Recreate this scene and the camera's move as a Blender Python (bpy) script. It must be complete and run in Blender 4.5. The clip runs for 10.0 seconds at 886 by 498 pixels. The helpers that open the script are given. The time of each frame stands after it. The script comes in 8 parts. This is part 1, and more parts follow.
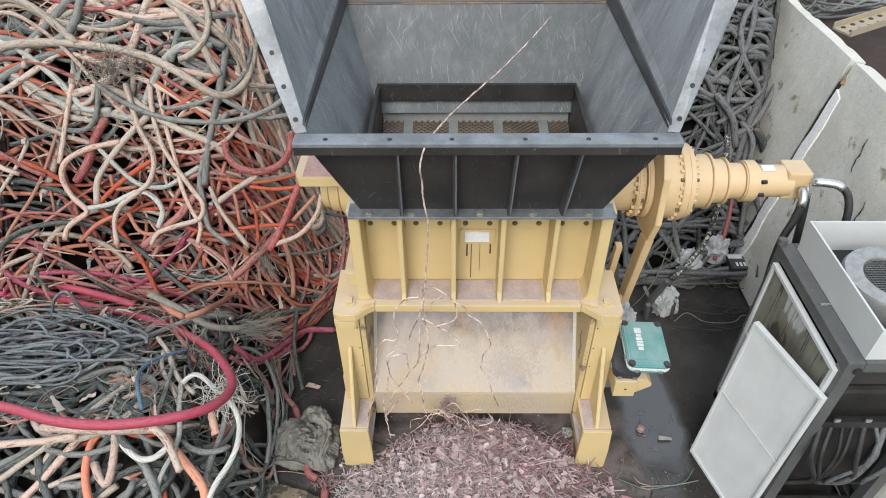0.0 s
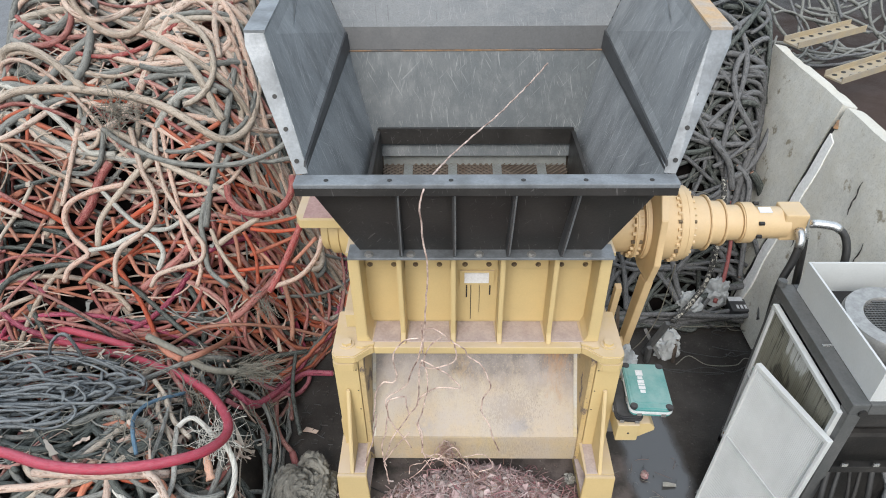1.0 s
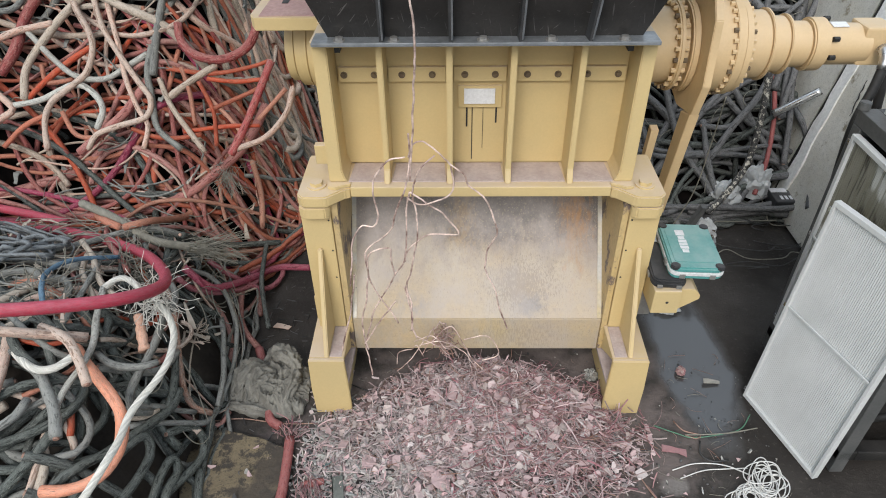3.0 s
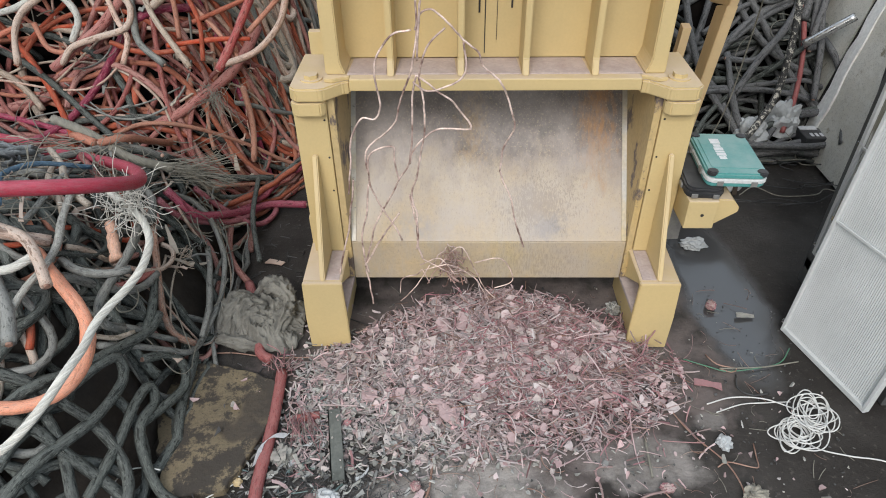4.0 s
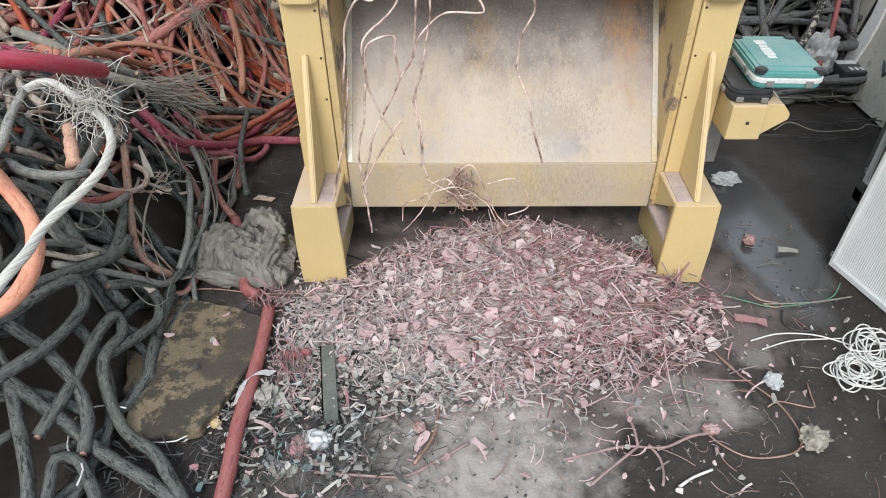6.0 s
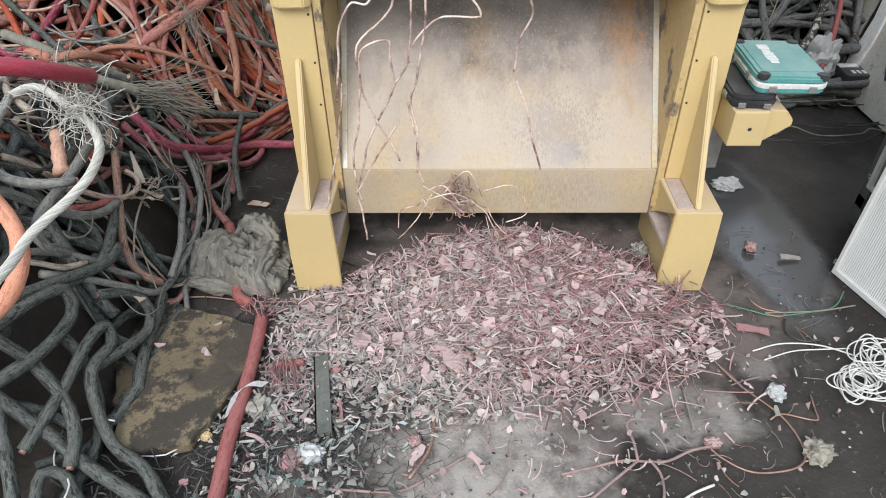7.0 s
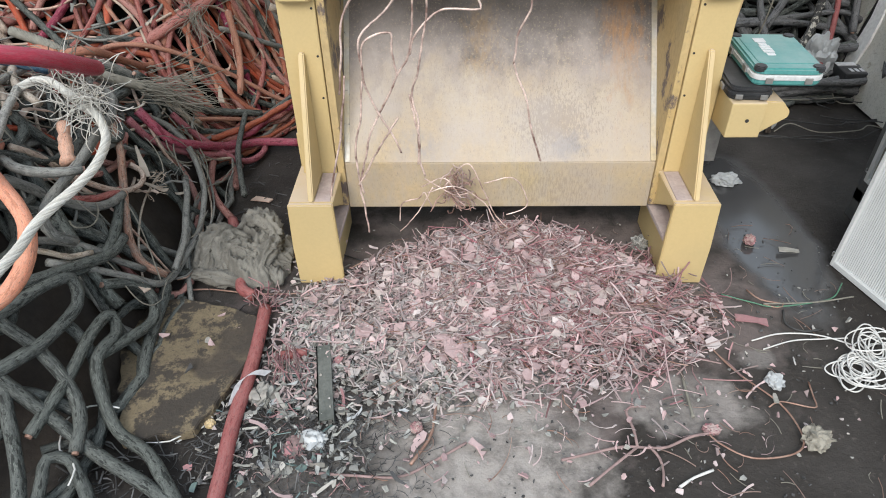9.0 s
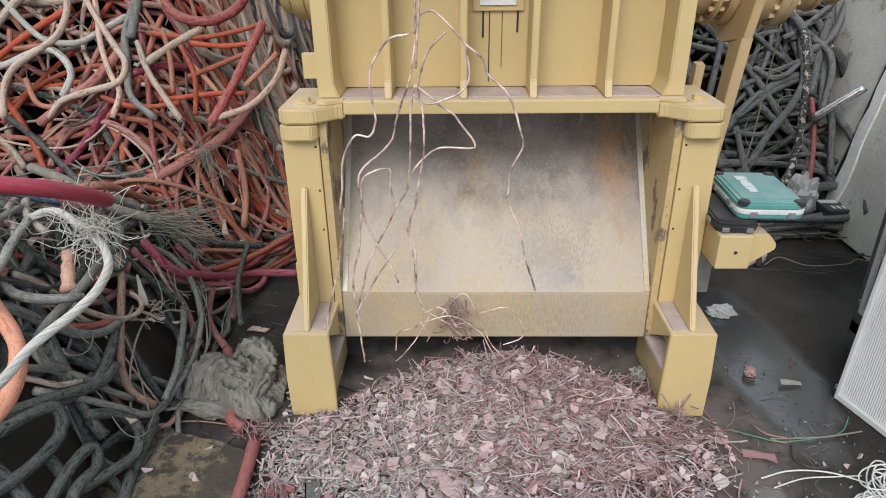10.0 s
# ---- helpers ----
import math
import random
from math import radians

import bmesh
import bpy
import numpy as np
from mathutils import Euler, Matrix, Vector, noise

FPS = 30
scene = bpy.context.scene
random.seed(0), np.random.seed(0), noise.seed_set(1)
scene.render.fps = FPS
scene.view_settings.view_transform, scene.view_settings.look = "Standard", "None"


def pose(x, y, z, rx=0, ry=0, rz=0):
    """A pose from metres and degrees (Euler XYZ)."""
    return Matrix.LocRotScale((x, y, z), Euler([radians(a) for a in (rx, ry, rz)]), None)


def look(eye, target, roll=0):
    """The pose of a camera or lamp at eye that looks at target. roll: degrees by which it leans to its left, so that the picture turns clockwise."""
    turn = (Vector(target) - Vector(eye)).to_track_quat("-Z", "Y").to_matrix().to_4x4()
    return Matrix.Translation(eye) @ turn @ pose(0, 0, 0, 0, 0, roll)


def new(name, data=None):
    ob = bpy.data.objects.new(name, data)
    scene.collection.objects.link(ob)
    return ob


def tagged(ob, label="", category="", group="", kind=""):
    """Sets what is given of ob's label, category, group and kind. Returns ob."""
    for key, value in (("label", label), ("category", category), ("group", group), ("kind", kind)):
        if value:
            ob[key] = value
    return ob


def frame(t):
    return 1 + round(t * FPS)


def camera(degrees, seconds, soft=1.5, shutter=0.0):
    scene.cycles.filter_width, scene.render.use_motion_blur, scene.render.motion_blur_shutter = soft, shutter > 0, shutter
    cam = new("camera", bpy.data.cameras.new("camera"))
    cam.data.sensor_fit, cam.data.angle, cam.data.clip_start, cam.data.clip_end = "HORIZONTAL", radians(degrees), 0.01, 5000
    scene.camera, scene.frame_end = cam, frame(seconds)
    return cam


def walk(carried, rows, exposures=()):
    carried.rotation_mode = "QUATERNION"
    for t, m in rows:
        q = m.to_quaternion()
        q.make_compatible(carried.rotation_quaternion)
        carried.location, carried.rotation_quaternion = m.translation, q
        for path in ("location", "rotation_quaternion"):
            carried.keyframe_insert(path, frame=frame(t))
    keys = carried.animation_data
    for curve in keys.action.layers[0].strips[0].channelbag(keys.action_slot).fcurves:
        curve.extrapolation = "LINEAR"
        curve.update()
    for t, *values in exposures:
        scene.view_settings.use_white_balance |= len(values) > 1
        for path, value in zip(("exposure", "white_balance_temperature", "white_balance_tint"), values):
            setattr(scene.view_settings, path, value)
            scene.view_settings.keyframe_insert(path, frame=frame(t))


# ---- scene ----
cam = camera(68.9, 10.0, soft=1.0)
PATH = [
    (0, (-0.153, 0.008, 4.195), (-0.183, 1.518, 2.883), -0.7),
    (0.5, (-0.148, -0.006, 4.185), (-0.179, 1.551, 2.93), -0.7),
    (1, (-0.148, -0.013, 4.182), (-0.179, 1.584, 2.979), -0.7),
    (1.5, (-0.146, 0.02, 3.962), (-0.181, 1.612, 2.751), -0.7),
    (2, (-0.144, 0.065, 3.603), (-0.17, 1.654, 2.389), -0.6),
    (2.5, (-0.125, 0.096, 3.295), (-0.156, 1.68, 2.075), -0.6),
    (2.7, (-0.123, 0.108, 3.188), (-0.157, 1.688, 1.962), -0.8),
    (4, (-0.181, 0.124, 2.474), (-0.212, 1.702, 1.247), -0.7),
    (4.5, (-0.194, 0.128, 2.214), (-0.231, 1.704, 0.983), -0.9),
    (5, (-0.2, 0.134, 1.995), (-0.241, 1.7, 0.752), -1.0),
    (5.5, (-0.208, 0.167, 1.997), (-0.249, 1.732, 0.752), -1.0),
    (7, (-0.194, 0.276, 1.991), (-0.233, 1.841, 0.746), -0.9),
    (7.5, (-0.187, 0.262, 1.979), (-0.226, 1.829, 0.737), -0.9),
    (8, (-0.186, 0.25, 1.97), (-0.228, 1.815, 0.725), -1.0),
    (8.5, (-0.191, 0.231, 1.963), (-0.233, 1.796, 0.719), -1.0),
    (9, (-0.19, 0.211, 1.955), (-0.235, 1.79, 0.729), -1.1),
    (9.5, (-0.191, 0.193, 1.939), (-0.234, 1.905, 0.905), -0.9),
    (10, (-0.178, 0.189, 1.944), (-0.219, 1.987, 1.069), -0.7),
]
EXPOSURE = [(0, 0.05), (1.5, 0.0), (2.5, -0.1), (4, -0.18), (4.5, -0.08), (5, 0.12), (5.5, 0.12), (7, 0.1), (9, 0.06), (9.5, -0.05), (10, -0.18)]
walk(cam, [(t, look(eye, target, roll)) for t, eye, target, roll in PATH], EXPOSURE)

# ---- light ----
world = bpy.data.worlds.new("overcast_sky")
scene.world = world
world.use_nodes = True
wn = world.node_tree.nodes
sky = wn.new("ShaderNodeTexSky")
sky.sky_type, sky.sun_disc = "NISHITA", False
sky.sun_elevation, sky.sun_rotation = radians(42), radians(193)
sky.dust_density, sky.air_density, sky.ozone_density = 6.0, 1.6, 1.0
grey = wn.new("ShaderNodeMix")
grey.data_type, grey.inputs[0].default_value = "RGBA", 0.75
grey.inputs[7].default_value = (5.75, 6.55, 7.4, 1)
world.node_tree.links.new(sky.outputs[0], grey.inputs[6])
world.node_tree.links.new(grey.outputs[2], wn["Background"].inputs[0])
wn["Background"].inputs[1].default_value = 0.20

sun = new("sun", bpy.data.lights.new("sun", "SUN"))
sun.data.energy, sun.data.angle, sun.data.color = 1.95, radians(26), (1.0, 0.99, 0.98)
sun.matrix_world = look((-1.7, -5.4, 7.2), (0.0, 2.5, 0.0))


# ---- materials ----
def surface(name, c1, c2, scale=5.0, rough=(0.55, 0.8), metal=0.0, bump=0.15, fine=70.0, vary=0.0, hue=0.0,
            dust=0.0, dust_colour=(0.45, 0.42, 0.38), spots=None, spot_level=0.62, stretch=(1, 1, 1), island=False, mottle=None, gloss=0.5, along=False, speck=0.35):
    """A worn surface: two colours mixed by a broad noise, a fine grain, settled dust or another tone on upward faces,
    and stains of a third colour.
    """
    m = bpy.data.materials.new(name)
    m.use_nodes = True
    nt = m.node_tree
    n, lk = nt.nodes, nt.links
    bsdf = n["Principled BSDF"]
    co = n.new("ShaderNodeTexCoord")
    mp = n.new("ShaderNodeMapping")
    mp.inputs[3].default_value = stretch
    if along:
        at = n.new("ShaderNodeAttribute")
        at.attribute_name = "along"
        lk.new(at.outputs["Vector"], mp.inputs[0])
    else:
        lk.new(co.outputs["Object"], mp.inputs[0])

    def noise_at(s, detail=5.0, r=0.6):
        t = n.new("ShaderNodeTexNoise")
        t.inputs["Scale"].default_value, t.inputs["Detail"].default_value, t.inputs["Roughness"].default_value = s, detail, r
        lk.new(mp.outputs[0], t.inputs["Vector"])
        return t.outputs["Fac"]

    def ramp(src, lo, hi, a=0.0, b=1.0):
        t = n.new("ShaderNodeMapRange")
        t.inputs[1].default_value, t.inputs[2].default_value, t.inputs[3].default_value, t.inputs[4].default_value = lo, hi, a, b
        lk.new(src, t.inputs[0])
        return t.outputs[0]

    def mix(fac, a, b):
        t = n.new("ShaderNodeMix")
        t.data_type = "RGBA"
        for sock, v in ((t.inputs[0], fac), (t.inputs[6], a), (t.inputs[7], b)):
            if hasattr(v, "links"):
                lk.new(v, sock)
            else:
                sock.default_value = v if isinstance(v, float) else (*v, 1)
        return t.outputs[2]

    broad, grain = noise_at(scale), noise_at(fine, 3.0)
    col = mix(ramp(broad, 0.38, 0.64), c1, c2)
    col = mix(ramp(grain, 0.35, 0.75, 0.0, speck), col, tuple(0.45 * v for v in c1))
    if mottle:
        col = mix(ramp(noise_at(scale * 2.6, 7.0, 0.78), 0.46, 0.60, 0.0, 0.62), col, mottle)
        col = mix(ramp(noise_at(90.0, 4.0, 0.7), 0.52, 0.64, 0.0, 0.4), col, tuple(0.35 * v for v in c2))
    if vary or hue:
        if island:
            info = n.new("ShaderNodeNewGeometry").outputs["Random Per Island"]
        else:
            info = n.new("ShaderNodeObjectInfo").outputs["Random"]
        hs = n.new("ShaderNodeHueSaturation")
        lk.new(ramp(info, 0, 1, 1 - vary, 1 + vary), hs.inputs["Value"])
        w = n.new("ShaderNodeMath")
        w.operation = "FRACT"
        w2 = n.new("ShaderNodeMath")
        w2.operation, w2.inputs[1].default_value = "MULTIPLY", 7.31
        lk.new(info, w2.inputs[0])
        lk.new(w2.outputs[0], w.inputs[0])
        lk.new(ramp(w.outputs[0], 0, 1, 0.5 - hue, 0.5 + hue), hs.inputs["Hue"])
        lk.new(ramp(w.outputs[0], 0, 1, 1 + 0.3 * vary, 1 - 1.5 * vary), hs.inputs["Saturation"])
        lk.new(col, hs.inputs["Color"])
        col = hs.outputs[0]
    if spots:
        col = mix(ramp(noise_at(scale * 3.1, 8.0, 0.72), spot_level, spot_level + 0.06), col, spots)
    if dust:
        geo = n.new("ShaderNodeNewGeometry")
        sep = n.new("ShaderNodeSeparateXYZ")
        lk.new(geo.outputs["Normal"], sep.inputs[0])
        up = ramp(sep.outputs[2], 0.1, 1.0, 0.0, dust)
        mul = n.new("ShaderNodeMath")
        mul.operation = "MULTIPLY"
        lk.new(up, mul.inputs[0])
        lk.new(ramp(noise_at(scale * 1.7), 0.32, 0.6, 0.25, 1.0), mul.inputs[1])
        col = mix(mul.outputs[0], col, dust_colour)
    lk.new(col, bsdf.inputs["Base Color"])
    lk.new(ramp(broad, 0.3, 0.7, rough[0], rough[1]), bsdf.inputs["Roughness"])
    bsdf.inputs["Metallic"].default_value = metal
    bsdf.inputs["Specular IOR Level"].default_value = gloss
    if bump:
        bp = n.new("ShaderNodeBump")
        bp.inputs["Strength"].default_value, bp.inputs["Distance"].default_value = bump, 0.01
        lk.new(grain, bp.inputs["Height"])
        lk.new(bp.outputs[0], bsdf.inputs["Normal"])
    return m


def scratches(m, colour, passes, along=False):
    """Adds fine marks: each pass is (turn about x, y, z in degrees, stretch, level, amount); along: by the length of a cable."""
    n, lk = m.node_tree.nodes, m.node_tree.links
    sock = n["Principled BSDF"].inputs["Base Color"]
    for turn, stretch, level, amount in passes:
        src = sock.links[0].from_socket
        if along:
            co = n.new("ShaderNodeAttribute")
            co.attribute_name = "along"
        else:
            co = n.new("ShaderNodeTexCoord")
        spin, scale = n.new("ShaderNodeMapping"), n.new("ShaderNodeMapping")
        spin.inputs[2].default_value = [radians(a) for a in turn]
        scale.inputs[3].default_value = stretch
        lk.new(co.outputs["Vector" if along else "Object"], spin.inputs[0])
        lk.new(spin.outputs[0], scale.inputs[0])
        t = n.new("ShaderNodeTexNoise")
        t.inputs["Scale"].default_value, t.inputs["Detail"].default_value, t.inputs["Roughness"].default_value = 1.0, 3.0, 0.6
        lk.new(scale.outputs[0], t.inputs["Vector"])
        r = n.new("ShaderNodeMapRange")
        for i, v in enumerate((level, level + 0.03, 0.0, amount)):
            r.inputs[1 + i].default_value = v
        lk.new(t.outputs["Fac"], r.inputs[0])
        x = n.new("ShaderNodeMix")
        x.data_type = "RGBA"
        lk.new(r.outputs[0], x.inputs[0])
        lk.new(src, x.inputs[6])
        x.inputs[7].default_value = (*colour, 1)
        lk.new(x.outputs[2], sock)
    return m


GRILLE_DIRTY = surface("oily_fin_grille", (0.50, 0.51, 0.50), (0.42, 0.43, 0.41), 2.2, (0.35, 0.6), 0.1, 0.1, 90, speck=0.1)
scratches(GRILLE_DIRTY, (0.17, 0.165, 0.125), (((0, 0, 0), (2.6, 1, 1.1), 0.42, 0.85), ((0, 0, 0), (30, 1, 2.5), 0.53, 0.7)))
scratches(GRILLE_DIRTY, (0.045, 0.042, 0.035), (((0, 20, 0), (3.4, 1, 1.4), 0.52, 0.8), ((0, 0, 0), (45, 1, 3), 0.58, 0.7)))
YELLOW = surface("yellow_paint", (0.585, 0.445, 0.215), (0.53, 0.41, 0.205), 2.2, (0.5, 0.7), 0, 0.03, 90, dust=0.55,
                 dust_colour=(0.60, 0.50, 0.44), spots=(0.30, 0.2, 0.09), spot_level=0.74, speck=0.1)
YELLOW_IN = surface("worn_yellow_paint", (0.55, 0.40, 0.18), (0.50, 0.39, 0.22), 2.0, (0.5, 0.7), 0, 0.1, 60, dust=0.3,
                    dust_colour=(0.55, 0.44, 0.40), spots=(0.13, 0.10, 0.09), spot_level=0.54, stretch=(1, 1, 0.6))
TAN = surface("tan_gearbox_paint", (0.62, 0.45, 0.25), (0.56, 0.41, 0.23), 4, (0.4, 0.6), 0, 0.03, 90, dust=0.25, dust_colour=(0.58, 0.50, 0.42), speck=0.1)
BLACK_STEEL = surface("black_painted_steel", (0.022, 0.021, 0.020), (0.040, 0.037, 0.035), 4, (0.35, 0.6), 0, 0.1, 80,
                      spots=(0.12, 0.115, 0.11), spot_level=0.70)
# darker lining for the hopper's lower back wall
HOPPER_DARK = surface("dark_lining_steel", (0.05, 0.061, 0.068), (0.08, 0.092, 0.099), 2.0, (0.4, 0.6), 0.1, 0.08, 60,
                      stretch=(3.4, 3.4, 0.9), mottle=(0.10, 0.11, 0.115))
HOPPER_IN = surface("scuffed_grey_steel", (0.15, 0.162, 0.172), (0.29, 0.305, 0.315), 1.6, (0.38, 0.6), 0.1, 0.08, 60,
                    dust=0.1, dust_colour=(0.24, 0.24, 0.24), stretch=(3.4, 3.4, 0.9), mottle=(0.25, 0.26, 0.265), spots=(0.09, 0.095, 0.10), spot_level=0.64)
HOPPER_BACK = surface("scuffed_back_steel", (0.15, 0.166, 0.182), (0.22, 0.235, 0.25), 2.0, (0.38, 0.6), 0.1, 0.08, 60,
                      stretch=(1.2, 1.2, 2.4), mottle=(0.20, 0.21, 0.22))
for steel, side, much in ((HOPPER_IN, True, 1.25), (HOPPER_DARK, False, 0.4), (HOPPER_BACK, False, 0.45)):
    def aim(a):
        return (a, 0, 0) if side else (0, a, 0)
    wide, long = ((3, 130, 5), (3, 90, 3)) if side else ((130, 3, 5), (90, 3, 3))
    scratches(steel, (0.44, 0.45, 0.45), ((aim(8), wide, 0.64, 0.6 * much), (aim(-14), wide, 0.65, 0.55 * much), (aim(35), long, 0.66, 0.5 * much), (aim(-50), long, 0.67, 0.45 * much), (aim(20), (long[0] * 2, long[1] * 2, 12), 0.66, 0.6 * much)))
    scratches(steel, (0.05, 0.052, 0.055), ((aim(4), long, 0.66, 0.5),))
scratches(BLACK_STEEL, (0.17, 0.165, 0.16), (((0, 10, 0), (120, 3, 5), 0.665, 0.55), ((0, -40, 0), (100, 3, 8), 0.68, 0.6), ((0, 80, 0), (90, 3, 20), 0.69, 0.6)))
RIM = surface("worn_steel_edge", (0.27, 0.29, 0.31), (0.17, 0.18, 0.19), 7, (0.35, 0.55), 0.4, 0.1, 80, spots=(0.06, 0.06, 0.06), spot_level=0.66)
RIM_RUST = surface("rusty_rim", (0.50, 0.33, 0.17), (0.40, 0.36, 0.32), 6, (0.6, 0.8), 0.1, 0.2, 80)
RUST_LINE = surface("rust_stain", (0.34, 0.19, 0.09), (0.12, 0.11, 0.105), 9, (0.6, 0.8), 0.1, 0.2, 80)
STEEL = surface("plain_steel", (0.45, 0.44, 0.42), (0.35, 0.34, 0.33), 20, (0.35, 0.5), 0.7, 0.05)
CHROME = surface("bright_fitting", (0.75, 0.75, 0.74), (0.6, 0.6, 0.6), 20, (0.2, 0.35), 0.9, 0.03)
DARK = surface("dark_greasy_steel", (0.02, 0.02, 0.02), (0.045, 0.042, 0.04), 6, (0.4, 0.7), 0.2, 0.2)
RUST_MESH = surface("rusty_rotor", (0.13, 0.09, 0.065), (0.20, 0.17, 0.14), 9, (0.5, 0.8), 0.3, 0.4, 40)
PALE_STEEL = surface("pale_worn_plate", (0.34, 0.36, 0.35), (0.26, 0.27, 0.26), 5, (0.4, 0.6), 0.4, 0.1)
WHITE = surface("white_label", (0.75, 0.76, 0.78), (0.68, 0.69, 0.71), 9, (0.4, 0.5), 0, 0.02)
CABINET = surface("light_grey_cabinet_paint", (0.56, 0.58, 0.58), (0.50, 0.52, 0.52), 2.5, (0.4, 0.55), 0, 0.03, 80, speck=0.1, dust=0.2, dust_colour=(0.45, 0.44, 0.42))
FRAME_GREY = surface("dark_grey_frame", (0.09, 0.095, 0.095), (0.13, 0.13, 0.13), 5, (0.4, 0.6), 0.1, 0.05)
GRILLE = surface("aluminium_fin_grille", (0.60, 0.62, 0.62), (0.53, 0.55, 0.55), 3, (0.45, 0.6), 0.0, 0.03, 90, speck=0.1,
                 spots=(0.26, 0.25, 0.22), spot_level=0.70)
TEAL = surface("teal_plastic", (0.085, 0.30, 0.285), (0.10, 0.32, 0.305), 6, (0.35, 0.5), 0, 0.04, 90, dust=0.6, dust_colour=(0.30, 0.41, 0.40))
BLACK_PLASTIC = surface("black_plastic", (0.022, 0.024, 0.026), (0.035, 0.036, 0.04), 8, (0.4, 0.6), 0, 0.06, dust=0.3, dust_colour=(0.16, 0.15, 0.15))
RUBBER = surface("black_rubber_hose", (0.02, 0.02, 0.02), (0.035, 0.035, 0.035), 12, (0.45, 0.6), 0, 0.1, dust=0.3, dust_colour=(0.12, 0.12, 0.12))
# upward faces coloured darker here to offset the full skylight on the wall top
CONCRETE = surface("pale_plastered_concrete", (0.67, 0.66, 0.61), (0.57, 0.56, 0.51), 1.6, (0.75, 0.9), 0, 0.3, 24, dust=0.6, dust_colour=(0.50, 0.47, 0.40),
                   spots=(0.26, 0.23, 0.17), spot_level=0.60, speck=0.25, mottle=(0.56, 0.535, 0.46))
WOOD = surface("muddy_board", (0.25, 0.20, 0.125), (0.13, 0.105, 0.07), 2.6, (0.6, 0.9), 0, 0.6, 40, spots=(0.05, 0.042, 0.034), spot_level=0.48, mottle=(0.17, 0.135, 0.085))
scratches(WOOD, (0.055, 0.045, 0.036), (((0, 0, 0), (1.7, 1.7, 1), 0.53, 0.9), ((0, 0, 0), (28, 28, 1), 0.60, 0.8)))
CLOTH = surface("dirty_grey_cloth", (0.25, 0.24, 0.21), (0.15, 0.143, 0.125), 14, (0.85, 0.95), 0, 0.3, 160, spots=(0.09, 0.08, 0.07), spot_level=0.60)
# bright and dark lengths paint the wire's glints into the colour
COPPER = surface("bare_copper_painted_glints", (0.95, 0.76, 0.68), (0.20, 0.12, 0.10), 11, (0.22, 0.45), 0.2, 0.05, stretch=(1, 0.3, 0.3), along=True, speck=0.15)
COPPER_DULL = surface("tarnished_copper", (0.34, 0.19, 0.14), (0.42, 0.28, 0.22), 20, (0.4, 0.6), 0.5, 0.1, vary=0.3, island=True)
COPPER_PINK = surface("dusty_pink_copper", (0.50, 0.33, 0.29), (0.36, 0.21, 0.17), 20, (0.4, 0.6), 0.2, 0.1, vary=0.3, island=True)
STONE = surface("rubble_stone", (0.32, 0.30, 0.25), (0.2, 0.19, 0.16), 25, (0.8, 0.9), 0, 0.5, 60)
# near-black standing for shade in the gaps of the heaps
GAP_BLACK = surface("black_gap_shade", (0.006, 0.005, 0.005), (0.012, 0.010, 0.009), 6, (0.9, 1.0), 0, 0.6, 20, gloss=0.05)

MUD = surface("dark_trodden_mud", (0.035, 0.030, 0.026), (0.06, 0.05, 0.043), 5, (0.6, 0.9), 0, 0.6, 30, gloss=0.2)
DUST = (0.40, 0.36, 0.31)


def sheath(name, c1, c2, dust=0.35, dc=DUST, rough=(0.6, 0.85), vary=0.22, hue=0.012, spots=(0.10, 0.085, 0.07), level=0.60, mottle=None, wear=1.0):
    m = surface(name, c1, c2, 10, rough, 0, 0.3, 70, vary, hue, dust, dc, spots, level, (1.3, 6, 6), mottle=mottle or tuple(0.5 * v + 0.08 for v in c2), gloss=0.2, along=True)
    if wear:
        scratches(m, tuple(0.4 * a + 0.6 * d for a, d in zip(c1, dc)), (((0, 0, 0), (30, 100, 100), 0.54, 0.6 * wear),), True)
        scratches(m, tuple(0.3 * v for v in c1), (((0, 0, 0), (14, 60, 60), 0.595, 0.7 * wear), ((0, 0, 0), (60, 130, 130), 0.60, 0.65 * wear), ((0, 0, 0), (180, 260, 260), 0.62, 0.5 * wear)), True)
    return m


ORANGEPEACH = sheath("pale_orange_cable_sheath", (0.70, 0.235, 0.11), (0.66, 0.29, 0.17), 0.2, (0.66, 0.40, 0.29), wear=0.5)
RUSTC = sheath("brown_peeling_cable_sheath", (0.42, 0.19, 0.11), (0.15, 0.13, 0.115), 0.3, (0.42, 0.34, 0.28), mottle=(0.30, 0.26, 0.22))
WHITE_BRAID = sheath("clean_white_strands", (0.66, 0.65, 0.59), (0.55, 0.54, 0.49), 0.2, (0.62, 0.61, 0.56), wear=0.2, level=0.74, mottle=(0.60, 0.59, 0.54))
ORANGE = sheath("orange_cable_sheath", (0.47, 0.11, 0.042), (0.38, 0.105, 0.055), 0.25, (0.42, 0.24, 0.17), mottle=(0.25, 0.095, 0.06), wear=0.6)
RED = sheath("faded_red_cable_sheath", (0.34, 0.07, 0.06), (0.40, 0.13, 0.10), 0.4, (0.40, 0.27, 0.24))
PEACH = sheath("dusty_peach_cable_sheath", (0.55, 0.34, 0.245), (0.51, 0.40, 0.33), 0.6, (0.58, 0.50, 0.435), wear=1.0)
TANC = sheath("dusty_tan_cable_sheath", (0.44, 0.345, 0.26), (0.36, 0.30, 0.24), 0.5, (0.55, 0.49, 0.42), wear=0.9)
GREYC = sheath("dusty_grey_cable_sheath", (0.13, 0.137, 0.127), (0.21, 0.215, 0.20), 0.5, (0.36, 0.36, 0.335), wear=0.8)
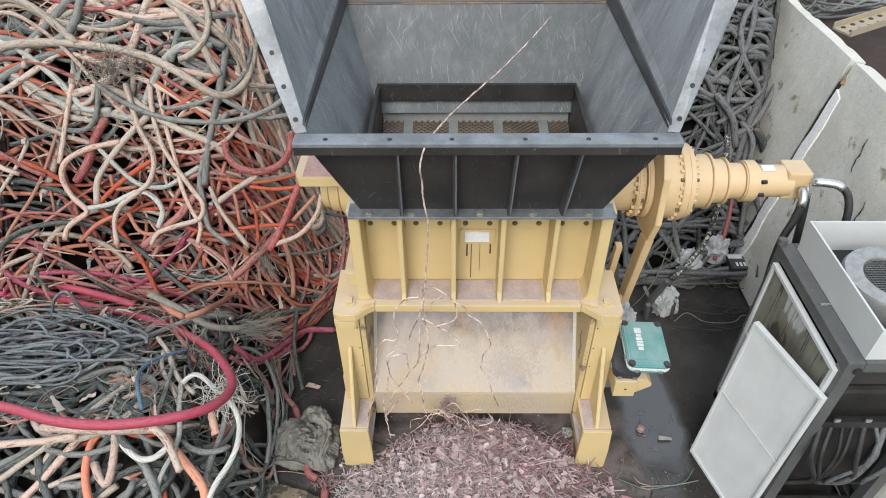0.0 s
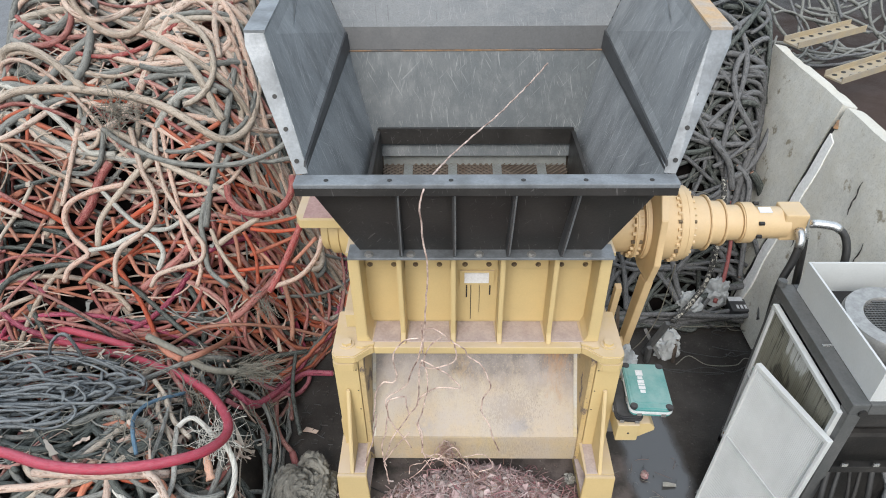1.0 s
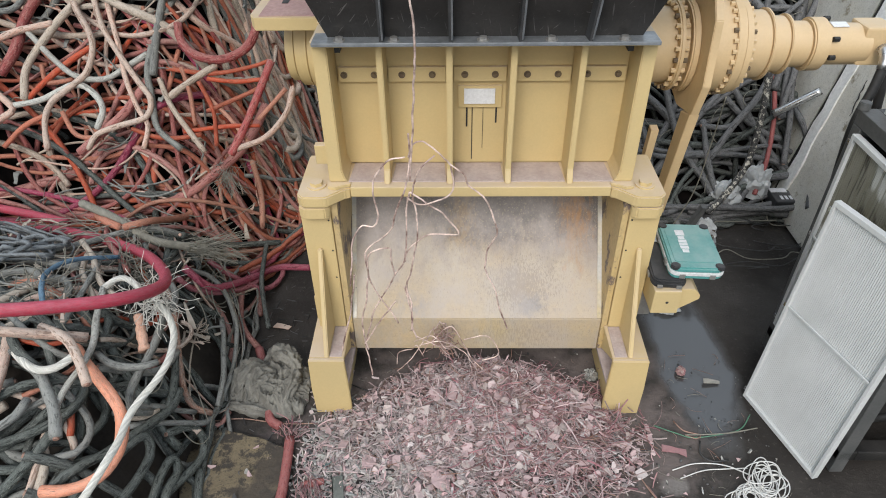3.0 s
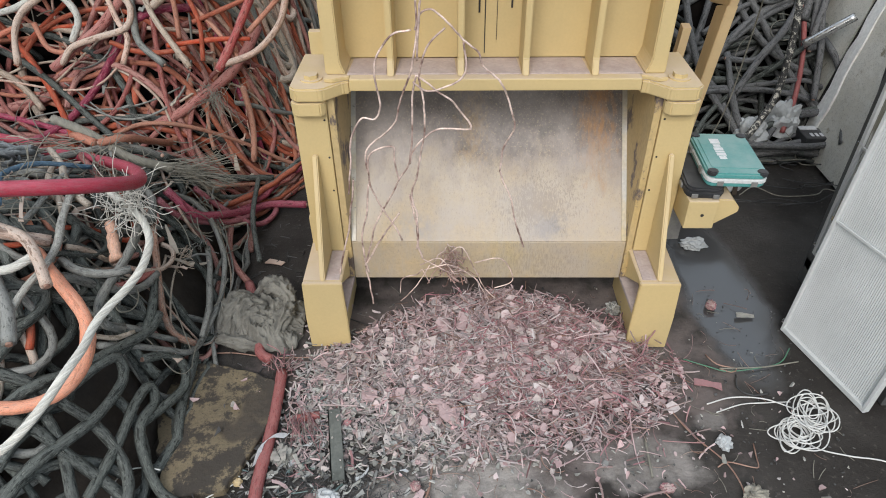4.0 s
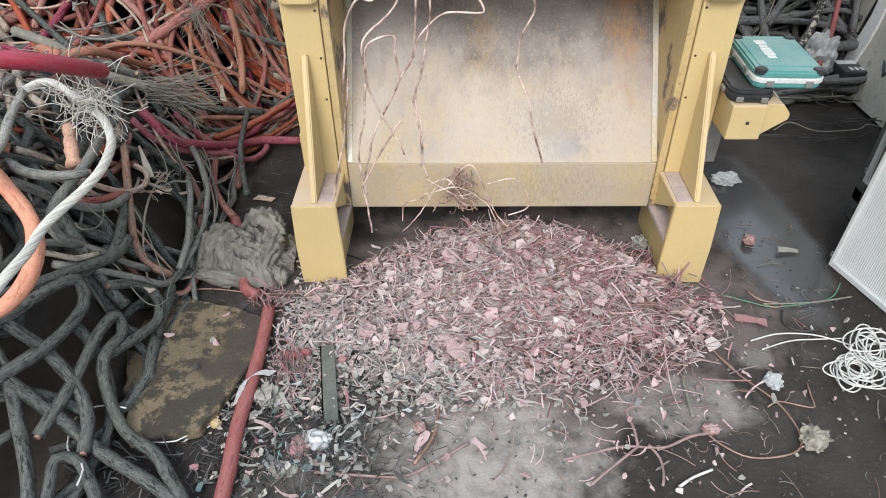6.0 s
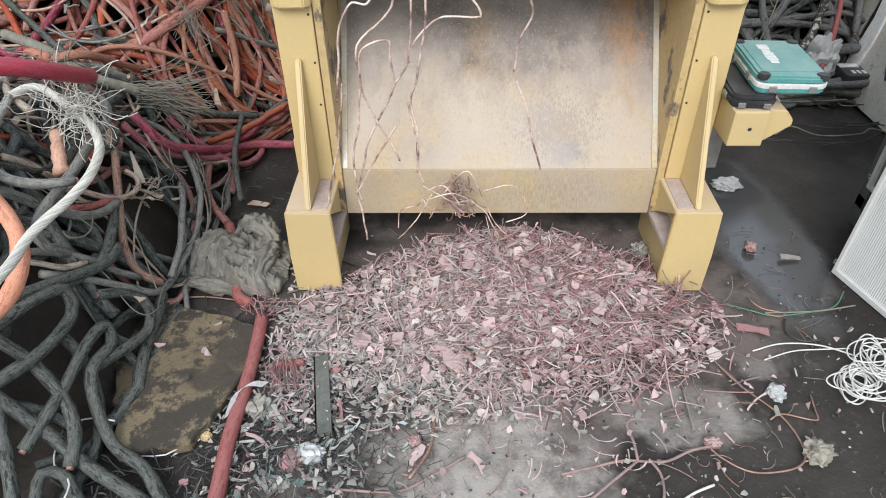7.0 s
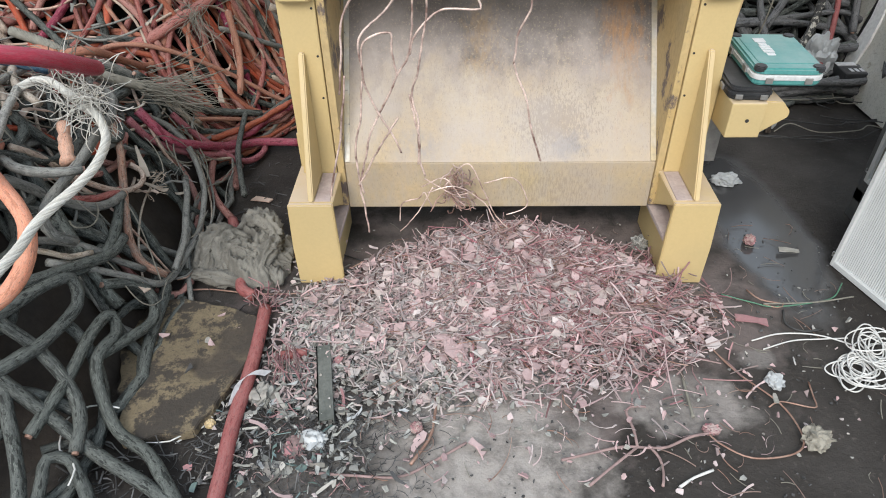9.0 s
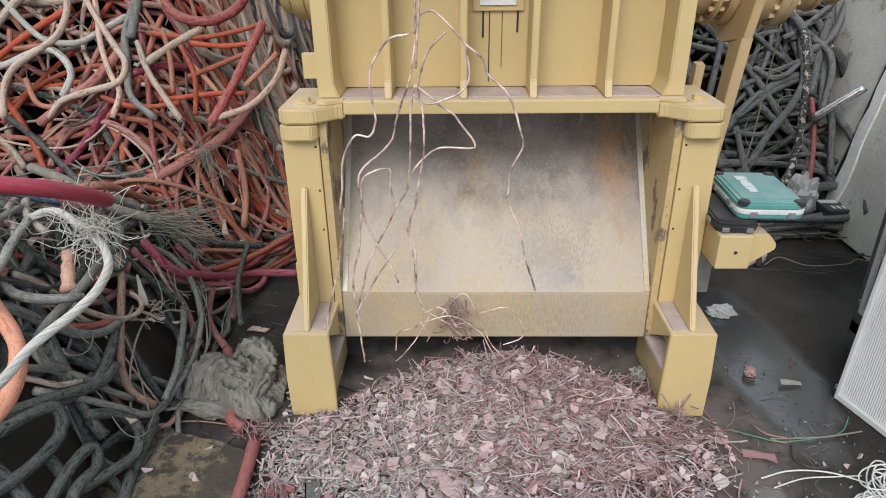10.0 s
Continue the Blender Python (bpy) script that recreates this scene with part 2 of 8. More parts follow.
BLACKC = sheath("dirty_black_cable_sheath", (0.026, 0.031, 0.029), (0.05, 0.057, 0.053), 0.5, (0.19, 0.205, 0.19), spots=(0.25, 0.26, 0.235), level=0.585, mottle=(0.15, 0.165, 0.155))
# greys raised so the colour carries the haze in front of these cables
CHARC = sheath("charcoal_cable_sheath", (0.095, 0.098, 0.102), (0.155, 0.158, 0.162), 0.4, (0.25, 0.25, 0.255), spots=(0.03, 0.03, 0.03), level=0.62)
# pink on the upward side paints the hose's sheen into its colour
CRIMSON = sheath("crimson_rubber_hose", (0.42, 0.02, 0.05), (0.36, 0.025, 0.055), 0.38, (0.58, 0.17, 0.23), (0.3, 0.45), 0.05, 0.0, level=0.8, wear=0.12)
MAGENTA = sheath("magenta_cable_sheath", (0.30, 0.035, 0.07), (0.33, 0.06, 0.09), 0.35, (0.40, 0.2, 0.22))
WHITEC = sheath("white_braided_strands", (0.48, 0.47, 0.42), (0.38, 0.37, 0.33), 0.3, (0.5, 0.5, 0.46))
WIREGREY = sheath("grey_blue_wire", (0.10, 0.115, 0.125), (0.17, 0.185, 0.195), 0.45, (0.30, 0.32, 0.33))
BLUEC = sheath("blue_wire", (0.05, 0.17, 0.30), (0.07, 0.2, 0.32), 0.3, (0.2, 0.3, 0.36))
WHITE_WIRE = surface("white_wire", (0.72, 0.72, 0.70), (0.62, 0.62, 0.60), 15, (0.4, 0.6), 0, 0.05)
GREEN_WIRE = surface("green_wire", (0.08, 0.25, 0.15), (0.1, 0.21, 0.14), 15, (0.5, 0.6), 0, 0.05)
FIBRE = surface("frayed_steel_fibre", (0.26, 0.25, 0.21), (0.19, 0.18, 0.15), 20, (0.6, 0.8), 0.1, 0.1)
FLAKE = surface("dusty_mauve_shreds", (0.465, 0.33, 0.325), (0.35, 0.245, 0.24), 14, (0.7, 0.9), 0, 0.2, 60, 0.55, 0.015, 0.40, (0.58, 0.45, 0.45), island=True)
FLAKE_DUSTY = surface("dust_grey_shreds", (0.46, 0.38, 0.355), (0.34, 0.29, 0.27), 14, (0.7, 0.9), 0, 0.2, 60, 0.55, 0.03, 0.45, (0.54, 0.47, 0.44), island=True)
FLAKE_RED = surface("red_shreds", (0.33, 0.15, 0.145), (0.28, 0.14, 0.14), 14, (0.7, 0.9), 0, 0.2, 60, 0.4, 0.03, 0.25, (0.42, 0.28, 0.27), island=True)
SHRED_DARK = surface("dark_plastic_shreds", (0.06, 0.06, 0.062), (0.10, 0.10, 0.10), 14, (0.6, 0.9), 0, 0.2, 60, 0.7, 0.05, island=True)
SHRED_PALE = surface("pale_plastic_shreds", (0.34, 0.33, 0.29), (0.25, 0.26, 0.23), 14, (0.6, 0.9), 0, 0.2, 60, 0.55, 0.06, island=True)
SHRED_MIX = surface("coloured_plastic_shreds", (0.14, 0.21, 0.20), (0.13, 0.17, 0.20), 14, (0.6, 0.9), 0, 0.2, 60, 0.4, 0.08, island=True)
PLASTIC_FILM = surface("crumpled_pale_film", (0.50, 0.52, 0.53), (0.38, 0.40, 0.41), 12, (0.3, 0.5), 0, 0.3, 40)


def ground_material():
    m = bpy.data.materials.new("wet_dusty_yard")
    m.use_nodes = True
    n, lk = m.node_tree.nodes, m.node_tree.links
    bsdf = n["Principled BSDF"]
    pos = n.new("ShaderNodeNewGeometry").outputs["Position"]

    def noise_at(s, d=6.0, r=0.6):
        t = n.new("ShaderNodeTexNoise")
        t.inputs["Scale"].default_value, t.inputs["Detail"].default_value, t.inputs["Roughness"].default_value = s, d, r
        lk.new(pos, t.inputs["Vector"])
        return t.outputs["Fac"]

    def ramp(src, lo, hi, a=0.0, b=1.0):
        t = n.new("ShaderNodeMapRange")
        for i, v in enumerate((lo, hi, a, b)):
            t.inputs[1 + i].default_value = v
        lk.new(src, t.inputs[0])
        return t.outputs[0]

    def maths(op, a, b):
        t = n.new("ShaderNodeMath")
        t.operation = op
        for s, v in zip(t.inputs, (a, b)):
            if hasattr(v, "links"):
                lk.new(v, s)
            else:
                s.default_value = v
        return t.outputs[0]

    def patch(x, y, rx, ry, wobble=0.5, s=3.0, soft=1.05):
        mp = n.new("ShaderNodeMapping")
        mp.inputs[1].default_value = (-x / rx, -y / ry, 0)
        mp.inputs[3].default_value = (1 / rx, 1 / ry, 0)
        lk.new(pos, mp.inputs[0])
        ln = n.new("ShaderNodeVectorMath")
        ln.operation = "LENGTH"
        lk.new(mp.outputs[0], ln.inputs[0])
        d = maths("ADD", ln.outputs["Value"], ramp(noise_at(s), 0.25, 0.75, -wobble, wobble))
        return ramp(d, 0.75, soft, 1.0, 0.0)

    def mix(fac, a, b):
        t = n.new("ShaderNodeMix")
        t.data_type = "RGBA"
        for sock, v in ((t.inputs[0], fac), (t.inputs[6], a), (t.inputs[7], b)):
            if hasattr(v, "links"):
                lk.new(v, sock)
            else:
                sock.default_value = (*v, 1)
        return t.outputs[2]

    broad, grain = noise_at(1.4), noise_at(38.0, 8.0, 0.7)
    col = mix(ramp(broad, 0.38, 0.65), (0.029, 0.0255, 0.023), (0.063, 0.057, 0.0525))
    col = mix(ramp(grain, 0.58, 0.72, 0.0, 0.6), col, (0.16, 0.14, 0.125))
    dusty = patch(-0.08, 1.61, 0.31, 0.48, 0.6, 5.0, 1.4)
    dusty2 = patch(0.66, 1.78, 0.28, 0.14, 0.35, 6.0)
    dusty4 = patch(-0.42, 1.45, 0.42, 0.40, 0.5, 4.0, 1.3)
    dusty5 = patch(1.01, 2.01, 0.07, 0.05, 0.4, 9.0, 1.2)
    dusty3 = patch(0.1, 2.4, 1.2, 0.75, 0.4, 4.0)
    far = patch(-9.0, 9.0, 5.6, 8.0, 0.1, 0.5)
    brown = patch(8.0, 8.5, 5.0, 6.5, 0.1, 0.5)
    col = mix(dusty3, col, (0.15, 0.125, 0.118))
    col = mix(maths("MULTIPLY", dusty4, ramp(grain, 0.35, 0.6, 0.5, 1.0)), col, (0.155, 0.142, 0.132))
    col = mix(maths("MULTIPLY", dusty5, ramp(grain, 0.35, 0.6, 0.5, 1.0)), col, (0.20, 0.185, 0.175))
    col = mix(maths("MULTIPLY", dusty, ramp(noise_at(9.0, 9.0, 0.72), 0.38, 0.56, 0.4, 1.0)), col, (0.365, 0.338, 0.315))
    col = mix(maths("MULTIPLY", dusty2, ramp(noise_at(9.0, 9.0, 0.72), 0.38, 0.56, 0.4, 0.9)), col, (0.285, 0.263, 0.247))
    col = mix(maths("MULTIPLY", far, ramp(grain, 0.35, 0.6, 0.5, 1.0)), col, (0.19, 0.195, 0.205))
    col = mix(brown, col, (0.055, 0.034, 0.026))
    wet = patch(1.35, 2.95, 0.25, 0.72, 0.22, 2.4)
    # the wet patch's grey also stands in for sky reflected in the puddle
    col = mix(wet, col, (0.06, 0.06, 0.062))
    lk.new(col, bsdf.inputs["Base Color"])
    damp = ramp(broad, 0.35, 0.6, 0.75, 0.5)
    rough = maths("MULTIPLY", damp, ramp(wet, 0, 1, 1.0, 0.16))
    lk.new(rough, bsdf.inputs["Roughness"])
    lk.new(ramp(wet, 0, 1, 0.22, 0.9), bsdf.inputs["Specular IOR Level"])
    bp = n.new("ShaderNodeBump")
    bp.inputs["Distance"].default_value = 0.02
    lk.new(ramp(wet, 0, 1, 0.45, 0.02), bp.inputs["Strength"])
    lk.new(grain, bp.inputs["Height"])
    lk.new(bp.outputs[0], bsdf.inputs["Normal"])
    return m


GROUND = ground_material()


FLAKE_SOLID = surface("dusty_mauve_sheath", (0.36, 0.25, 0.24), (0.24, 0.17, 0.16), 14, (0.7, 0.9), 0, 0.3, 60)
BOX_INSIDE = surface("dark_brown_lining", (0.07, 0.055, 0.045), (0.11, 0.085, 0.065), 5, (0.5, 0.8), 0.1, 0.2)


# ---- building helpers ----
def mesh_object(name, verts, faces, material, smooth=False, along=None):
    me = bpy.data.meshes.new(name)
    me.from_pydata([tuple(v) for v in verts], [], [tuple(f) for f in faces])
    me.materials.append(material)
    if smooth:
        me.polygons.foreach_set("use_smooth", [True] * len(me.polygons))
    if along is not None:
        me.attributes.new("along", "FLOAT_VECTOR", "POINT").data.foreach_set("vector", np.asarray(along, np.float32).ravel())
    me.update()
    return new(name, me)


def part(name, bm, material, parent=None, label="", smooth=False):
    bmesh.ops.recalc_face_normals(bm, faces=bm.faces)
    me = bpy.data.meshes.new(name)
    bm.to_mesh(me)
    bm.free()
    me.materials.append(material)
    if smooth:
        me.polygons.foreach_set("use_smooth", [True] * len(me.polygons))
        me.set_sharp_from_angle(angle=radians(35))
    ob = new(name, me)
    if parent:
        ob.parent = parent
        ob.matrix_parent_inverse = parent_world(parent).inverted()
    return tagged(ob, label)


def parent_world(ob):
    m = ob.matrix_basis.copy()
    while ob.parent:
        m = ob.parent.matrix_basis @ ob.matrix_parent_inverse @ m
        ob = ob.parent
    return m


def adopt(ob, parent):
    ob.parent = parent
    ob.matrix_parent_inverse = parent_world(parent).inverted()
    return ob


def thing(name, at, label, category, group="", kind=""):
    ob = new(name)
    ob.location = at
    ob.empty_display_size = 0.1
    return tagged(ob, label, category, group, kind)


def box(x0, x1, y0, y1, z0, z1, bevel=0.006, bm=None):
    own = bm is None
    bm = bm or bmesh.new()
    made = bmesh.ops.create_cube(bm, size=1, matrix=Matrix.LocRotScale(((x0 + x1) / 2, (y0 + y1) / 2, (z0 + z1) / 2), None, (x1 - x0, y1 - y0, z1 - z0)))
    if bevel and own:
        bmesh.ops.bevel(bm, geom=bm.edges[:], offset=bevel, segments=2, affect="EDGES", profile=0.6)
    return bm


def prism(points, axis, a, b, bevel=0.004, bm=None):
    """A polygon, given in the two other axes in order, pushed along an axis from a to b."""
    own = bm is None
    bm = bm or bmesh.new()
    k = "xyz".index(axis)

    def at(p, v):
        q = list(p)
        q.insert(k, v)
        return q
    lo = [bm.verts.new(at(p, a)) for p in points]
    hi = [bm.verts.new(at(p, b)) for p in points]
    bm.faces.new(lo), bm.faces.new(hi[::-1])
    for i in range(len(points)):
        j = (i + 1) % len(points)
        bm.faces.new((lo[i], hi[i], hi[j], lo[j]))
    bmesh.ops.recalc_face_normals(bm, faces=bm.faces)
    if bevel and own:
        bmesh.ops.bevel(bm, geom=bm.edges[:], offset=bevel, segments=2, affect="EDGES")
    return bm


def slab(corners, thick, bevel=0.0):
    """A plate with these corners, thickened against its normal."""
    bm = bmesh.new()
    c = [Vector(p) for p in corners]
    nrm = (c[1] - c[0]).cross(c[2] - c[0]).normalized() * thick
    top = [bm.verts.new(p) for p in c]
    bot = [bm.verts.new(p - nrm) for p in c]
    bm.faces.new(top), bm.faces.new(bot[::-1])
    for i in range(len(c)):
        j = (i + 1) % len(c)
        bm.faces.new((top[i], bot[i], bot[j], top[j]))
    if bevel:
        bmesh.ops.bevel(bm, geom=bm.edges[:], offset=bevel, segments=1, affect="EDGES")
    return bm


def rod(p, q, r, sides=16, bevel=0.0, r2=None, bm=None):
    own = bm is None
    bm = bm or bmesh.new()
    p, q = Vector(p), Vector(q)
    m = Matrix.Translation((p + q) / 2) @ (q - p).to_track_quat("Z", "Y").to_matrix().to_4x4()
    bmesh.ops.create_cone(bm, cap_ends=True, segments=sides, radius1=r, radius2=r if r2 is None else r2, depth=(q - p).length, matrix=m)
    if bevel and own:
        es = [e for e in bm.edges if len(e.link_faces) == 2 and e.calc_face_angle() > 1.0]
        bmesh.ops.bevel(bm, geom=es, offset=bevel, segments=2, affect="EDGES")
    return bm


def spline(points, step=0.04, closed=False):
    """A smooth line through the points, at even steps."""
    p = np.array(points, float)
    n = len(p)
    ext = np.vstack([2 * p[0] - p[1], p, 2 * p[-1] - p[-2]])
    out = []
    for i in range(n - 1):
        a, b, c, d = ext[i:i + 4]
        k = max(2, int(np.linalg.norm(c - b) / step))
        t = np.linspace(0, 1, k, endpoint=False)[:, None]
        out.append(0.5 * ((2 * b) + (c - a) * t + (2 * a - 5 * b + 4 * c - d) * t ** 2 + (3 * b - a - 3 * c + d) * t ** 3))
    out.append(p[-1:])
    return np.vstack(out)


def tube_data(line, r, sides=8, wobble=0.0, seed=0):
    """Vertices and faces of a tube along a line; r: one radius, or one at every point."""
    line = np.asarray(line, float)
    n = len(line)
    r = np.full(n, r, float) if np.isscalar(r) else np.asarray(r, float)
    if wobble:
        rs = np.random.RandomState(seed)
        w = rs.randn(n)
        w = np.convolve(w, np.ones(3) / 3, "same")
        r = r * (1 + wobble * w)
    t = np.gradient(line, axis=0)
    t /= np.linalg.norm(t, axis=1)[:, None] + 1e-9
    u = np.zeros((n, 3))
    start = np.array([0, 0, 1.0]) if abs(t[0, 2]) < 0.9 else np.array([1.0, 0, 0])
    u[0] = start - t[0] * start.dot(t[0])
    for i in range(1, n):
        v = u[i - 1] - t[i] * u[i - 1].dot(t[i])
        u[i] = v / (np.linalg.norm(v) + 1e-9)
    u[0] /= np.linalg.norm(u[0])
    w = np.cross(t, u)
    a = np.linspace(0, 2 * np.pi, sides, endpoint=False)
    ring = (np.cos(a)[None, :, None] * u[:, None, :] + np.sin(a)[None, :, None] * w[:, None, :]) * r[:, None, None]
    verts = (line[:, None, :] + ring).reshape(-1, 3)
    i, j = np.meshgrid(np.arange(n - 1), np.arange(sides), indexing="ij")
    k = (j + 1) % sides
    faces = np.stack([i * sides + j, i * sides + k, (i + 1) * sides + k, (i + 1) * sides + j], -1).reshape(-1, 4).tolist()
    faces.append(list(range(sides))[::-1])
    faces.append([(n - 1) * sides + q for q in range(sides)])
    s = np.concatenate([[0], np.cumsum(np.linalg.norm(np.diff(line, axis=0), axis=1))])
    shift = (abs(line[0]).sum() * 137.0) % 50
    coords = np.stack([np.repeat(s + shift, sides), np.tile(np.cos(a), n) * r.mean() + shift, np.tile(np.sin(a), n) * r.mean()], -1)
    return verts, faces, coords


def tube(name, line, r, material, sides=8, wobble=0.0, seed=0, parent=None):
    line = np.asarray(line, float)
    v, f, c = tube_data(line, r, sides, wobble, seed)
    if parent:
        return adopt(mesh_object(name, v, f, material, True, c), parent)
    base = line.mean(0)
    base[2] = line[:, 2].min()
    ob = mesh_object(name, v - base, f, material, True, c)
    ob.location = base
    return ob


def joined(name, pieces, material, smooth=True):
    """Many tubes or shards as one mesh."""
    vs, fs, cs, k = [], [], [], 0
    for v, f, *c in pieces:
        cs += c
        vs.append(np.asarray(v))
        fs += [[i + k for i in q] for q in f]
        k += len(v)
    return mesh_object(name, np.vstack(vs), fs, material, smooth, np.vstack(cs) if len(cs) == len(vs) else None)


def rounded_step(a):
    a = np.clip(a, 0, 1)
    return a * a * (3 - 2 * a)


# ---- ground and wall ----
def ground_sheet():
    near_x, near_y = np.arange(-4.5, 4.5, 0.09), np.arange(-1.0, 7.0, 0.09)
    out = np.array([1.0, 3, 8, 20, 60, 200])
    xs = np.concatenate([near_x[0] - out[::-1], near_x, near_x[-1] + out])
    ys = np.concatenate([near_y[0] - out[::-1], near_y, near_y[-1] + out])
    verts = []
    for y in ys:
        for x in xs:
            z = 0.012 * noise.noise((x * 2.1, y * 2.1, 3)) + 0.006 * noise.noise((x * 7, y * 7, 9)) if abs(x) < 5 and -2 < y < 8 else 0.0
            verts.append((x, y, z - 0.006))
    w = len(xs)
    faces = [(j * w + i, j * w + i + 1, (j + 1) * w + i + 1, (j + 1) * w + i) for j in range(len(ys) - 1) for i in range(w - 1)]
    return tagged(mesh_object("ground", verts, faces, GROUND, True), "dark wet yard ground with dust and mud", "ground", kind="structure")


ground_sheet()


def concrete_wall():
    """A low wall of upright concrete panels that leans a little away from the machine."""
    wall = thing("wall_east", (2.7, 4.5, 0), "low wall of pale stained concrete panels with open joints", "wall", kind="structure")
    top = 2.03
    for y0, y1 in ((1.2, 2.75), (2.8, 4.60), (4.66, 6.0)):
        bm = slab([(2.60, y0, 0), (2.60 + 0.184 * top, y0, top), (2.60 + 0.184 * top, y1, top), (2.60, y1, 0)], -0.12)
        bmesh.ops.subdivide_edges(bm, edges=bm.edges[:], cuts=26, use_grid_fill=True)
        for v in bm.verts:
            edge = min(abs(v.co.y - y0), abs(v.co.y - y1), abs(top - v.co.z))
            v.co.x += 0.010 * noise.noise(v.co * 3) + 0.004 * noise.noise(v.co * 11)
            if edge < 0.02:
                chip = max(0.0, noise.noise(v.co * 6 + Vector((7, 1, 2))) - 0.05) * 0.035
                if abs(top - v.co.z) < 0.02:
                    v.co.z -= chip
                else:
                    v.co.y += chip if v.co.y < (y0 + y1) / 2 else -chip
        part("wall_panel", bm, CONCRETE, wall)
    for y in (2.8, 4.66):
        part("joint_gap", slab([(2.63, y - 0.066, 0.01), (2.99, y - 0.066, 1.97), (2.99, y + 0.006, 1.97), (2.63, y + 0.006, 0.01)], -0.06), DARK, wall, "dark open joint")
        y -= 0.062
        bm = slab([(2.463, y - 0.11, 0.02), (2.797, y - 0.09, 1.80), (2.797, y + 0.0, 1.84), (2.463, y + 0.0, 0.02)], 0.02)
        bmesh.ops.subdivide_edges(bm, edges=bm.edges[:], cuts=14, use_grid_fill=True)
        for v in bm.verts:
            v.co.y += 0.03 * noise.noise(v.co * 5)
        part("joint_line", slab([(2.476, y + 0.004, 0.02), (2.814, y + 0.004, 1.86), (2.814, y + 0.034, 1.88), (2.476, y + 0.034, 0.02)], 0.012), DARK, wall, "dark broken joint edge")
        part("joint_strip", bm, JOINT, wall, "smooth white mortar strip along a panel joint")
        part("rust_patch", rod((2.815, y - 0.02, 1.885), (2.835, y + 0.01, 1.945), 0.022, 7, r2=0.012), RUST_LINE, wall, "small rust-brown patch at the top of a joint")
    # cracks in the face of the panels
    rs = random.Random(14)
    for y, z0, z1 in ((3.97, 1.50, 1.75), (3.62, 1.1, 1.45), (4.30, 0.95, 1.2), (5.2, 0.8, 1.1)):
        line = [(2.592 - 0.12 + 0.184 * (z0 + (z1 - z0) * i / 8), y + 0.05 * i / 8 + rs.uniform(-0.012, 0.012), z0 + (z1 - z0) * i / 8) for i in range(9)]
        tube("crack", line, [0.002, 0.003, 0.005, 0.003, 0.006, 0.003, 0.005, 0.003, 0.002], DARK, 5, parent=wall)


JOINT = surface("white_mortar", (0.84, 0.85, 0.84), (0.76, 0.77, 0.76), 5, (0.7, 0.9), 0, 0.2, 40)
concrete_wall()

# ---- shredder ----
AY, AZ = 3.46, 1.78          # axis of the cutting shaft


def hex_bolt(at, direction, r, h, parent, material, washer=True):
    d = Vector(direction).normalized()
    p = Vector(at)
    bm = rod(p, p + d * h, r, 6)
    if washer:
        rod(p, p + d * h * 0.25, r * 1.5, 16, bm=bm)
    return part("bolt", bm, material, parent)


REDDUST = surface("mauve_red_dust", (0.40, 0.25, 0.24), (0.48, 0.33, 0.30), 8, (0.85, 0.95), 0, 0.3, 60)
FOOTDUST = surface("mauve_dust", (0.50, 0.42, 0.40), (0.42, 0.34, 0.32), 12, (0.85, 0.95), 0, 0.3, 60)


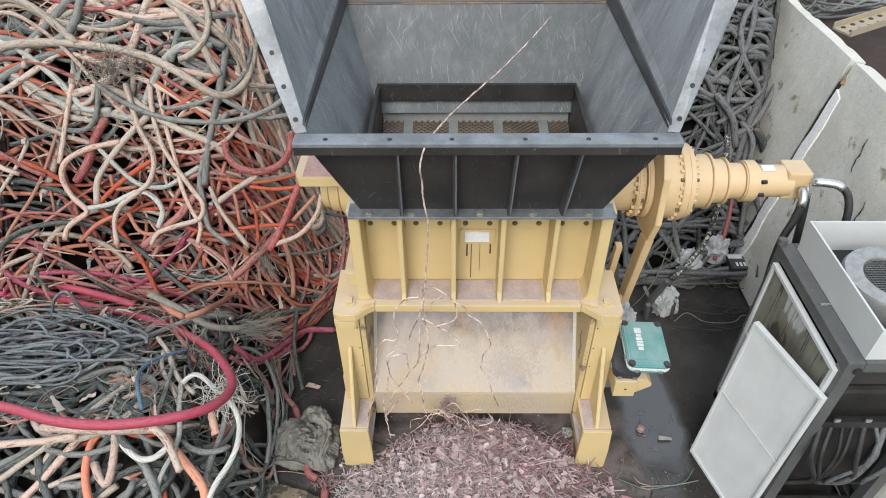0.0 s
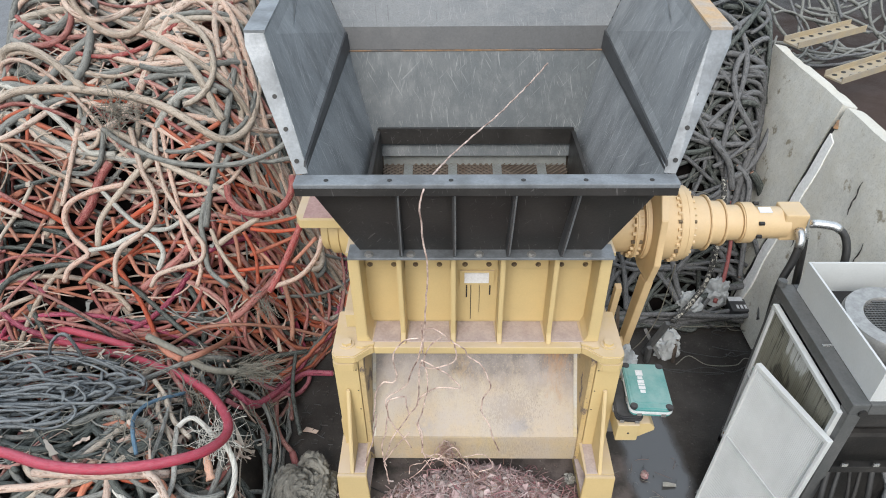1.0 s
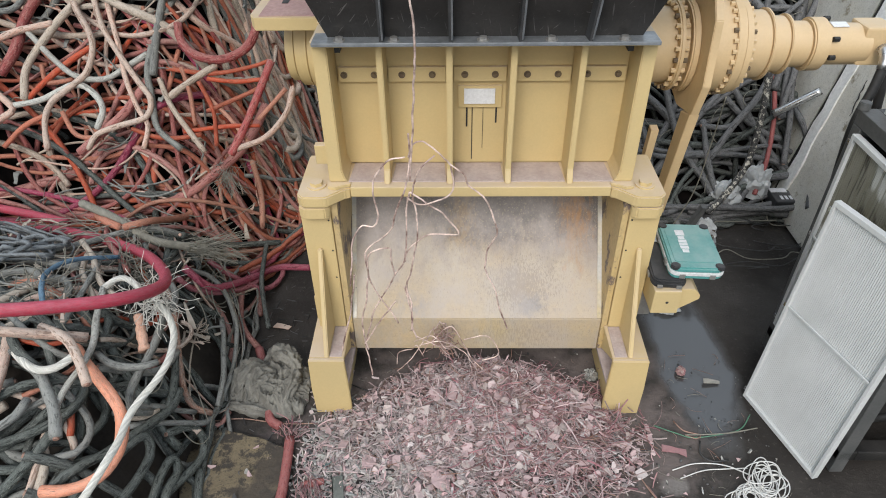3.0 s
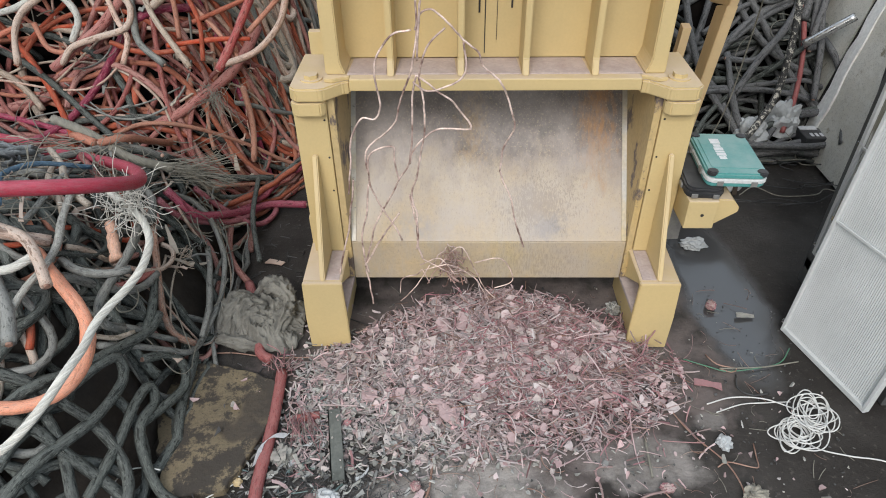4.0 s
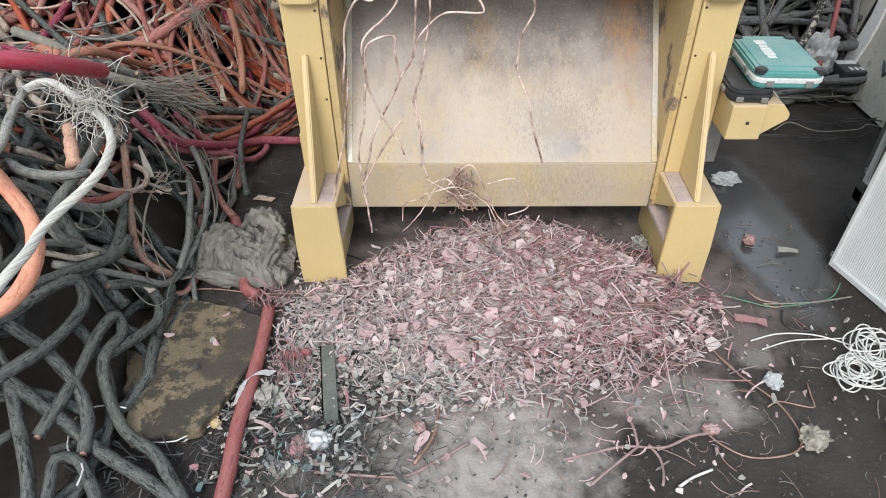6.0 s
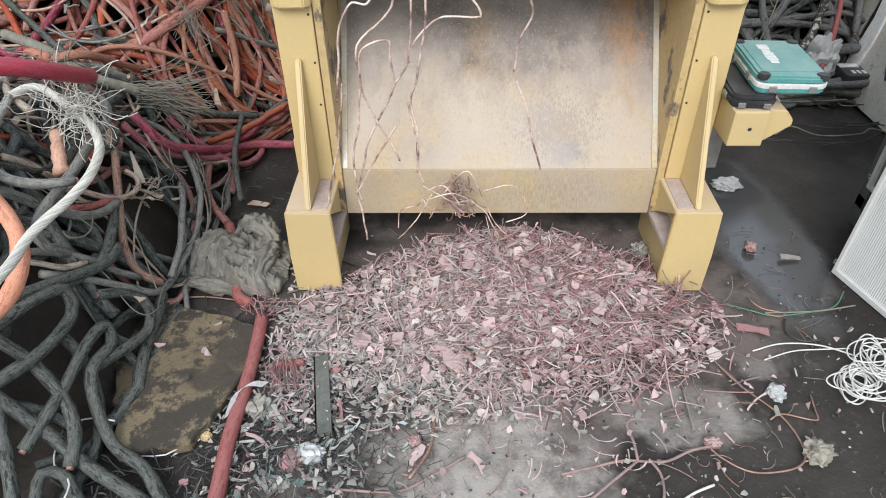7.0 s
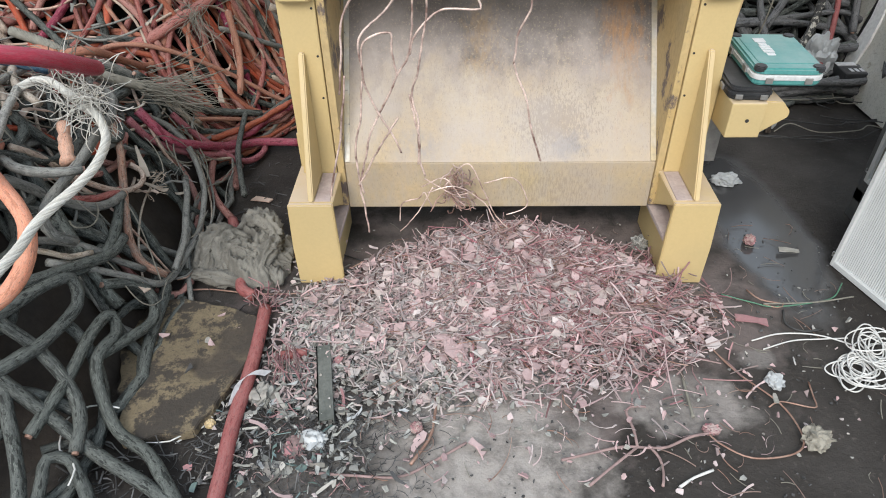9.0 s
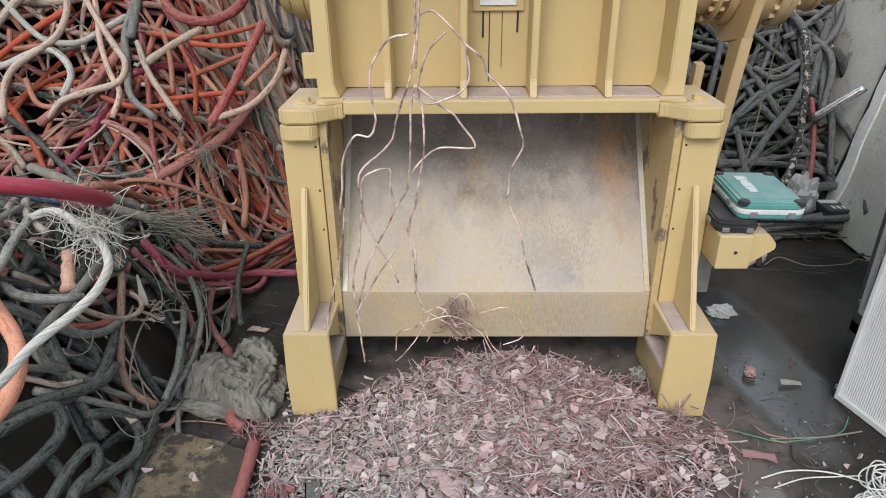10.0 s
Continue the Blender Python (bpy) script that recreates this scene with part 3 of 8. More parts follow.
def shredder():
    s = thing("shredder", (0, 3.3, 0), "dusty yellow industrial cable shredder with welded ribs and open chute", "shredder")
    for k in (-1, 1):
        def X(a, b):
            return (a, b) if k > 0 else (-b, -a)
        leg = part("leg", box(*X(0.738, 0.888), 2.735, 3.95, 0.432, 1.205, 0.006), YELLOW, s)
        # front foot: front plate, top plate, and an inner side with a ledge between plate and beam
        pts = [(0.72, 0.432), (0.913, 0.432), (0.922, 0.20), (0.918, 0.0), (0.713, 0.0), (0.713, 0.18)]
        foot = part("foot", prism([(k * x, z) for x, z in pts], "y", 2.472, 2.497), YELLOW, leg)
        part("foot_body", box(*X(0.742, 0.905), 2.498, 2.96, 0.0, 0.215, 0.003), YELLOW, foot)
        part("outer_web", box(*X(0.885, 0.905), 2.498, 2.96, 0.242, 0.408, 0.002), YELLOW, foot)
        part("ledge", prism([(k * 0.716, 2.498), (k * 0.884, 2.498), (k * 0.884, 2.80), (k * 0.708, 2.80)], "z", 0.216, 0.240, 0.002), FOOTDUST, foot, "dusty ledge inside the foot")
        part("inner_web", box(*X(0.79, 0.806), 2.498, 2.96, 0.241, 0.408, 0.001), YELLOW_IN, foot, "worn inner plate of the foot")
        part("inner_gusset", prism([(2.498, 0.408), (2.80, 0.408), (2.80, 0.245), (2.76, 0.245)], "x", *X(0.728, 0.744), 0.002), YELLOW, foot)
        part("top_plate", prism([(k * 0.722, 2.4985), (k * 0.912, 2.4985), (k * 0.918, 3.0), (k * 0.716, 3.0)], "z", 0.409, 0.431, 0.003), YELLOW, foot)
        part("side_rib", box(*X(0.8885, 0.912), 2.80, 3.0, 0.432, 0.60, 0.003), YELLOW, leg)
        part("rear_foot", box(*X(0.69, 0.90), 3.6, 3.95, 0.0, 0.43), YELLOW, leg)
        part("gusset", prism([(2.492, 0.433), (2.734, 0.433), (2.734, 1.0), (2.712, 1.0)], "x", *X(0.803, 0.827), 0.005), YELLOW, leg)
        part("base_plate", prism([(k * 0.735, 2.505), (k * 0.80, 2.505), (k * 0.80, 2.732), (k * 0.737, 2.732)], "z", 0.4315, 0.436, 0), FOOTDUST, leg, "dust-covered foot plate")
        part("collar", prism([(k * x, y) for x, y in ((0.735, 2.715), (0.755, 2.690), (0.855, 2.690), (0.885, 2.715), (0.89, 3.1), (0.735, 3.1))], "z", 1.206, 1.268, 0.005), YELLOW, leg)
        cap = part("cap", prism([(k * x, y) for x, y in ((0.63, 2.775), (0.66, 2.765), (0.735, 2.695), (0.755, 2.688), (0.855, 2.688), (0.885, 2.72), (0.885, 3.1), (0.63, 3.1))], "z", 1.274, 1.334, 0.007), YELLOW, leg)
        part("corner_fillet", prism([(k * x, y) for x, y in ((0.63, 2.783), (0.655, 2.778), (0.70, 2.752), (0.738, 2.76), (0.738, 3.0), (0.63, 3.0))], "z", 1.3345, 1.352, 0.003), YELLOW, leg)
        for z in (1.17, 0.98, 0.80):
            part("rivet_hole", rod((k * 0.752, 2.7352, z), (k * 0.752, 2.733, z), 0.005, 8), DARK, leg)
        hex_bolt((k * 0.80, 2.80, 1.334), (0, 0, 1), 0.032, 0.024, cap, YELLOW)
        # upper box: posts that flare to the bottom, sides
        post = [(0.735, 2.028), (0.735, 1.353), (0.645, 1.353), (0.655, 1.37), (0.668, 1.41), (0.672, 2.028)]
        part("post", prism([(k * x, z) for x, z in post], "y", 2.80, 3.0, 0.005), YELLOW, s)
        part("side_wall", box(*X(0.70, 0.742), 3.003, 4.10, 1.32, 2.06), YELLOW, s)
        part("side_flange", box(*X(0.745, 0.79), 3.25, 3.9, 1.32, 2.03), YELLOW, s)
        part("chute_side", box(*X(0.703, 0.735), 2.745, 3.9, 0.25, 1.27, 0.003), YELLOW_IN, s, "side plate with flaking paint")
    part("front_panel", box(-0.67, 0.67, 2.98, 3.01, 1.36, 2.03, 0), YELLOW, s)
    part("top_flange", box(-0.735, 0.735, 2.775, 3.02, 2.03, 2.055, 0.004), YELLOW, s)
    part("bottom_flange", box(-0.629, 0.629, 2.752, 3.03, 1.297, 1.352, 0.006), YELLOW, s)
    for x in (-0.45, -0.147, 0.132, 0.43):
        part("rib", prism([(2.80, 2.03), (2.80, 1.42), (2.775, 1.353), (2.98, 1.353), (2.98, 2.03)], "x", x - 0.014, x + 0.014, 0.004), YELLOW, s)
    for a, b in ((-0.66, -0.47), (-0.43, -0.165), (-0.13, 0.115), (0.15, 0.41), (0.45, 0.66)):
        strip = part("bolt_strip", box(a, b, 2.955, 2.98, 1.80, 1.87, 0.003), YELLOW, s)
        for x in ((a + b) / 2 - 0.07, (a + b) / 2 + 0.07):
            hex_bolt((x, 2.955, 1.835), (0, -1, 0), 0.011, 0.012, strip, BOLT)
    for a, b in ((-0.64, -0.47), (-0.43, -0.165), (-0.13, 0.115), (0.15, 0.41), (0.45, 0.64)):
        part("dust_layer", prism([(a, 2.80), (b, 2.80), (b - 0.01, 2.975), (a + 0.01, 2.975)], "z", 1.3525, 1.358, 0), FOOTDUST, s, "pale mauve dust on the flange")
    plate = part("nameplate_holder", box(-0.108, 0.098, 2.966, 2.98, 1.665, 1.775, 0.002), YELLOW, s)
    part("nameplate", box(-0.08, 0.066, 2.958, 2.966, 1.687, 1.762, 0.001), WHITE, plate, "blank white nameplate")
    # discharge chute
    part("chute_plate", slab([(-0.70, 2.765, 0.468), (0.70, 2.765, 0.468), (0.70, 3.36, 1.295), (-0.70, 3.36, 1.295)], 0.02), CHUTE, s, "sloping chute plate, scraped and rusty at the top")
    for x in (-0.69, 0.69):
        part("edge_strip", slab([(x - 0.012, 2.762, 0.476), (x + 0.012, 2.762, 0.476), (x + 0.012, 3.355, 1.300), (x - 0.012, 3.355, 1.300)], 0.006), PALE_EDGE, s, "pale rubbed strip along the chute edge")
    part("chute_beam", box(-0.702, 0.702, 2.758, 2.85, 0.232, 0.470, 0.004), BEAM, s, "yellow cross beam with scratched paint")
    part("rear_wall", box(-0.70, 0.70, 4.06, 4.10, 0.5, 2.06), YELLOW, s)
    # dark brown sheets over the yellow walls inside the box
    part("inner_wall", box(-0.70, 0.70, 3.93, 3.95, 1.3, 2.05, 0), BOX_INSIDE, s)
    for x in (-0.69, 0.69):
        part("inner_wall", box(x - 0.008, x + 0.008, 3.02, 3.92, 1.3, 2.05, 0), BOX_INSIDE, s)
    # stains run down from the nameplate
    for x, z, w in ((-0.066, 1.56, 0.004), (-0.04, 1.38, 0.002), (0.075, 1.58, 0.004), (0.012, 1.44, 0.001)):
        part("drip", box(x - w, x + w, 2.975, 2.9795, z, 1.664, 0), DARK, s, "dark run of dirty oil")
    # inside the throat: worn plate and rotor
    part("pusher_plate", slab([(-0.62, 3.86, 1.985), (0.62, 3.86, 1.985), (0.62, 3.90, 2.18), (-0.62, 3.90, 2.18)], 0.02), PALE_STEEL, s)
    rotor = part("rotor", rod((-0.68, AY + 0.1, 1.68), (0.68, AY + 0.1, 1.68), 0.30, 40), RUST_MESH, s, "rusty knurled shredder rotor", True)
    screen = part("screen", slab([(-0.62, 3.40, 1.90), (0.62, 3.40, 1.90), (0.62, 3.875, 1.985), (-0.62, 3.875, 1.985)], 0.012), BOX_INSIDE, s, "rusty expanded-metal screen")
    mesh = bmesh.new()
    up = Vector((0, 0.475, 0.085))
    for i in range(-18, 34):
        for d in (-1, 1):
            a, b = Vector((-0.62 + i * 0.04, 3.40, 1.908)), Vector((-0.62 + i * 0.04 + d * 0.6, 3.40, 1.908)) + up
            lo, hi = -0.62, 0.62
            t0, t1 = 0.0, 1.0
            dx = b.x - a.x
            ta, tb = sorted(((lo - a.x) / dx, (hi - a.x) / dx))
            t0, t1 = max(t0, ta), min(t1, tb)
            if t1 - t0 > 0.05:
                rod(a.lerp(b, t0), a.lerp(b, t1), 0.005, 4, bm=mesh)
    part("mesh", mesh, RUST_MESH, screen)
    for x in (-0.45, -0.15, 0.15, 0.45):
        part("clamp_strip", slab([(x - 0.03, 3.45, 1.922), (x + 0.03, 3.45, 1.922), (x + 0.03, 3.86, 1.995), (x - 0.03, 3.86, 1.995)], 0.01), PALE_STEEL, screen)
    rs = random.Random(3)
    for i in range(22):
        for j in range(16):
            a = 2 * math.pi * (j + 0.5 * (i % 2)) / 16
            if math.sin(a) < -0.2:
                continue
            x = -0.62 + 0.059 * i
            c = Vector((x, AY + 0.1 + 0.30 * math.cos(a), 1.68 + 0.30 * math.sin(a)))
            bm = bmesh.new()
            bmesh.ops.create_cube(bm, size=0.032, matrix=Matrix.Translation(c) @ Matrix.Rotation(a, 4, "X") @ Matrix.Rotation(math.pi / 4, 4, "Z"))
            part("knife", bm, STEEL if i in (2, 7, 13, 18) else RUST_MESH, rotor)
    # bearing on the blind side
    b = part("bearing_housing", rod((-0.742, AY, AZ), (-0.86, AY, AZ), 0.215, 40, 0.01), YELLOW, s, smooth=True)
    part("bearing_ring", rod((-0.86, AY, AZ), (-0.93, AY, AZ), 0.195, 40, 0.01), YELLOW, b, smooth=True)
    part("bearing_cap", rod((-0.93, AY, AZ), (-0.985, AY, AZ), 0.17, 40, 0.01), YELLOW, b, smooth=True)
    cover = part("bearing_cover", prism([(-1.05, 3.10), (-0.742, 3.10), (-0.742, 3.85), (-1.05, 3.85), (-1.08, 3.75), (-1.08, 3.16)], "z", 1.99, 2.05, 0.004), YELLOW, s, "dust-covered yellow bearing cover")
    part("dust_layer", box(-1.03, -0.75, 3.12, 3.83, 2.0505, 2.054, 0), REDDUST, cover, "layer of mauve dust")
    part("slot", box(-0.96, -0.93, 3.3, 3.40, 2.0545, 2.057, 0), DARK, cover)
    part("hinge_tab", box(-0.80, -0.742, 2.86, 2.9, 1.42, 1.52, 0.003), YELLOW, s)
    # bracket that carries the tool cases
    br = part("bracket", box(0.892, 1.03, 2.58, 3.0, 0.685, 0.835, 0.006), YELLOW, s)
    part("bracket_cheek", prism([(1.03, 0.835), (1.10, 0.83), (1.135, 0.79), (1.135, 0.765), (1.03, 0.69)], "y", 2.60, 2.95, 0.004), YELLOW, br)
    part("bracket_leg", box(0.93, 1.0, 2.85, 2.9, 0.42, 0.684, 0.003), STEEL, br)
    part("hole", rod((0.965, 2.5795, 0.76), (0.965, 2.5785, 0.76), 0.008, 12), DARK, br)
    return s


def chute_material(name, base, cover, nicks):
    """Yellow paint scraped and rusted by what slides over it, with pale dust."""
    m = surface(name, base, (0.56, 0.42, 0.24), 3.0, (0.45, 0.7), 0.05, 0.1, 60)
    n, lk = m.node_tree.nodes, m.node_tree.links
    bsdf = n["Principled BSDF"]
    src = bsdf.inputs["Base Color"].links[0].from_socket
    pos = n.new("ShaderNodeTexCoord").outputs["Object"]

    def layer(col, colour, scale, lo, hi, amount, stretch, height=None, stain=None):
        mp = n.new("ShaderNodeMapping")
        mp.inputs[3].default_value = stretch
        lk.new(pos, mp.inputs[0])
        t = n.new("ShaderNodeTexNoise")
        t.inputs["Scale"].default_value, t.inputs["Detail"].default_value, t.inputs["Roughness"].default_value = scale, 8, 0.68
        lk.new(mp.outputs[0], t.inputs["Vector"])
        fac = t.outputs["Fac"]
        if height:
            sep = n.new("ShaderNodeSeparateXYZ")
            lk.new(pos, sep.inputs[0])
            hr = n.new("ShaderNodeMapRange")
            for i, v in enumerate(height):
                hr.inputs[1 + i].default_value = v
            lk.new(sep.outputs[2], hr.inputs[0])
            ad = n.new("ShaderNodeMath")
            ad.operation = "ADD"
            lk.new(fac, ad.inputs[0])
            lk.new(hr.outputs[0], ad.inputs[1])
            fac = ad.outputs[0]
        if stain:
            cx, cz, rx, rz = stain
            sp = n.new("ShaderNodeMapping")
            sp.inputs[1].default_value, sp.inputs[3].default_value = (-cx / rx, 0, -cz / rz), (1 / rx, 0, 1 / rz)
            lk.new(pos, sp.inputs[0])
            ln = n.new("ShaderNodeVectorMath")
            ln.operation = "LENGTH"
            lk.new(sp.outputs[0], ln.inputs[0])
            hr = n.new("ShaderNodeMapRange")
            for i, v in enumerate((0.1, 1.0, 0.10, -0.30)):
                hr.inputs[1 + i].default_value = v
            lk.new(ln.outputs["Value"], hr.inputs[0])
            ad = n.new("ShaderNodeMath")
            ad.operation = "ADD"
            lk.new(fac, ad.inputs[0])
            lk.new(hr.outputs[0], ad.inputs[1])
            fac = ad.outputs[0]
        r = n.new("ShaderNodeMapRange")
        for i, v in enumerate((lo, hi, 0.0, amount)):
            r.inputs[1 + i].default_value = v
        lk.new(fac, r.inputs[0])
        x = n.new("ShaderNodeMix")
        x.data_type = "RGBA"
        lk.new(r.outputs[0], x.inputs[0])
        lk.new(col, x.inputs[6])
        x.inputs[7].default_value = (*colour, 1)
        return x.outputs[2]

    c = layer(src, (0.41, 0.35, 0.285), 2.0, 0.34, 0.60, 0.8, (1, 1, 1))
    c = layer(c, (0.43, 0.38, 0.32), 3.0, 0.50, 0.62, 0.6, (2.2, 1, 0.5))
    # grey-brown tones that grow stronger towards the top of the plate
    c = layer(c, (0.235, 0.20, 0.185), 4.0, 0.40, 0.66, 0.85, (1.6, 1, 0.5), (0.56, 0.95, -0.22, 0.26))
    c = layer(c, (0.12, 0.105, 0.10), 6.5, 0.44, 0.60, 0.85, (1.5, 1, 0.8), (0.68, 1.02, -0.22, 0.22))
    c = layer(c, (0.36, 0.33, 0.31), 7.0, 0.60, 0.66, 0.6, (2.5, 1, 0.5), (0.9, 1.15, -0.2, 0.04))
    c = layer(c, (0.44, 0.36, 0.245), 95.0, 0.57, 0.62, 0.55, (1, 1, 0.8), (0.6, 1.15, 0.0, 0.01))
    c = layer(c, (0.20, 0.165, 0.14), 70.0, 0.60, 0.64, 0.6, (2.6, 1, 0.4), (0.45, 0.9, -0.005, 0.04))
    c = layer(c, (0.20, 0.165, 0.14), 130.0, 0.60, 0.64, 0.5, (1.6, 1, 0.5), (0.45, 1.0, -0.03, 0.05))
    c = layer(c, (0.40, 0.21, 0.085), 22.0, 0.36, 0.66, 0.75, (2.2, 1, 0.35), None, (0.55, 1.05, 0.17, 0.62))
    c = layer(c, (0.38, 0.25, 0.12), 40.0, 0.42, 0.64, 0.45, (1.6, 1, 0.4), None, (-0.08, 0.95, 0.18, 0.40))
    c = layer(c, (0.215, 0.22, 0.23), 9.0, 0.40, 0.58, 0.85, (1.3, 1, 1.0), None, (0.34, 0.53, 0.24, 0.10))
    c = layer(c, (0.30, 0.29, 0.29), 9.0, 0.46, 0.64, 0.7, (1.3, 1, 1.0), None, (-0.36, 0.54, 0.24, 0.13))
    c = layer(c, (0.15, 0.125, 0.105), 80.0, 0.52, 0.56, 0.5, (2.0, 1, 0.35), None, (0.25, 0.62, 0.55, 0.34))
    c = layer(c, (0.13, 0.105, 0.085), 62.0, 0.575, 0.62, nicks, (2.4, 1, 0.45), None, (0.25, 0.34, 1.1, 0.45))
    c = layer(c, (0.13, 0.105, 0.085), 90.0, 0.60, 0.63, nicks, (1.6, 1, 0.7))
    c = layer(c, (0.405, 0.36, 0.335), 1.6, 0.40, 0.64, cover, (1, 1, 1))
    lk.new(c, bsdf.inputs["Base Color"])
    return m


PALE_EDGE = surface("rubbed_pale_edge", (0.48, 0.47, 0.44), (0.52, 0.43, 0.27), 6, (0.4, 0.6), 0.2, 0.1, 60, spots=(0.16, 0.15, 0.15), spot_level=0.62)
BOLT = surface("rusty_bolt", (0.20, 0.15, 0.09), (0.14, 0.1, 0.07), 30, (0.5, 0.7), 0.4, 0.1)
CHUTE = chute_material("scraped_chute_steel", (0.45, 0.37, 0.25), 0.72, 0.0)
BEAM = chute_material("scratched_yellow_beam", (0.55, 0.43, 0.225), 0.3, 0.25)
shredder()


def feed_hopper():
    h = thing("feed_hopper", (0, 3.3, 2.06), "black steel feed hopper, scuffed grey inside, bolted on the shredder", "hopper")
    part("mount_flange", box(-0.715, 0.715, 2.705, 2.83, 2.058, 2.074, 0.003), RIM, h)
    zb, zt = 2.074, 2.645
    # lower walls: outer black skin and scuffed lining
    lo = dict(x=0.655, y0=2.78, y1=3.84)
    hi = dict(x=0.855, y0=2.565, y1=4.215)

    def ring(d, z, g=0.0):
        return [(-d["x"] + g, d["y0"] + g, z), (d["x"] - g, d["y0"] + g, z), (d["x"] - g, d["y1"] - g, z), (-d["x"] + g, d["y1"] - g, z)]
    a, b = ring(lo, zb), ring(hi, zt)
    a2, b2 = ring(lo, zb, 0.016), ring(hi, zt + 0.01, 0.016)
    for i, nm in enumerate(("front_wall", "side_wall", "back_wall", "side_wall")):
        j = (i + 1) % 4
        w = part(nm, slab([a[i], a[j], b[j], b[i]], 0.008), BLACK_STEEL, h)
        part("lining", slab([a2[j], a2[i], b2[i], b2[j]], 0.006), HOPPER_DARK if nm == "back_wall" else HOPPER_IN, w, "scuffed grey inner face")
    for x0, x1 in ((-0.42, -0.405), (-0.135, -0.138), (0.152, 0.15), (0.437, 0.449)):
        f = part("rib", slab([(x0, 2.715, zb), (x0 * 0.98, 2.80, zb), (x1, 2.58, zt - 0.02), (x1, 2.525, zt - 0.02)], 0.014), DARKBAND, h)
        part("worn_edge", rod((x0, 2.713, zb + 0.01), (x1, 2.523, zt - 0.03), 0.0045, 6), RIM, f, "edge worn to bare metal")
    for x in (-0.60, -0.375, -0.008, 0.272, 0.571):
        hex_bolt((x, 2.735, 2.074), (0, 0, 1), 0.017, 0.016, h, STEEL)
    # rust along the bend
    for k in (-1, 1):
        part("rust_line", rod((k * 0.838, 2.62, 2.664), (k * 0.838, 4.19, 2.664), 0.0055, 6), RUST_LINE, h, "rusty orange weld line")
    part("rust_line", rod((-0.84, 4.198, 2.658), (0.84, 4.198, 2.658), 0.0055, 6), RUST_LINE, h, "rusty orange weld line")
    # throat collar
    for x in (-0.635, 0.635):
        part("collar", box(x - 0.012, x + 0.012, 2.85, 3.82, 1.98, 2.26, 0), BLACK_STEEL, h)
    part("collar", box(-0.64, 0.64, 3.82, 3.845, 2.165, 2.275, 0), BLACK_STEEL, h)
    # front rim
    rim = part("front_rim", box(-0.875, 0.875, 2.485, 2.575, 2.640, 2.665, 0.006), RIM, h)
    part("rim_lip", box(-0.872, 0.872, 2.487, 2.50, 2.60, 2.645, 0.003), BLACK_STEEL, rim)
    for x in (-0.727, -0.437, -0.157, 0.172, 0.455, 0.753):
        part("bolt_hole", rod((x, 2.52, 2.665), (x, 2.52, 2.6675), 0.011, 12), DARK, rim)
    # upper walls: a short upright band, then panels that lean outwards; the front stays open
    for k in (-1, 1):
        part("upper_band", slab([(k * 0.845, 2.59, 2.66), (k * 0.845, 4.225, 2.66), (k * 0.862, 4.26, 2.765), (k * 0.835, 2.60, 2.72)], k * 0.012), DARKBAND, h)
        wall = part("upper_side_wall", slab([(k * 0.825, 2.595, 2.69), (k * 0.862, 4.26, 2.765), (k * 1.08, 4.40, 3.245), (k * 0.98, 2.82, 3.238)], -k * 0.01), HOPPER_IN, h)
        wing = part("front_flange", slab([(k * 0.822, 2.585, 2.665), (k * 0.875, 2.575, 2.665), (k * 1.068, 2.80, 3.19), (k * 1.068, 2.82, 3.24), (k * 0.982, 2.822, 3.24)], k * 0.014), RIM, wall, "bolted edge flange")
        for u in (0.08, 0.34, 0.60, 0.86):
            c = Vector((0.855, 2.583, 2.68)).lerp(Vector((1.015, 2.81, 3.19)), u)
            c.x *= k
            d = Vector((0, -0.92, 0.39))
            part("bolt_hole", rod(c, c + d * 0.006, 0.011, 12), DARK, wing)
        top = part("top_flange", slab([(k * 0.975, 2.82, 3.24), (k * 1.07, 2.82, 3.24), (k * 1.16, 4.45, 3.25), (k * 1.075, 4.40, 3.25)], -k * 0.012), RIM if k < 0 else RIM_RUST, wall, "pale worn top flange" if k < 0 else "rust-stained top flange")
        for y in (2.95, 3.3, 3.65, 4.0):
            x = k * (1.02 + (y - 2.82) * 0.055)
            part("bolt_hole", rod((x, y, 3.245), (x, y, 3.2475), 0.010, 12), DARK, top)
        part("weld_seam", slab([(k * 0.915, 2.735, 2.95), (k * 0.919, 2.745, 2.957), (k * 1.0, 3.70, 3.21), (k * 0.997, 3.70, 3.20)], -k * 0.004), RIM, wall)
    part("upper_band", slab([(-0.86, 4.215, 2.66), (0.86, 4.215, 2.66), (0.872, 4.28, 2.79), (-0.872, 4.28, 2.79)], 0.012), DARKBAND, h)
    part("upper_back_wall", slab([(-0.87, 4.28, 2.775), (0.87, 4.28, 2.775), (1.08, 4.45, 3.25), (-1.08, 4.45, 3.25)], 0.01), HOPPER_BACK, h)
    return h


DARKBAND = surface("dark_band_steel", (0.05, 0.052, 0.055), (0.08, 0.082, 0.085), 6, (0.4, 0.6), 0.2, 0.1, 70, spots=(0.2, 0.19, 0.18), spot_level=0.72)
feed_hopper()


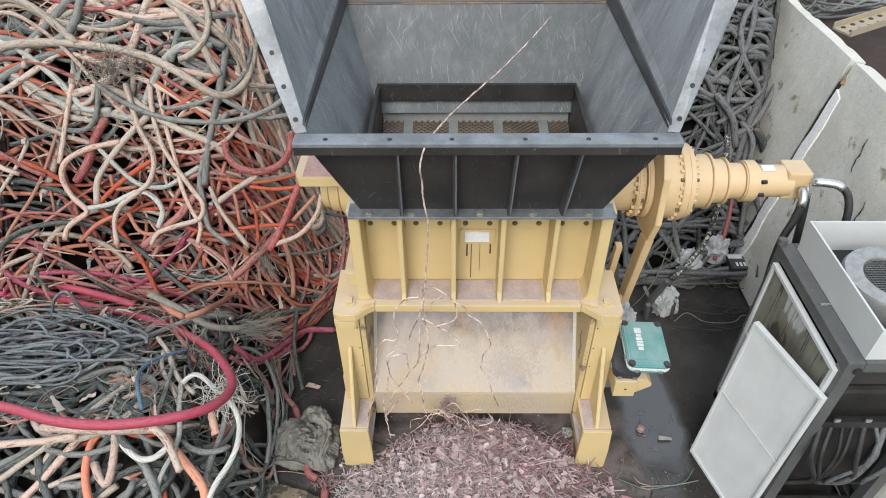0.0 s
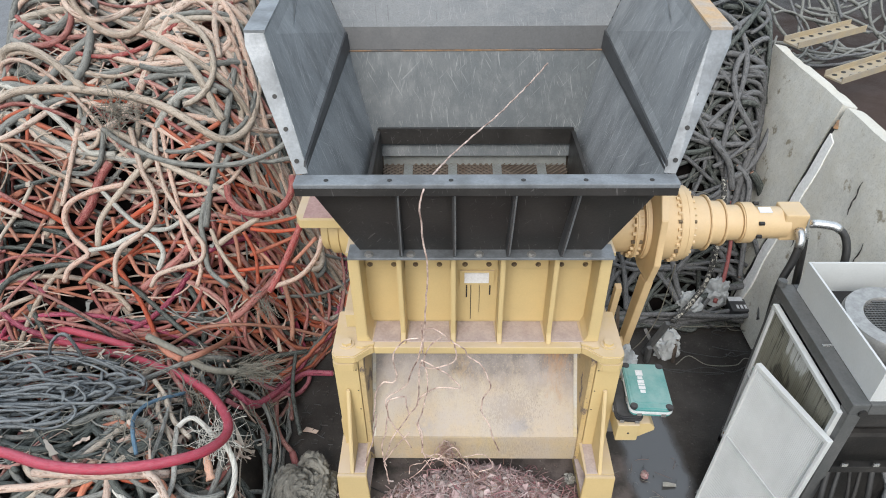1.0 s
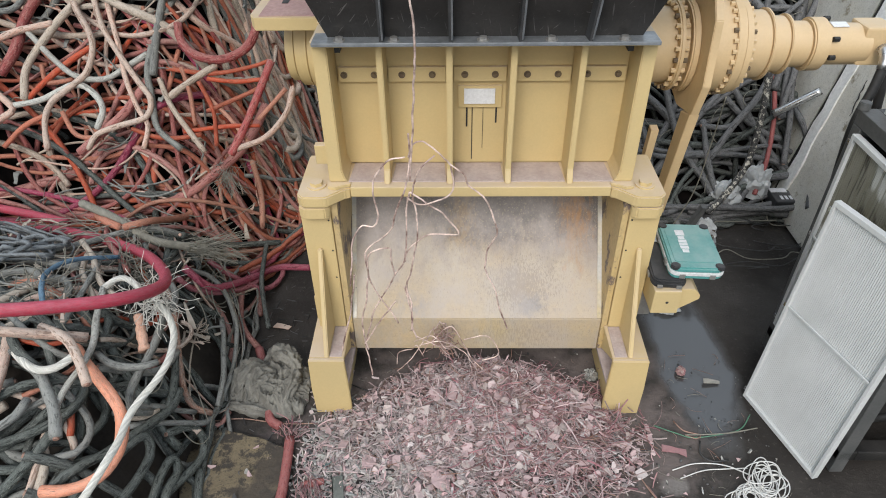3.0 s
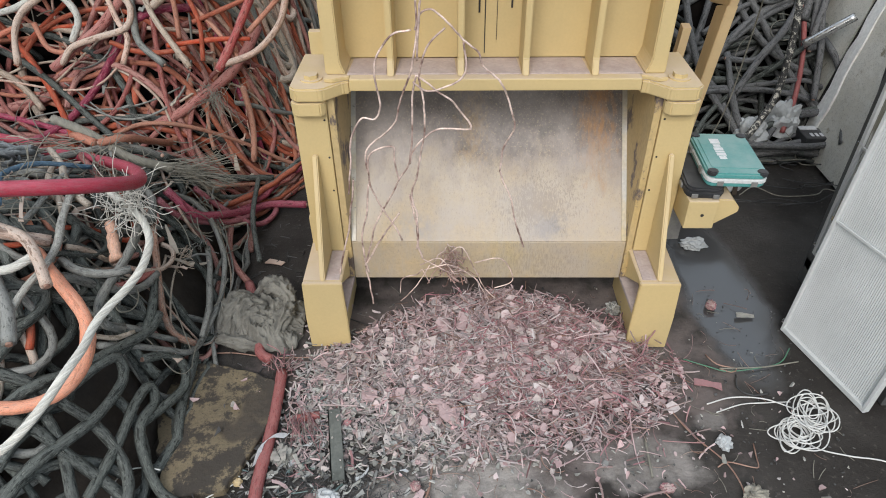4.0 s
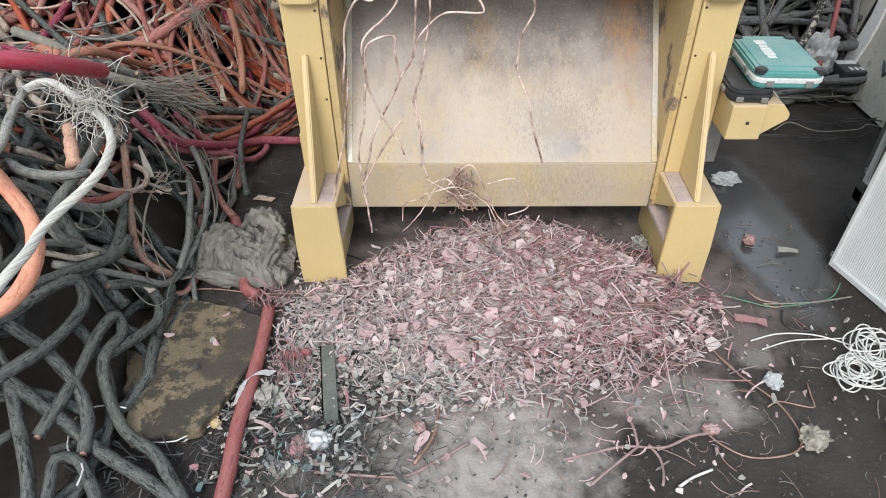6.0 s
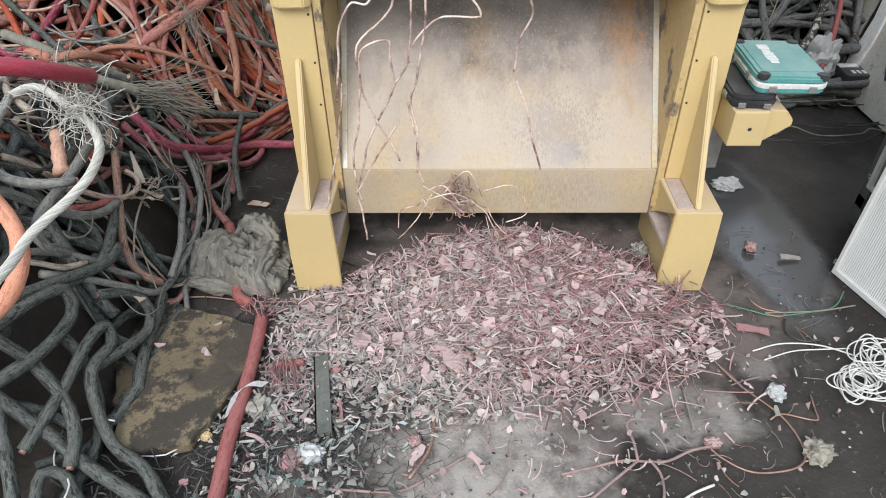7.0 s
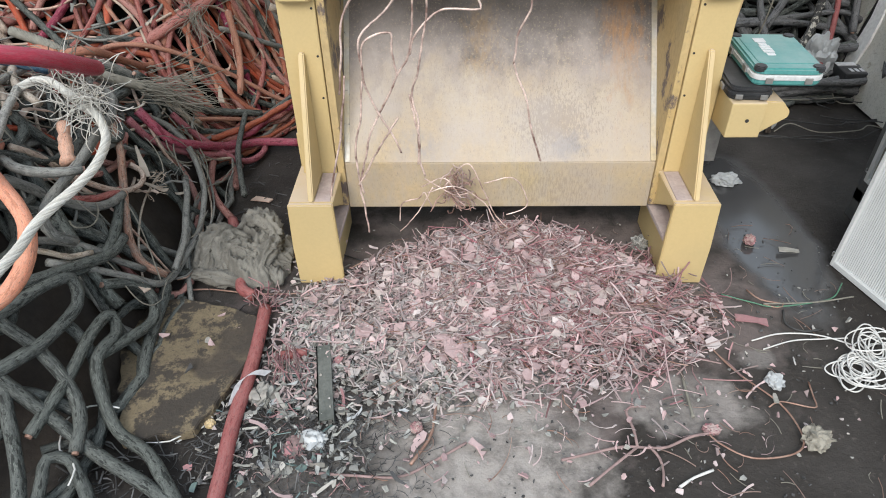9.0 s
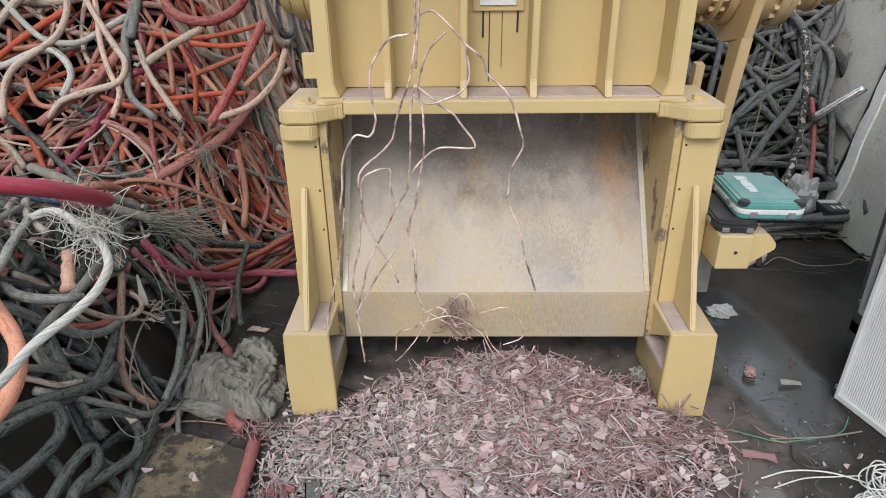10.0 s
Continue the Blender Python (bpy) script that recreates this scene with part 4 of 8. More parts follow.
def gear_motor():
    g = thing("gear_motor", (1.4, AY, AZ - 0.25), "tan planetary gearbox with hydraulic motor on the shredder shaft", "gear motor")

    def step(name, x0, x1, r, bevel=0.008):
        return part(name, rod((x0, AY, AZ), (x1, AY, AZ), r, 48, bevel), TAN, g, smooth=True)
    step("shaft_housing", 0.742, 0.985, 0.190)
    ring = step("bolt_ring", 0.985, 1.012, 0.232)
    step("neck", 1.0125, 1.045, 0.195)
    step("bolt_ring", 1.0455, 1.083, 0.236)
    main = step("main_housing", 1.127, 1.255, 0.238, 0.004)
    for x0, x1, r in ((1.2555, 1.30, 0.252), (1.3005, 1.335, 0.242), (1.462, 1.478, 0.182), (1.568, 1.584, 0.152)):
        step("rim", x0, x1, r, 0.004)
    step("planet_stage", 1.3355, 1.4615, 0.172)
    step("planet_stage", 1.4785, 1.5675, 0.142)
    step("planet_stage", 1.5845, 1.69, 0.116)
    step("motor_flange", 1.6905, 1.775, 0.134)
    for x, r, n, owner, out in ((0.985, 0.213, 24, ring, -1), (1.0125, 0.214, 24, ring, 1), (1.335, 0.215, 30, main, 1), (1.255, 0.244, 30, main, -1)):
        for i in range(n):
            a = 2 * math.pi * i / n
            hex_bolt((x, AY + r * math.cos(a), AZ + r * math.sin(a)), (out, 0, 0), 0.0125, 0.020, owner, TAN if i % 4 else BOLT, False)
    motor = part("motor_body", rod((1.775, AY, AZ), (2.0, AY, AZ), 0.105, 24, 0.006), TAN, g, smooth=True)
    block = part("port_block", box(1.95, 2.10, AY - 0.085, AY + 0.085, AZ - 0.085, AZ + 0.11, 0.012), TAN, g)
    part("label", slab([(1.80, AY - 0.04, AZ + 0.104), (1.88, AY - 0.04, AZ + 0.104), (1.88, AY + 0.01, AZ + 0.112), (1.80, AY + 0.01, AZ + 0.112)], 0.004), WHITE, motor, "blank white label")
    for c in ((1.785, AY - 0.10, AZ + 0.06), (1.785, AY - 0.115, AZ - 0.03), (1.785, AY + 0.05, AZ + 0.115)):
        hex_bolt(c, (1, 0, 0), 0.014, 0.03, motor, DARK, False)
    arm = [(3.56, 2.13), (3.26, 2.16), (3.14, 2.01), (3.10, 1.70), (3.165, 1.52), (3.40, 1.47), (3.68, 1.55), (3.75, 1.9)]
    plate = part("torque_arm", prism(arm, "x", 1.085, 1.125, 0.004), TAN, g, "tan torque arm plate")
    part("arm_bar", prism([(3.165, 1.525), (3.30, 1.485), (3.44, 0.80), (3.33, 0.80)], "x", 1.08, 1.13, 0.004), TAN, plate)
    part("strut", slab([(0.93, 3.30, 1.40), (0.97, 3.30, 1.40), (0.97, 3.40, 0.80), (0.93, 3.40, 0.80)], 0.05), TAN, g)
    part("brace", slab([(0.78, 3.2, 0.62), (0.78, 3.2, 0.68), (1.12, 3.4, 0.86), (1.12, 3.4, 0.80)], 0.04), TAN, g)
    return g


gear_motor()


# ---- power unit ----
def power_unit():
    u = thing("power_unit", (2.2, 2.55, 0), "light grey hydraulic power unit cabinet with fan, side grille removed", "power unit")
    x0, x1, y0, y1, zt = 1.835, 2.52, 2.10, 3.03, 1.62
    for x in (x0 + 0.035, x1 - 0.035):
        for y in (y0 + 0.035, y1 - 0.035):
            part("corner_post", box(x - 0.035, x + 0.035, y - 0.035, y + 0.035, 0.0, zt - 0.075, 0.005), FRAME_GREY, u)
    for a in ((x0, x0 + 0.09, y0, y1), (x1 - 0.08, x1, y0, y1), (x0 + 0.091, x1 - 0.081, y0, y0 + 0.08), (x0 + 0.091, x1 - 0.081, y1 - 0.08, y1)):
        part("top_rail", box(*a, zt - 0.074, zt, 0.006), FRAME_GREY, u)
        part("base_rail", box(*a, 0.1, 0.17, 0.006), DARK, u)
    part("catch", box(x0 + 0.03, x0 + 0.085, 2.50, 2.515, zt, zt + 0.008, 0.002), CHROME, u)
    # hood, open at the top, round the fan
    hx0, hx1, hy0, hy1, hz = 1.925, 2.50, 2.125, 2.975, 1.835
    hood = part("hood", box(hx0, hx0 + 0.012, hy0, hy1, zt, hz, 0), CABINET, u, "light grey hood round the fan")
    part("hood_panel", box(hx1 - 0.012, hx1, hy0, hy1, zt, hz, 0), CABINET, hood)
    part("hood_panel", box(hx0 + 0.0125, hx1 - 0.0125, hy0, hy0 + 0.012, zt, hz, 0), CABINET, hood)
    part("hood_panel", box(hx0 + 0.0125, hx1 - 0.0125, hy1 - 0.012, hy1, zt, hz, 0), CABINET, hood)
    part("deck", box(hx0 + 0.0125, hx1 - 0.0125, hy0 + 0.0125, hy1 - 0.0125, zt - 0.02, zt + 0.002, 0), DARK, u)
    c = Vector((2.22, 2.535, 0))
    shroud = bmesh.new()
    n = 48
    rings = []
    for r, z in ((0.265, 1.64), (0.265, 1.775), (0.255, 1.80), (0.168, 1.802), (0.158, 1.785), (0.158, 1.70)):
        rings.append([shroud.verts.new((c.x + r * math.cos(2 * math.pi * i / n), c.y + r * math.sin(2 * math.pi * i / n), z)) for i in range(n)])
    for a, b in zip(rings, rings[1:]):
        for i in range(n):
            shroud.faces.new((a[i], a[(i + 1) % n], b[(i + 1) % n], b[i]))
    sh = part("fan_shroud", shroud, STEEL, u, "bare metal round fan shroud", True)
    for i in range(-8, 9):
        w = math.sqrt(max(0.0001, 0.158 ** 2 - (i * 0.018) ** 2))
        part("guard_bar", rod((c.x + i * 0.018, c.y - w, 1.784), (c.x + i * 0.018, c.y + w, 1.784), 0.0035, 5), FRAME_GREY, sh)
        part("guard_bar", rod((c.x - w, c.y + i * 0.018, 1.790), (c.x + w, c.y + i * 0.018, 1.790), 0.0035, 5), FRAME_GREY, sh)
    part("fan_hub", rod((c.x, c.y, 1.72), (c.x, c.y, 1.80), 0.05, 20, 0.006), CHROME, sh, smooth=True)
    part("fan_bowl", rod((c.x, c.y, 1.645), (c.x, c.y, 1.70), 0.156, 32), DARK, sh)
    for i in range(7):
        part("slot", box(2.02, 2.10, 2.86 + i * 0.012, 2.866 + i * 0.012, zt + 0.002, zt + 0.008, 0), STEEL, u)
    # side grille still fixed in the cabinet
    fixed_grille = grille_frame("side_grille", u, GRILLE_DIRTY)
    fixed_grille.matrix_basis = Matrix.LocRotScale((1.825, 2.55, 0.24), Euler((0, 0, radians(-90))), (0.965, 1, 1))
    # dark inside: radiator core, engine block and pipes
    part("radiator_core", box(1.88, 1.98, 2.2, 2.95, 0.18, 1.5, 0.004), DARK, u)
    part("engine_block", box(2.02, 2.45, 2.25, 2.9, 0.25, 1.2, 0.03), DARK, u)
    part("front_plate", box(x0 + 0.075, x1 - 0.075, y0 + 0.01, y0 + 0.03, 1.44, zt - 0.078, 0.003), DARK, u)
    part("cross_rail", box(x0 + 0.075, x1 - 0.075, y0 + 0.005, y0 + 0.05, 1.05, 1.10, 0.004), DARK, u)
    part("back_panel", box(x0 + 0.075, x1 - 0.075, y1 - 0.03, y1 - 0.015, 0.18, zt - 0.078, 0), DARK, u)
    part("side_panel", box(x1 - 0.03, x1 - 0.015, y0 + 0.075, y1 - 0.075, 0.18, zt - 0.078, 0), FRAME_GREY, u)
    for x in (1.95, 2.12, 2.3):
        part("clamp", box(x, x + 0.035, y0 - 0.006, y0 + 0.005, 1.115, 1.14, 0.003), CHROME, u)
    part("latch_pin", rod((1.90, y0 - 0.012, 1.56), (1.90, y0 + 0.01, 1.56), 0.022, 16), DARK, u)
    rs = random.Random(8)
    for i in range(9):
        x = 1.92 + 0.06 * i
        pts = [(x, 2.13, 1.06), (x + rs.uniform(-.04, .04), 2.04, 0.85), (x + rs.uniform(-.1, .1), 2.07, 0.55), (x + rs.uniform(-.1, .1), 2.2, 0.3)]
        tube("pipe", spline(pts, 0.03), rs.uniform(0.008, 0.02), rs.choice([RUBBER, DARK, CHARC]), 8, parent=u)
    ring = part("lifting_eye", rod((1.85, 3.02, 1.62), (1.85, 3.02, 1.66), 0.028, 16, 0.004), FRAME_GREY, u)
    return u


def grille_frame(name, parent, material):
    """A framed panel of upright fins, 0.86 wide and 1.28 high, with a cross bar; it faces -y and stands on z = 0."""
    g = new(name)
    if parent:
        g.parent = parent
        g.matrix_parent_inverse = parent_world(parent).inverted()
    w, h = 0.43, 1.28
    mid = {}

    def piece(nm, bm, m):
        me = bpy.data.meshes.new(nm)
        bmesh.ops.recalc_face_normals(bm, faces=bm.faces)
        bm.to_mesh(me)
        bm.free()
        me.materials.append(m)
        o = new(nm, me)
        o.parent = g
        return o
    sheet = bmesh.new()
    n = 104
    prof = [(-w + 0.02 + (2 * w - 0.04) * i / n, 0.0016 if i % 2 else -0.0016) for i in range(n + 1)]
    lo = [sheet.verts.new((x, y, 0.02)) for x, y in prof]
    hi = [sheet.verts.new((x, y, h - 0.02)) for x, y in prof]
    for i in range(n):
        sheet.faces.new((lo[i], lo[i + 1], hi[i + 1], hi[i]))
    piece("fin_sheet", sheet, material)
    for nm, b in (("stile", (-w, -w + 0.025, -0.016, 0.02, 0.0, h)), ("stile", (w - 0.025, w, -0.016, 0.02, 0.0, h)),
                  ("rail", (-w + 0.0255, w - 0.0255, -0.015, 0.02, 0.0, 0.025)), ("rail", (-w + 0.0255, w - 0.0255, -0.015, 0.02, h - 0.025, h)),
                  ("cross_bar", (-w + 0.0255, w - 0.0255, -0.013, -0.004, h * 0.52, h * 0.52 + 0.014))):
        piece(nm, box(*b, 0.003), GRILLE)
    for z in (0.04, 0.66, 1.22):
        piece("tab", box(-w - 0.022, -w, -0.012, -0.004, z, z + 0.022, 0.001), CHROME)
    return g


power_unit()


def loose_grille():
    g = grille_frame("loose_grille_panel", None, GRILLE)
    a, b = Vector((1.58, 2.61, 0)), Vector((1.745, 2.06, 0))
    along = (b - a).normalized()
    up = (Vector((1.659, 2.561, 1.353)) - a).normalized()
    out = up.cross(along).normalized()
    up = along.cross(out).normalized()
    m = Matrix((along, -(-out), up)).transposed().to_4x4()
    m = Matrix.Translation(a + along * 0.43 * (b - a).length / 0.86) @ m @ Matrix.Diagonal(((b - a).length / 0.86, 1, 1.06, 1))
    g.matrix_basis = m
    tagged(g, "pale grey finned grille panel leaning on the power unit", "grille panel")


loose_grille()


def hose(name, pts, r, m, label, category="hose", group=""):
    return tagged(tube(name, spline(pts, 0.025), r, m, 12), label, category, group)


def hydraulic_hoses():
    for i, (pts, r) in enumerate((
            ([(2.04, 3.35, 1.80), (2.04, 3.29, 1.76), (2.02, 3.26, 1.62), (1.97, 3.22, 1.4), (1.97, 3.15, 0.9)], 0.024),
            ([(2.10, 3.44, 1.80), (2.12, 3.40, 1.72), (2.14, 3.37, 1.55), (2.15, 3.3, 1.2), (2.16, 3.25, 0.8)], 0.024),
            ([(2.10, 3.36, 1.84), (2.16, 3.33, 1.855), (2.24, 3.30, 1.85), (2.30, 3.26, 1.78), (2.31, 3.2, 1.62), (2.30, 3.15, 1.2)], 0.024))):
        h = hose("hydraulic_hose", pts, r, RUBBER, "black hydraulic hose with bright crimped fitting on the motor", "hose", "motor hoses")
        line = spline(pts, 0.025)
        k = 5 if i < 2 else 7
        tube("fitting", line[:k], r * 1.15, CHROME, 12, parent=h)


hydraulic_hoses()


def round_box(w, d, z0, z1, r, bevel):
    pts = []
    for cx, cy, a0 in ((w / 2 - r, d / 2 - r, 0), (r - w / 2, d / 2 - r, 90), (r - w / 2, r - d / 2, 180), (w / 2 - r, r - d / 2, 270)):
        pts += [(cx + r * math.cos(radians(a0 + k * 18)), cy + r * math.sin(radians(a0 + k * 18))) for k in range(6)]
    return prism(pts, "z", z0, z1, bevel)


def tool_case(name, size, colour, label, at, turn, fancy):
    w, d, h = size
    t = thing(name, at, label, "tool case")
    objs = [part("shell", round_box(w, d, 0, h * 0.44, 0.04, 0.008), colour, t),
            part("lid", round_box(w, d, h * 0.56, h, 0.04, 0.008), colour, t)]
    trim = RIMBRIGHT if fancy else BLACK_PLASTIC
    objs.append(part("rim", round_box(w + 0.008, d + 0.008, h * 0.32, h * 0.62, 0.043, 0.003), trim, t, "bright aluminium rim" if fancy else ""))
    if fancy:
        for sx in (-1, 1):
            for sy in (-1, 1):
                x, y = sx * (w / 2 - 0.024), sy * (d / 2 - 0.024)
                objs.append(part("corner_guard", rod((x, y, h * 0.75), (x, y, h + 0.005), 0.024, 14, 0.004), BLACK_PLASTIC, t))
        objs.append(part("raised_panel", round_box(w - 0.05, d - 0.10, h - 0.001, h + 0.003, 0.02, 0.001), colour, t))
        # the maker's mark as plain bars
        y = 0.125
        for i, (l, ww) in enumerate(((0.046, 0.045), (0.024, 0.032), (0.024, 0.042), (0.014, 0.042), (0.024, 0.042), (0.024, 0.032))):
            objs.append(part("mark", box(-0.035 - ww / 2, -0.035 + ww / 2, y - l, y, h + 0.0035, h + 0.005, 0), WHITE, t, "white mark"))
            y -= l + 0.007
    for y in (-d * 0.25, d * 0.25):
        objs.append(part("latch", box(-w / 2 - 0.012, -w / 2 - 0.003, y - 0.02, y + 0.02, h * 0.3, h * 0.68, 0.003), STEEL, t))
    for x in (-w * 0.28, w * 0.28):
        objs.append(part("clasp", box(x - 0.014, x + 0.014, -d / 2 - 0.010, -d / 2 - 0.003, h * 0.15, h * 0.5, 0.002), STEEL, t))
    for o in objs:
        o.matrix_parent_inverse = Matrix.Identity(4)
    t.matrix_basis = pose(*at, 0, 0, turn)
    return t


RIMBRIGHT = surface("aluminium_rim", (0.78, 0.79, 0.79), (0.70, 0.71, 0.71), 20, (0.35, 0.5), 0.2, 0.02)
tool_case("tool_case", (0.17, 0.33, 0.055), BLACK_PLASTIC, "closed black plastic tool case on the shredder bracket", (0.975, 2.765, 0.837), -4, False)
tool_case("tool_case", (0.265, 0.385, 0.07), TEAL, "teal tool case with aluminium rim lying on a black one", (1.10, 2.795, 0.896), -3, True)


# ---- cable heaps ----
def heap_back(x, y):
    right = -1.16 + 0.16 * np.clip(y - 3.6, 0, 2)
    base = rounded_step((y - 3.07 - 0.58 * rounded_step((x + 2.1) / 0.9) + 0.12 * np.sin(x * 3)) / 1.75) * 2.85
    return base * rounded_step((x + 4.12 + 0.1 * np.sin(2.3 * y) + 0.05 * np.sin(5.1 * y)) / 0.8) * rounded_step((right - x) / (0.75 + 0.15 * np.clip(4.4 - y, 0, 1))) * rounded_step((8.5 - y) / 1.5)


def heap_front(x, y):
    top = 0.85 * rounded_step((y - 1.1) / 1.1) + 0.18 * rounded_step((y - 0.4) / 0.6) - 0.28 * rounded_step((y - 2.2) / 0.9)
    return top * rounded_step((-1.32 - x) / 0.66) * rounded_step((4.0 - y) / 0.85)


def heap_right(x, y):
    return 2.35 * rounded_step((y - 4.15) / 2.0) * rounded_step((x - 0.3) / 0.9) * rounded_step((2.85 + 0.2 * rounded_step((y - 5) / 1.0) - x) / 0.35) * rounded_step((9.5 - y) / 1.5)


def heap_far(x, y):
    return 1.0 * rounded_step((x - 3.6) / 1.2) * rounded_step((11.5 - x) / 2) * rounded_step((y - 9.9 - 0.25 * (x - 4)) / 1.2) * rounded_step((15 - y) / 2)


def lay_cable(h, rs, area, length, r, lift, curl=3.0, step=0.05, lie=0.0):
    """A cable that coils and wanders over a heap, its turns staying round on the slope."""
    x0, x1, y0, y1 = area
    for _ in range(60):
        x, y = rs.uniform(x0, x1), rs.uniform(y0, y1)
        if h(x, y) > 0.05:
            break
    a, bend = rs.uniform(0, 2 * math.pi), rs.uniform(-curl, curl)
    swing, phase, rate = rs.uniform(0.3, 1.0) * curl, rs.uniform(0, 6), rs.uniform(0.8, 2.2)
    f1, f2, p1 = rs.uniform(1, 3), rs.uniform(4, 7), rs.uniform(0, 6)
    pts, g = [], 0.06
    for i in range(int(length / step)):
        s = i * step
        gx, gy = float(h(x + g, y) - h(x - g, y)) / (2 * g), float(h(x, y + g) - h(x, y - g)) / (2 * g)
        slope = math.hypot(gx, gy)
        z = float(h(x, y)) + lift + 0.03 * math.sin(f1 * s + p1) + 0.012 * math.sin(f2 * s)
        pts.append((x, y, max(z, r)))
        dx, dy = math.cos(a), math.sin(a)
        if slope > 0.05:
            ux, uy = gx / slope, gy / slope
            along = dx * ux + dy * uy
            shrink = 1 / math.sqrt(1 + min(slope, 2.5) ** 2)
            dx, dy = dx + ux * along * (shrink - 1), dy + uy * along * (shrink - 1)
        x, y = x + step * dx, y + step * dy
        a += (bend * 0.45 + swing * math.sin(rate * s + phase) - lie * math.sin(2 * a)) * step
        low = float(h(x + 0.15 * dx, y + 0.15 * dy)) < 0.03
        if low or not (x0 < x < x1 and y0 < y < y1):
            want = math.atan2((y0 + y1) / 2 - y, (x0 + x1) / 2 - x)
            a += 0.35 * math.atan2(math.sin(want - a), math.cos(want - a))
    p = np.array(pts)
    p[:, 2] = np.convolve(np.pad(p[:, 2], 3, "edge"), np.ones(7) / 7, "valid")
    return p


# sheet under a heap; in near-black it stands for shade between the cables
def core(name, h, area, drop, label, material=GAP_BLACK):
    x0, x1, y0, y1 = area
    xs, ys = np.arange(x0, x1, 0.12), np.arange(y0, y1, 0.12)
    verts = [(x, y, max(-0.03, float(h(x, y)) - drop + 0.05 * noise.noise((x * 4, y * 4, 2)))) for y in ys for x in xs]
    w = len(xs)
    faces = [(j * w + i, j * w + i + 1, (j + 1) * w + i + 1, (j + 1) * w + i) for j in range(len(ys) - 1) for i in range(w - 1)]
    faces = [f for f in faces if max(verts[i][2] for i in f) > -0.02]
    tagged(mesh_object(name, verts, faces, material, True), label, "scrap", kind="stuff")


core("cable_tangle", heap_back, (-4.5, -0.7, 3.0, 8.6), 0.42, "near-black sheet for the shade inside the tall cable heap")
core("cable_tangle", heap_front, (-5.0, -1.0, 0.3, 3.8), 0.24, "dark mud-brown sheet under the low heap of scrap cable", MUD)
core("cable_tangle", heap_right, (0.2, 2.7, 4.0, 9.5), 0.28, "near-black sheet for the shade inside the heap of black cable")

LABELS = {"pale_orange_cable_sheath": "cracked pale orange cable", "brown_peeling_cable_sheath": "brown cable with peeling sheath", "orange_cable_sheath": "orange rubber cable", "faded_red_cable_sheath": "faded red cable", "dusty_peach_cable_sheath": "dusty peach-coloured cable",
          "dusty_tan_cable_sheath": "dusty tan cable", "dusty_grey_cable_sheath": "dusty grey cable", "dirty_black_cable_sheath": "dirty black cable",
          "charcoal_cable_sheath": "charcoal rubber cable", "magenta_cable_sheath": "magenta cable", "white_braided_strands": "pale stripped cable of twisted strands"}


def heap_of_cables(h, area, count, palette, radii, length, lifts, rs, where, group, curl, things):
    rest = {}
    for i in range(count):
        r = rs.uniform(*radii)
        p = lay_cable(h, rs, area, rs.uniform(*length), r, rs.uniform(*lifts), curl, lie=1.5 if h is heap_back else 0.0)
        y, z = p[:, 1].mean(), p[:, 2].mean()
        m = palette(p[:, 0].mean(), y, z, rs)
        r = r * 0.78 if m in (ORANGE, RED) else r
        if i >= things:
            rest.setdefault(m, []).append(tube_data(p, r, 8, 0.02, i))
            continue
        ob = tube("scrap_cable", p, r, m, 10, 0.08, i)
        tagged(ob, LABELS[m.name] + " lying " + where, "cable", group)
    for m, pieces in rest.items():
        tagged(joined("cable_layer", pieces, m), "more of the " + LABELS[m.name] + " " + where, "scrap", kind="stuff")


def under_layer(h, area, count, materials, radii, length, lifts, rs, label, curl=2.2):
    for m in materials:
        pieces = [tube_data(lay_cable(h, rs, area, rs.uniform(*length), 0.03, rs.uniform(*lifts), curl, lie=1.5 if h is heap_back else 0.0), rs.uniform(*radii), 7) for _ in range(count // len(materials))]
        tagged(joined("cable_layer", pieces, m), label, "scrap", kind="stuff")


def back_palette(x, y, z, rs):
    t = rs.random()
    if z > 1.45:
        return PEACH if t < 0.34 else TANC if t < 0.52 else GREYC if t < 0.86 else BLACKC if t < 0.94 else RED
    if z > 0.9:
        return ORANGE if t < 0.44 else PEACH if t < 0.50 else RED if t < 0.76 else TANC if t < 0.89 else GREYC
    return ORANGE if t < 0.42 else RED if t < 0.70 else MAGENTA if t < 0.78 else TANC if t < 0.86 else BLACKC


def crown_palette(x, y, z, rs):
    t = rs.random()
    return TANC if t < 0.34 else PEACH if t < 0.60 else GREYC if t < 0.88 else RED if t < 0.95 else WHITEC


def front_palette(x, y, z, rs):
    t = rs.random()
    if y < 2.35:
        return BLACKC
    if x > -1.85:
        return BLACKC if t < 0.6 else GREYC if t < 0.82 else RED if t < 0.92 else TANC
    return GREYC if t < 0.24 else BLACKC if t < 0.46 else TANC if t < 0.62 else PEACH if t < 0.76 else ORANGE if t < 0.88 else RED


def right_palette(x, y, z, rs):
    return CHARC if rs.random() < 0.8 else BLACKC


def left_palette(x, y, z, rs):
    t = rs.random()
    return BLACKC if t < 0.32 else GREYC if t < 0.54 else PEACH if t < 0.74 else TANC if t < 0.90 else ORANGE


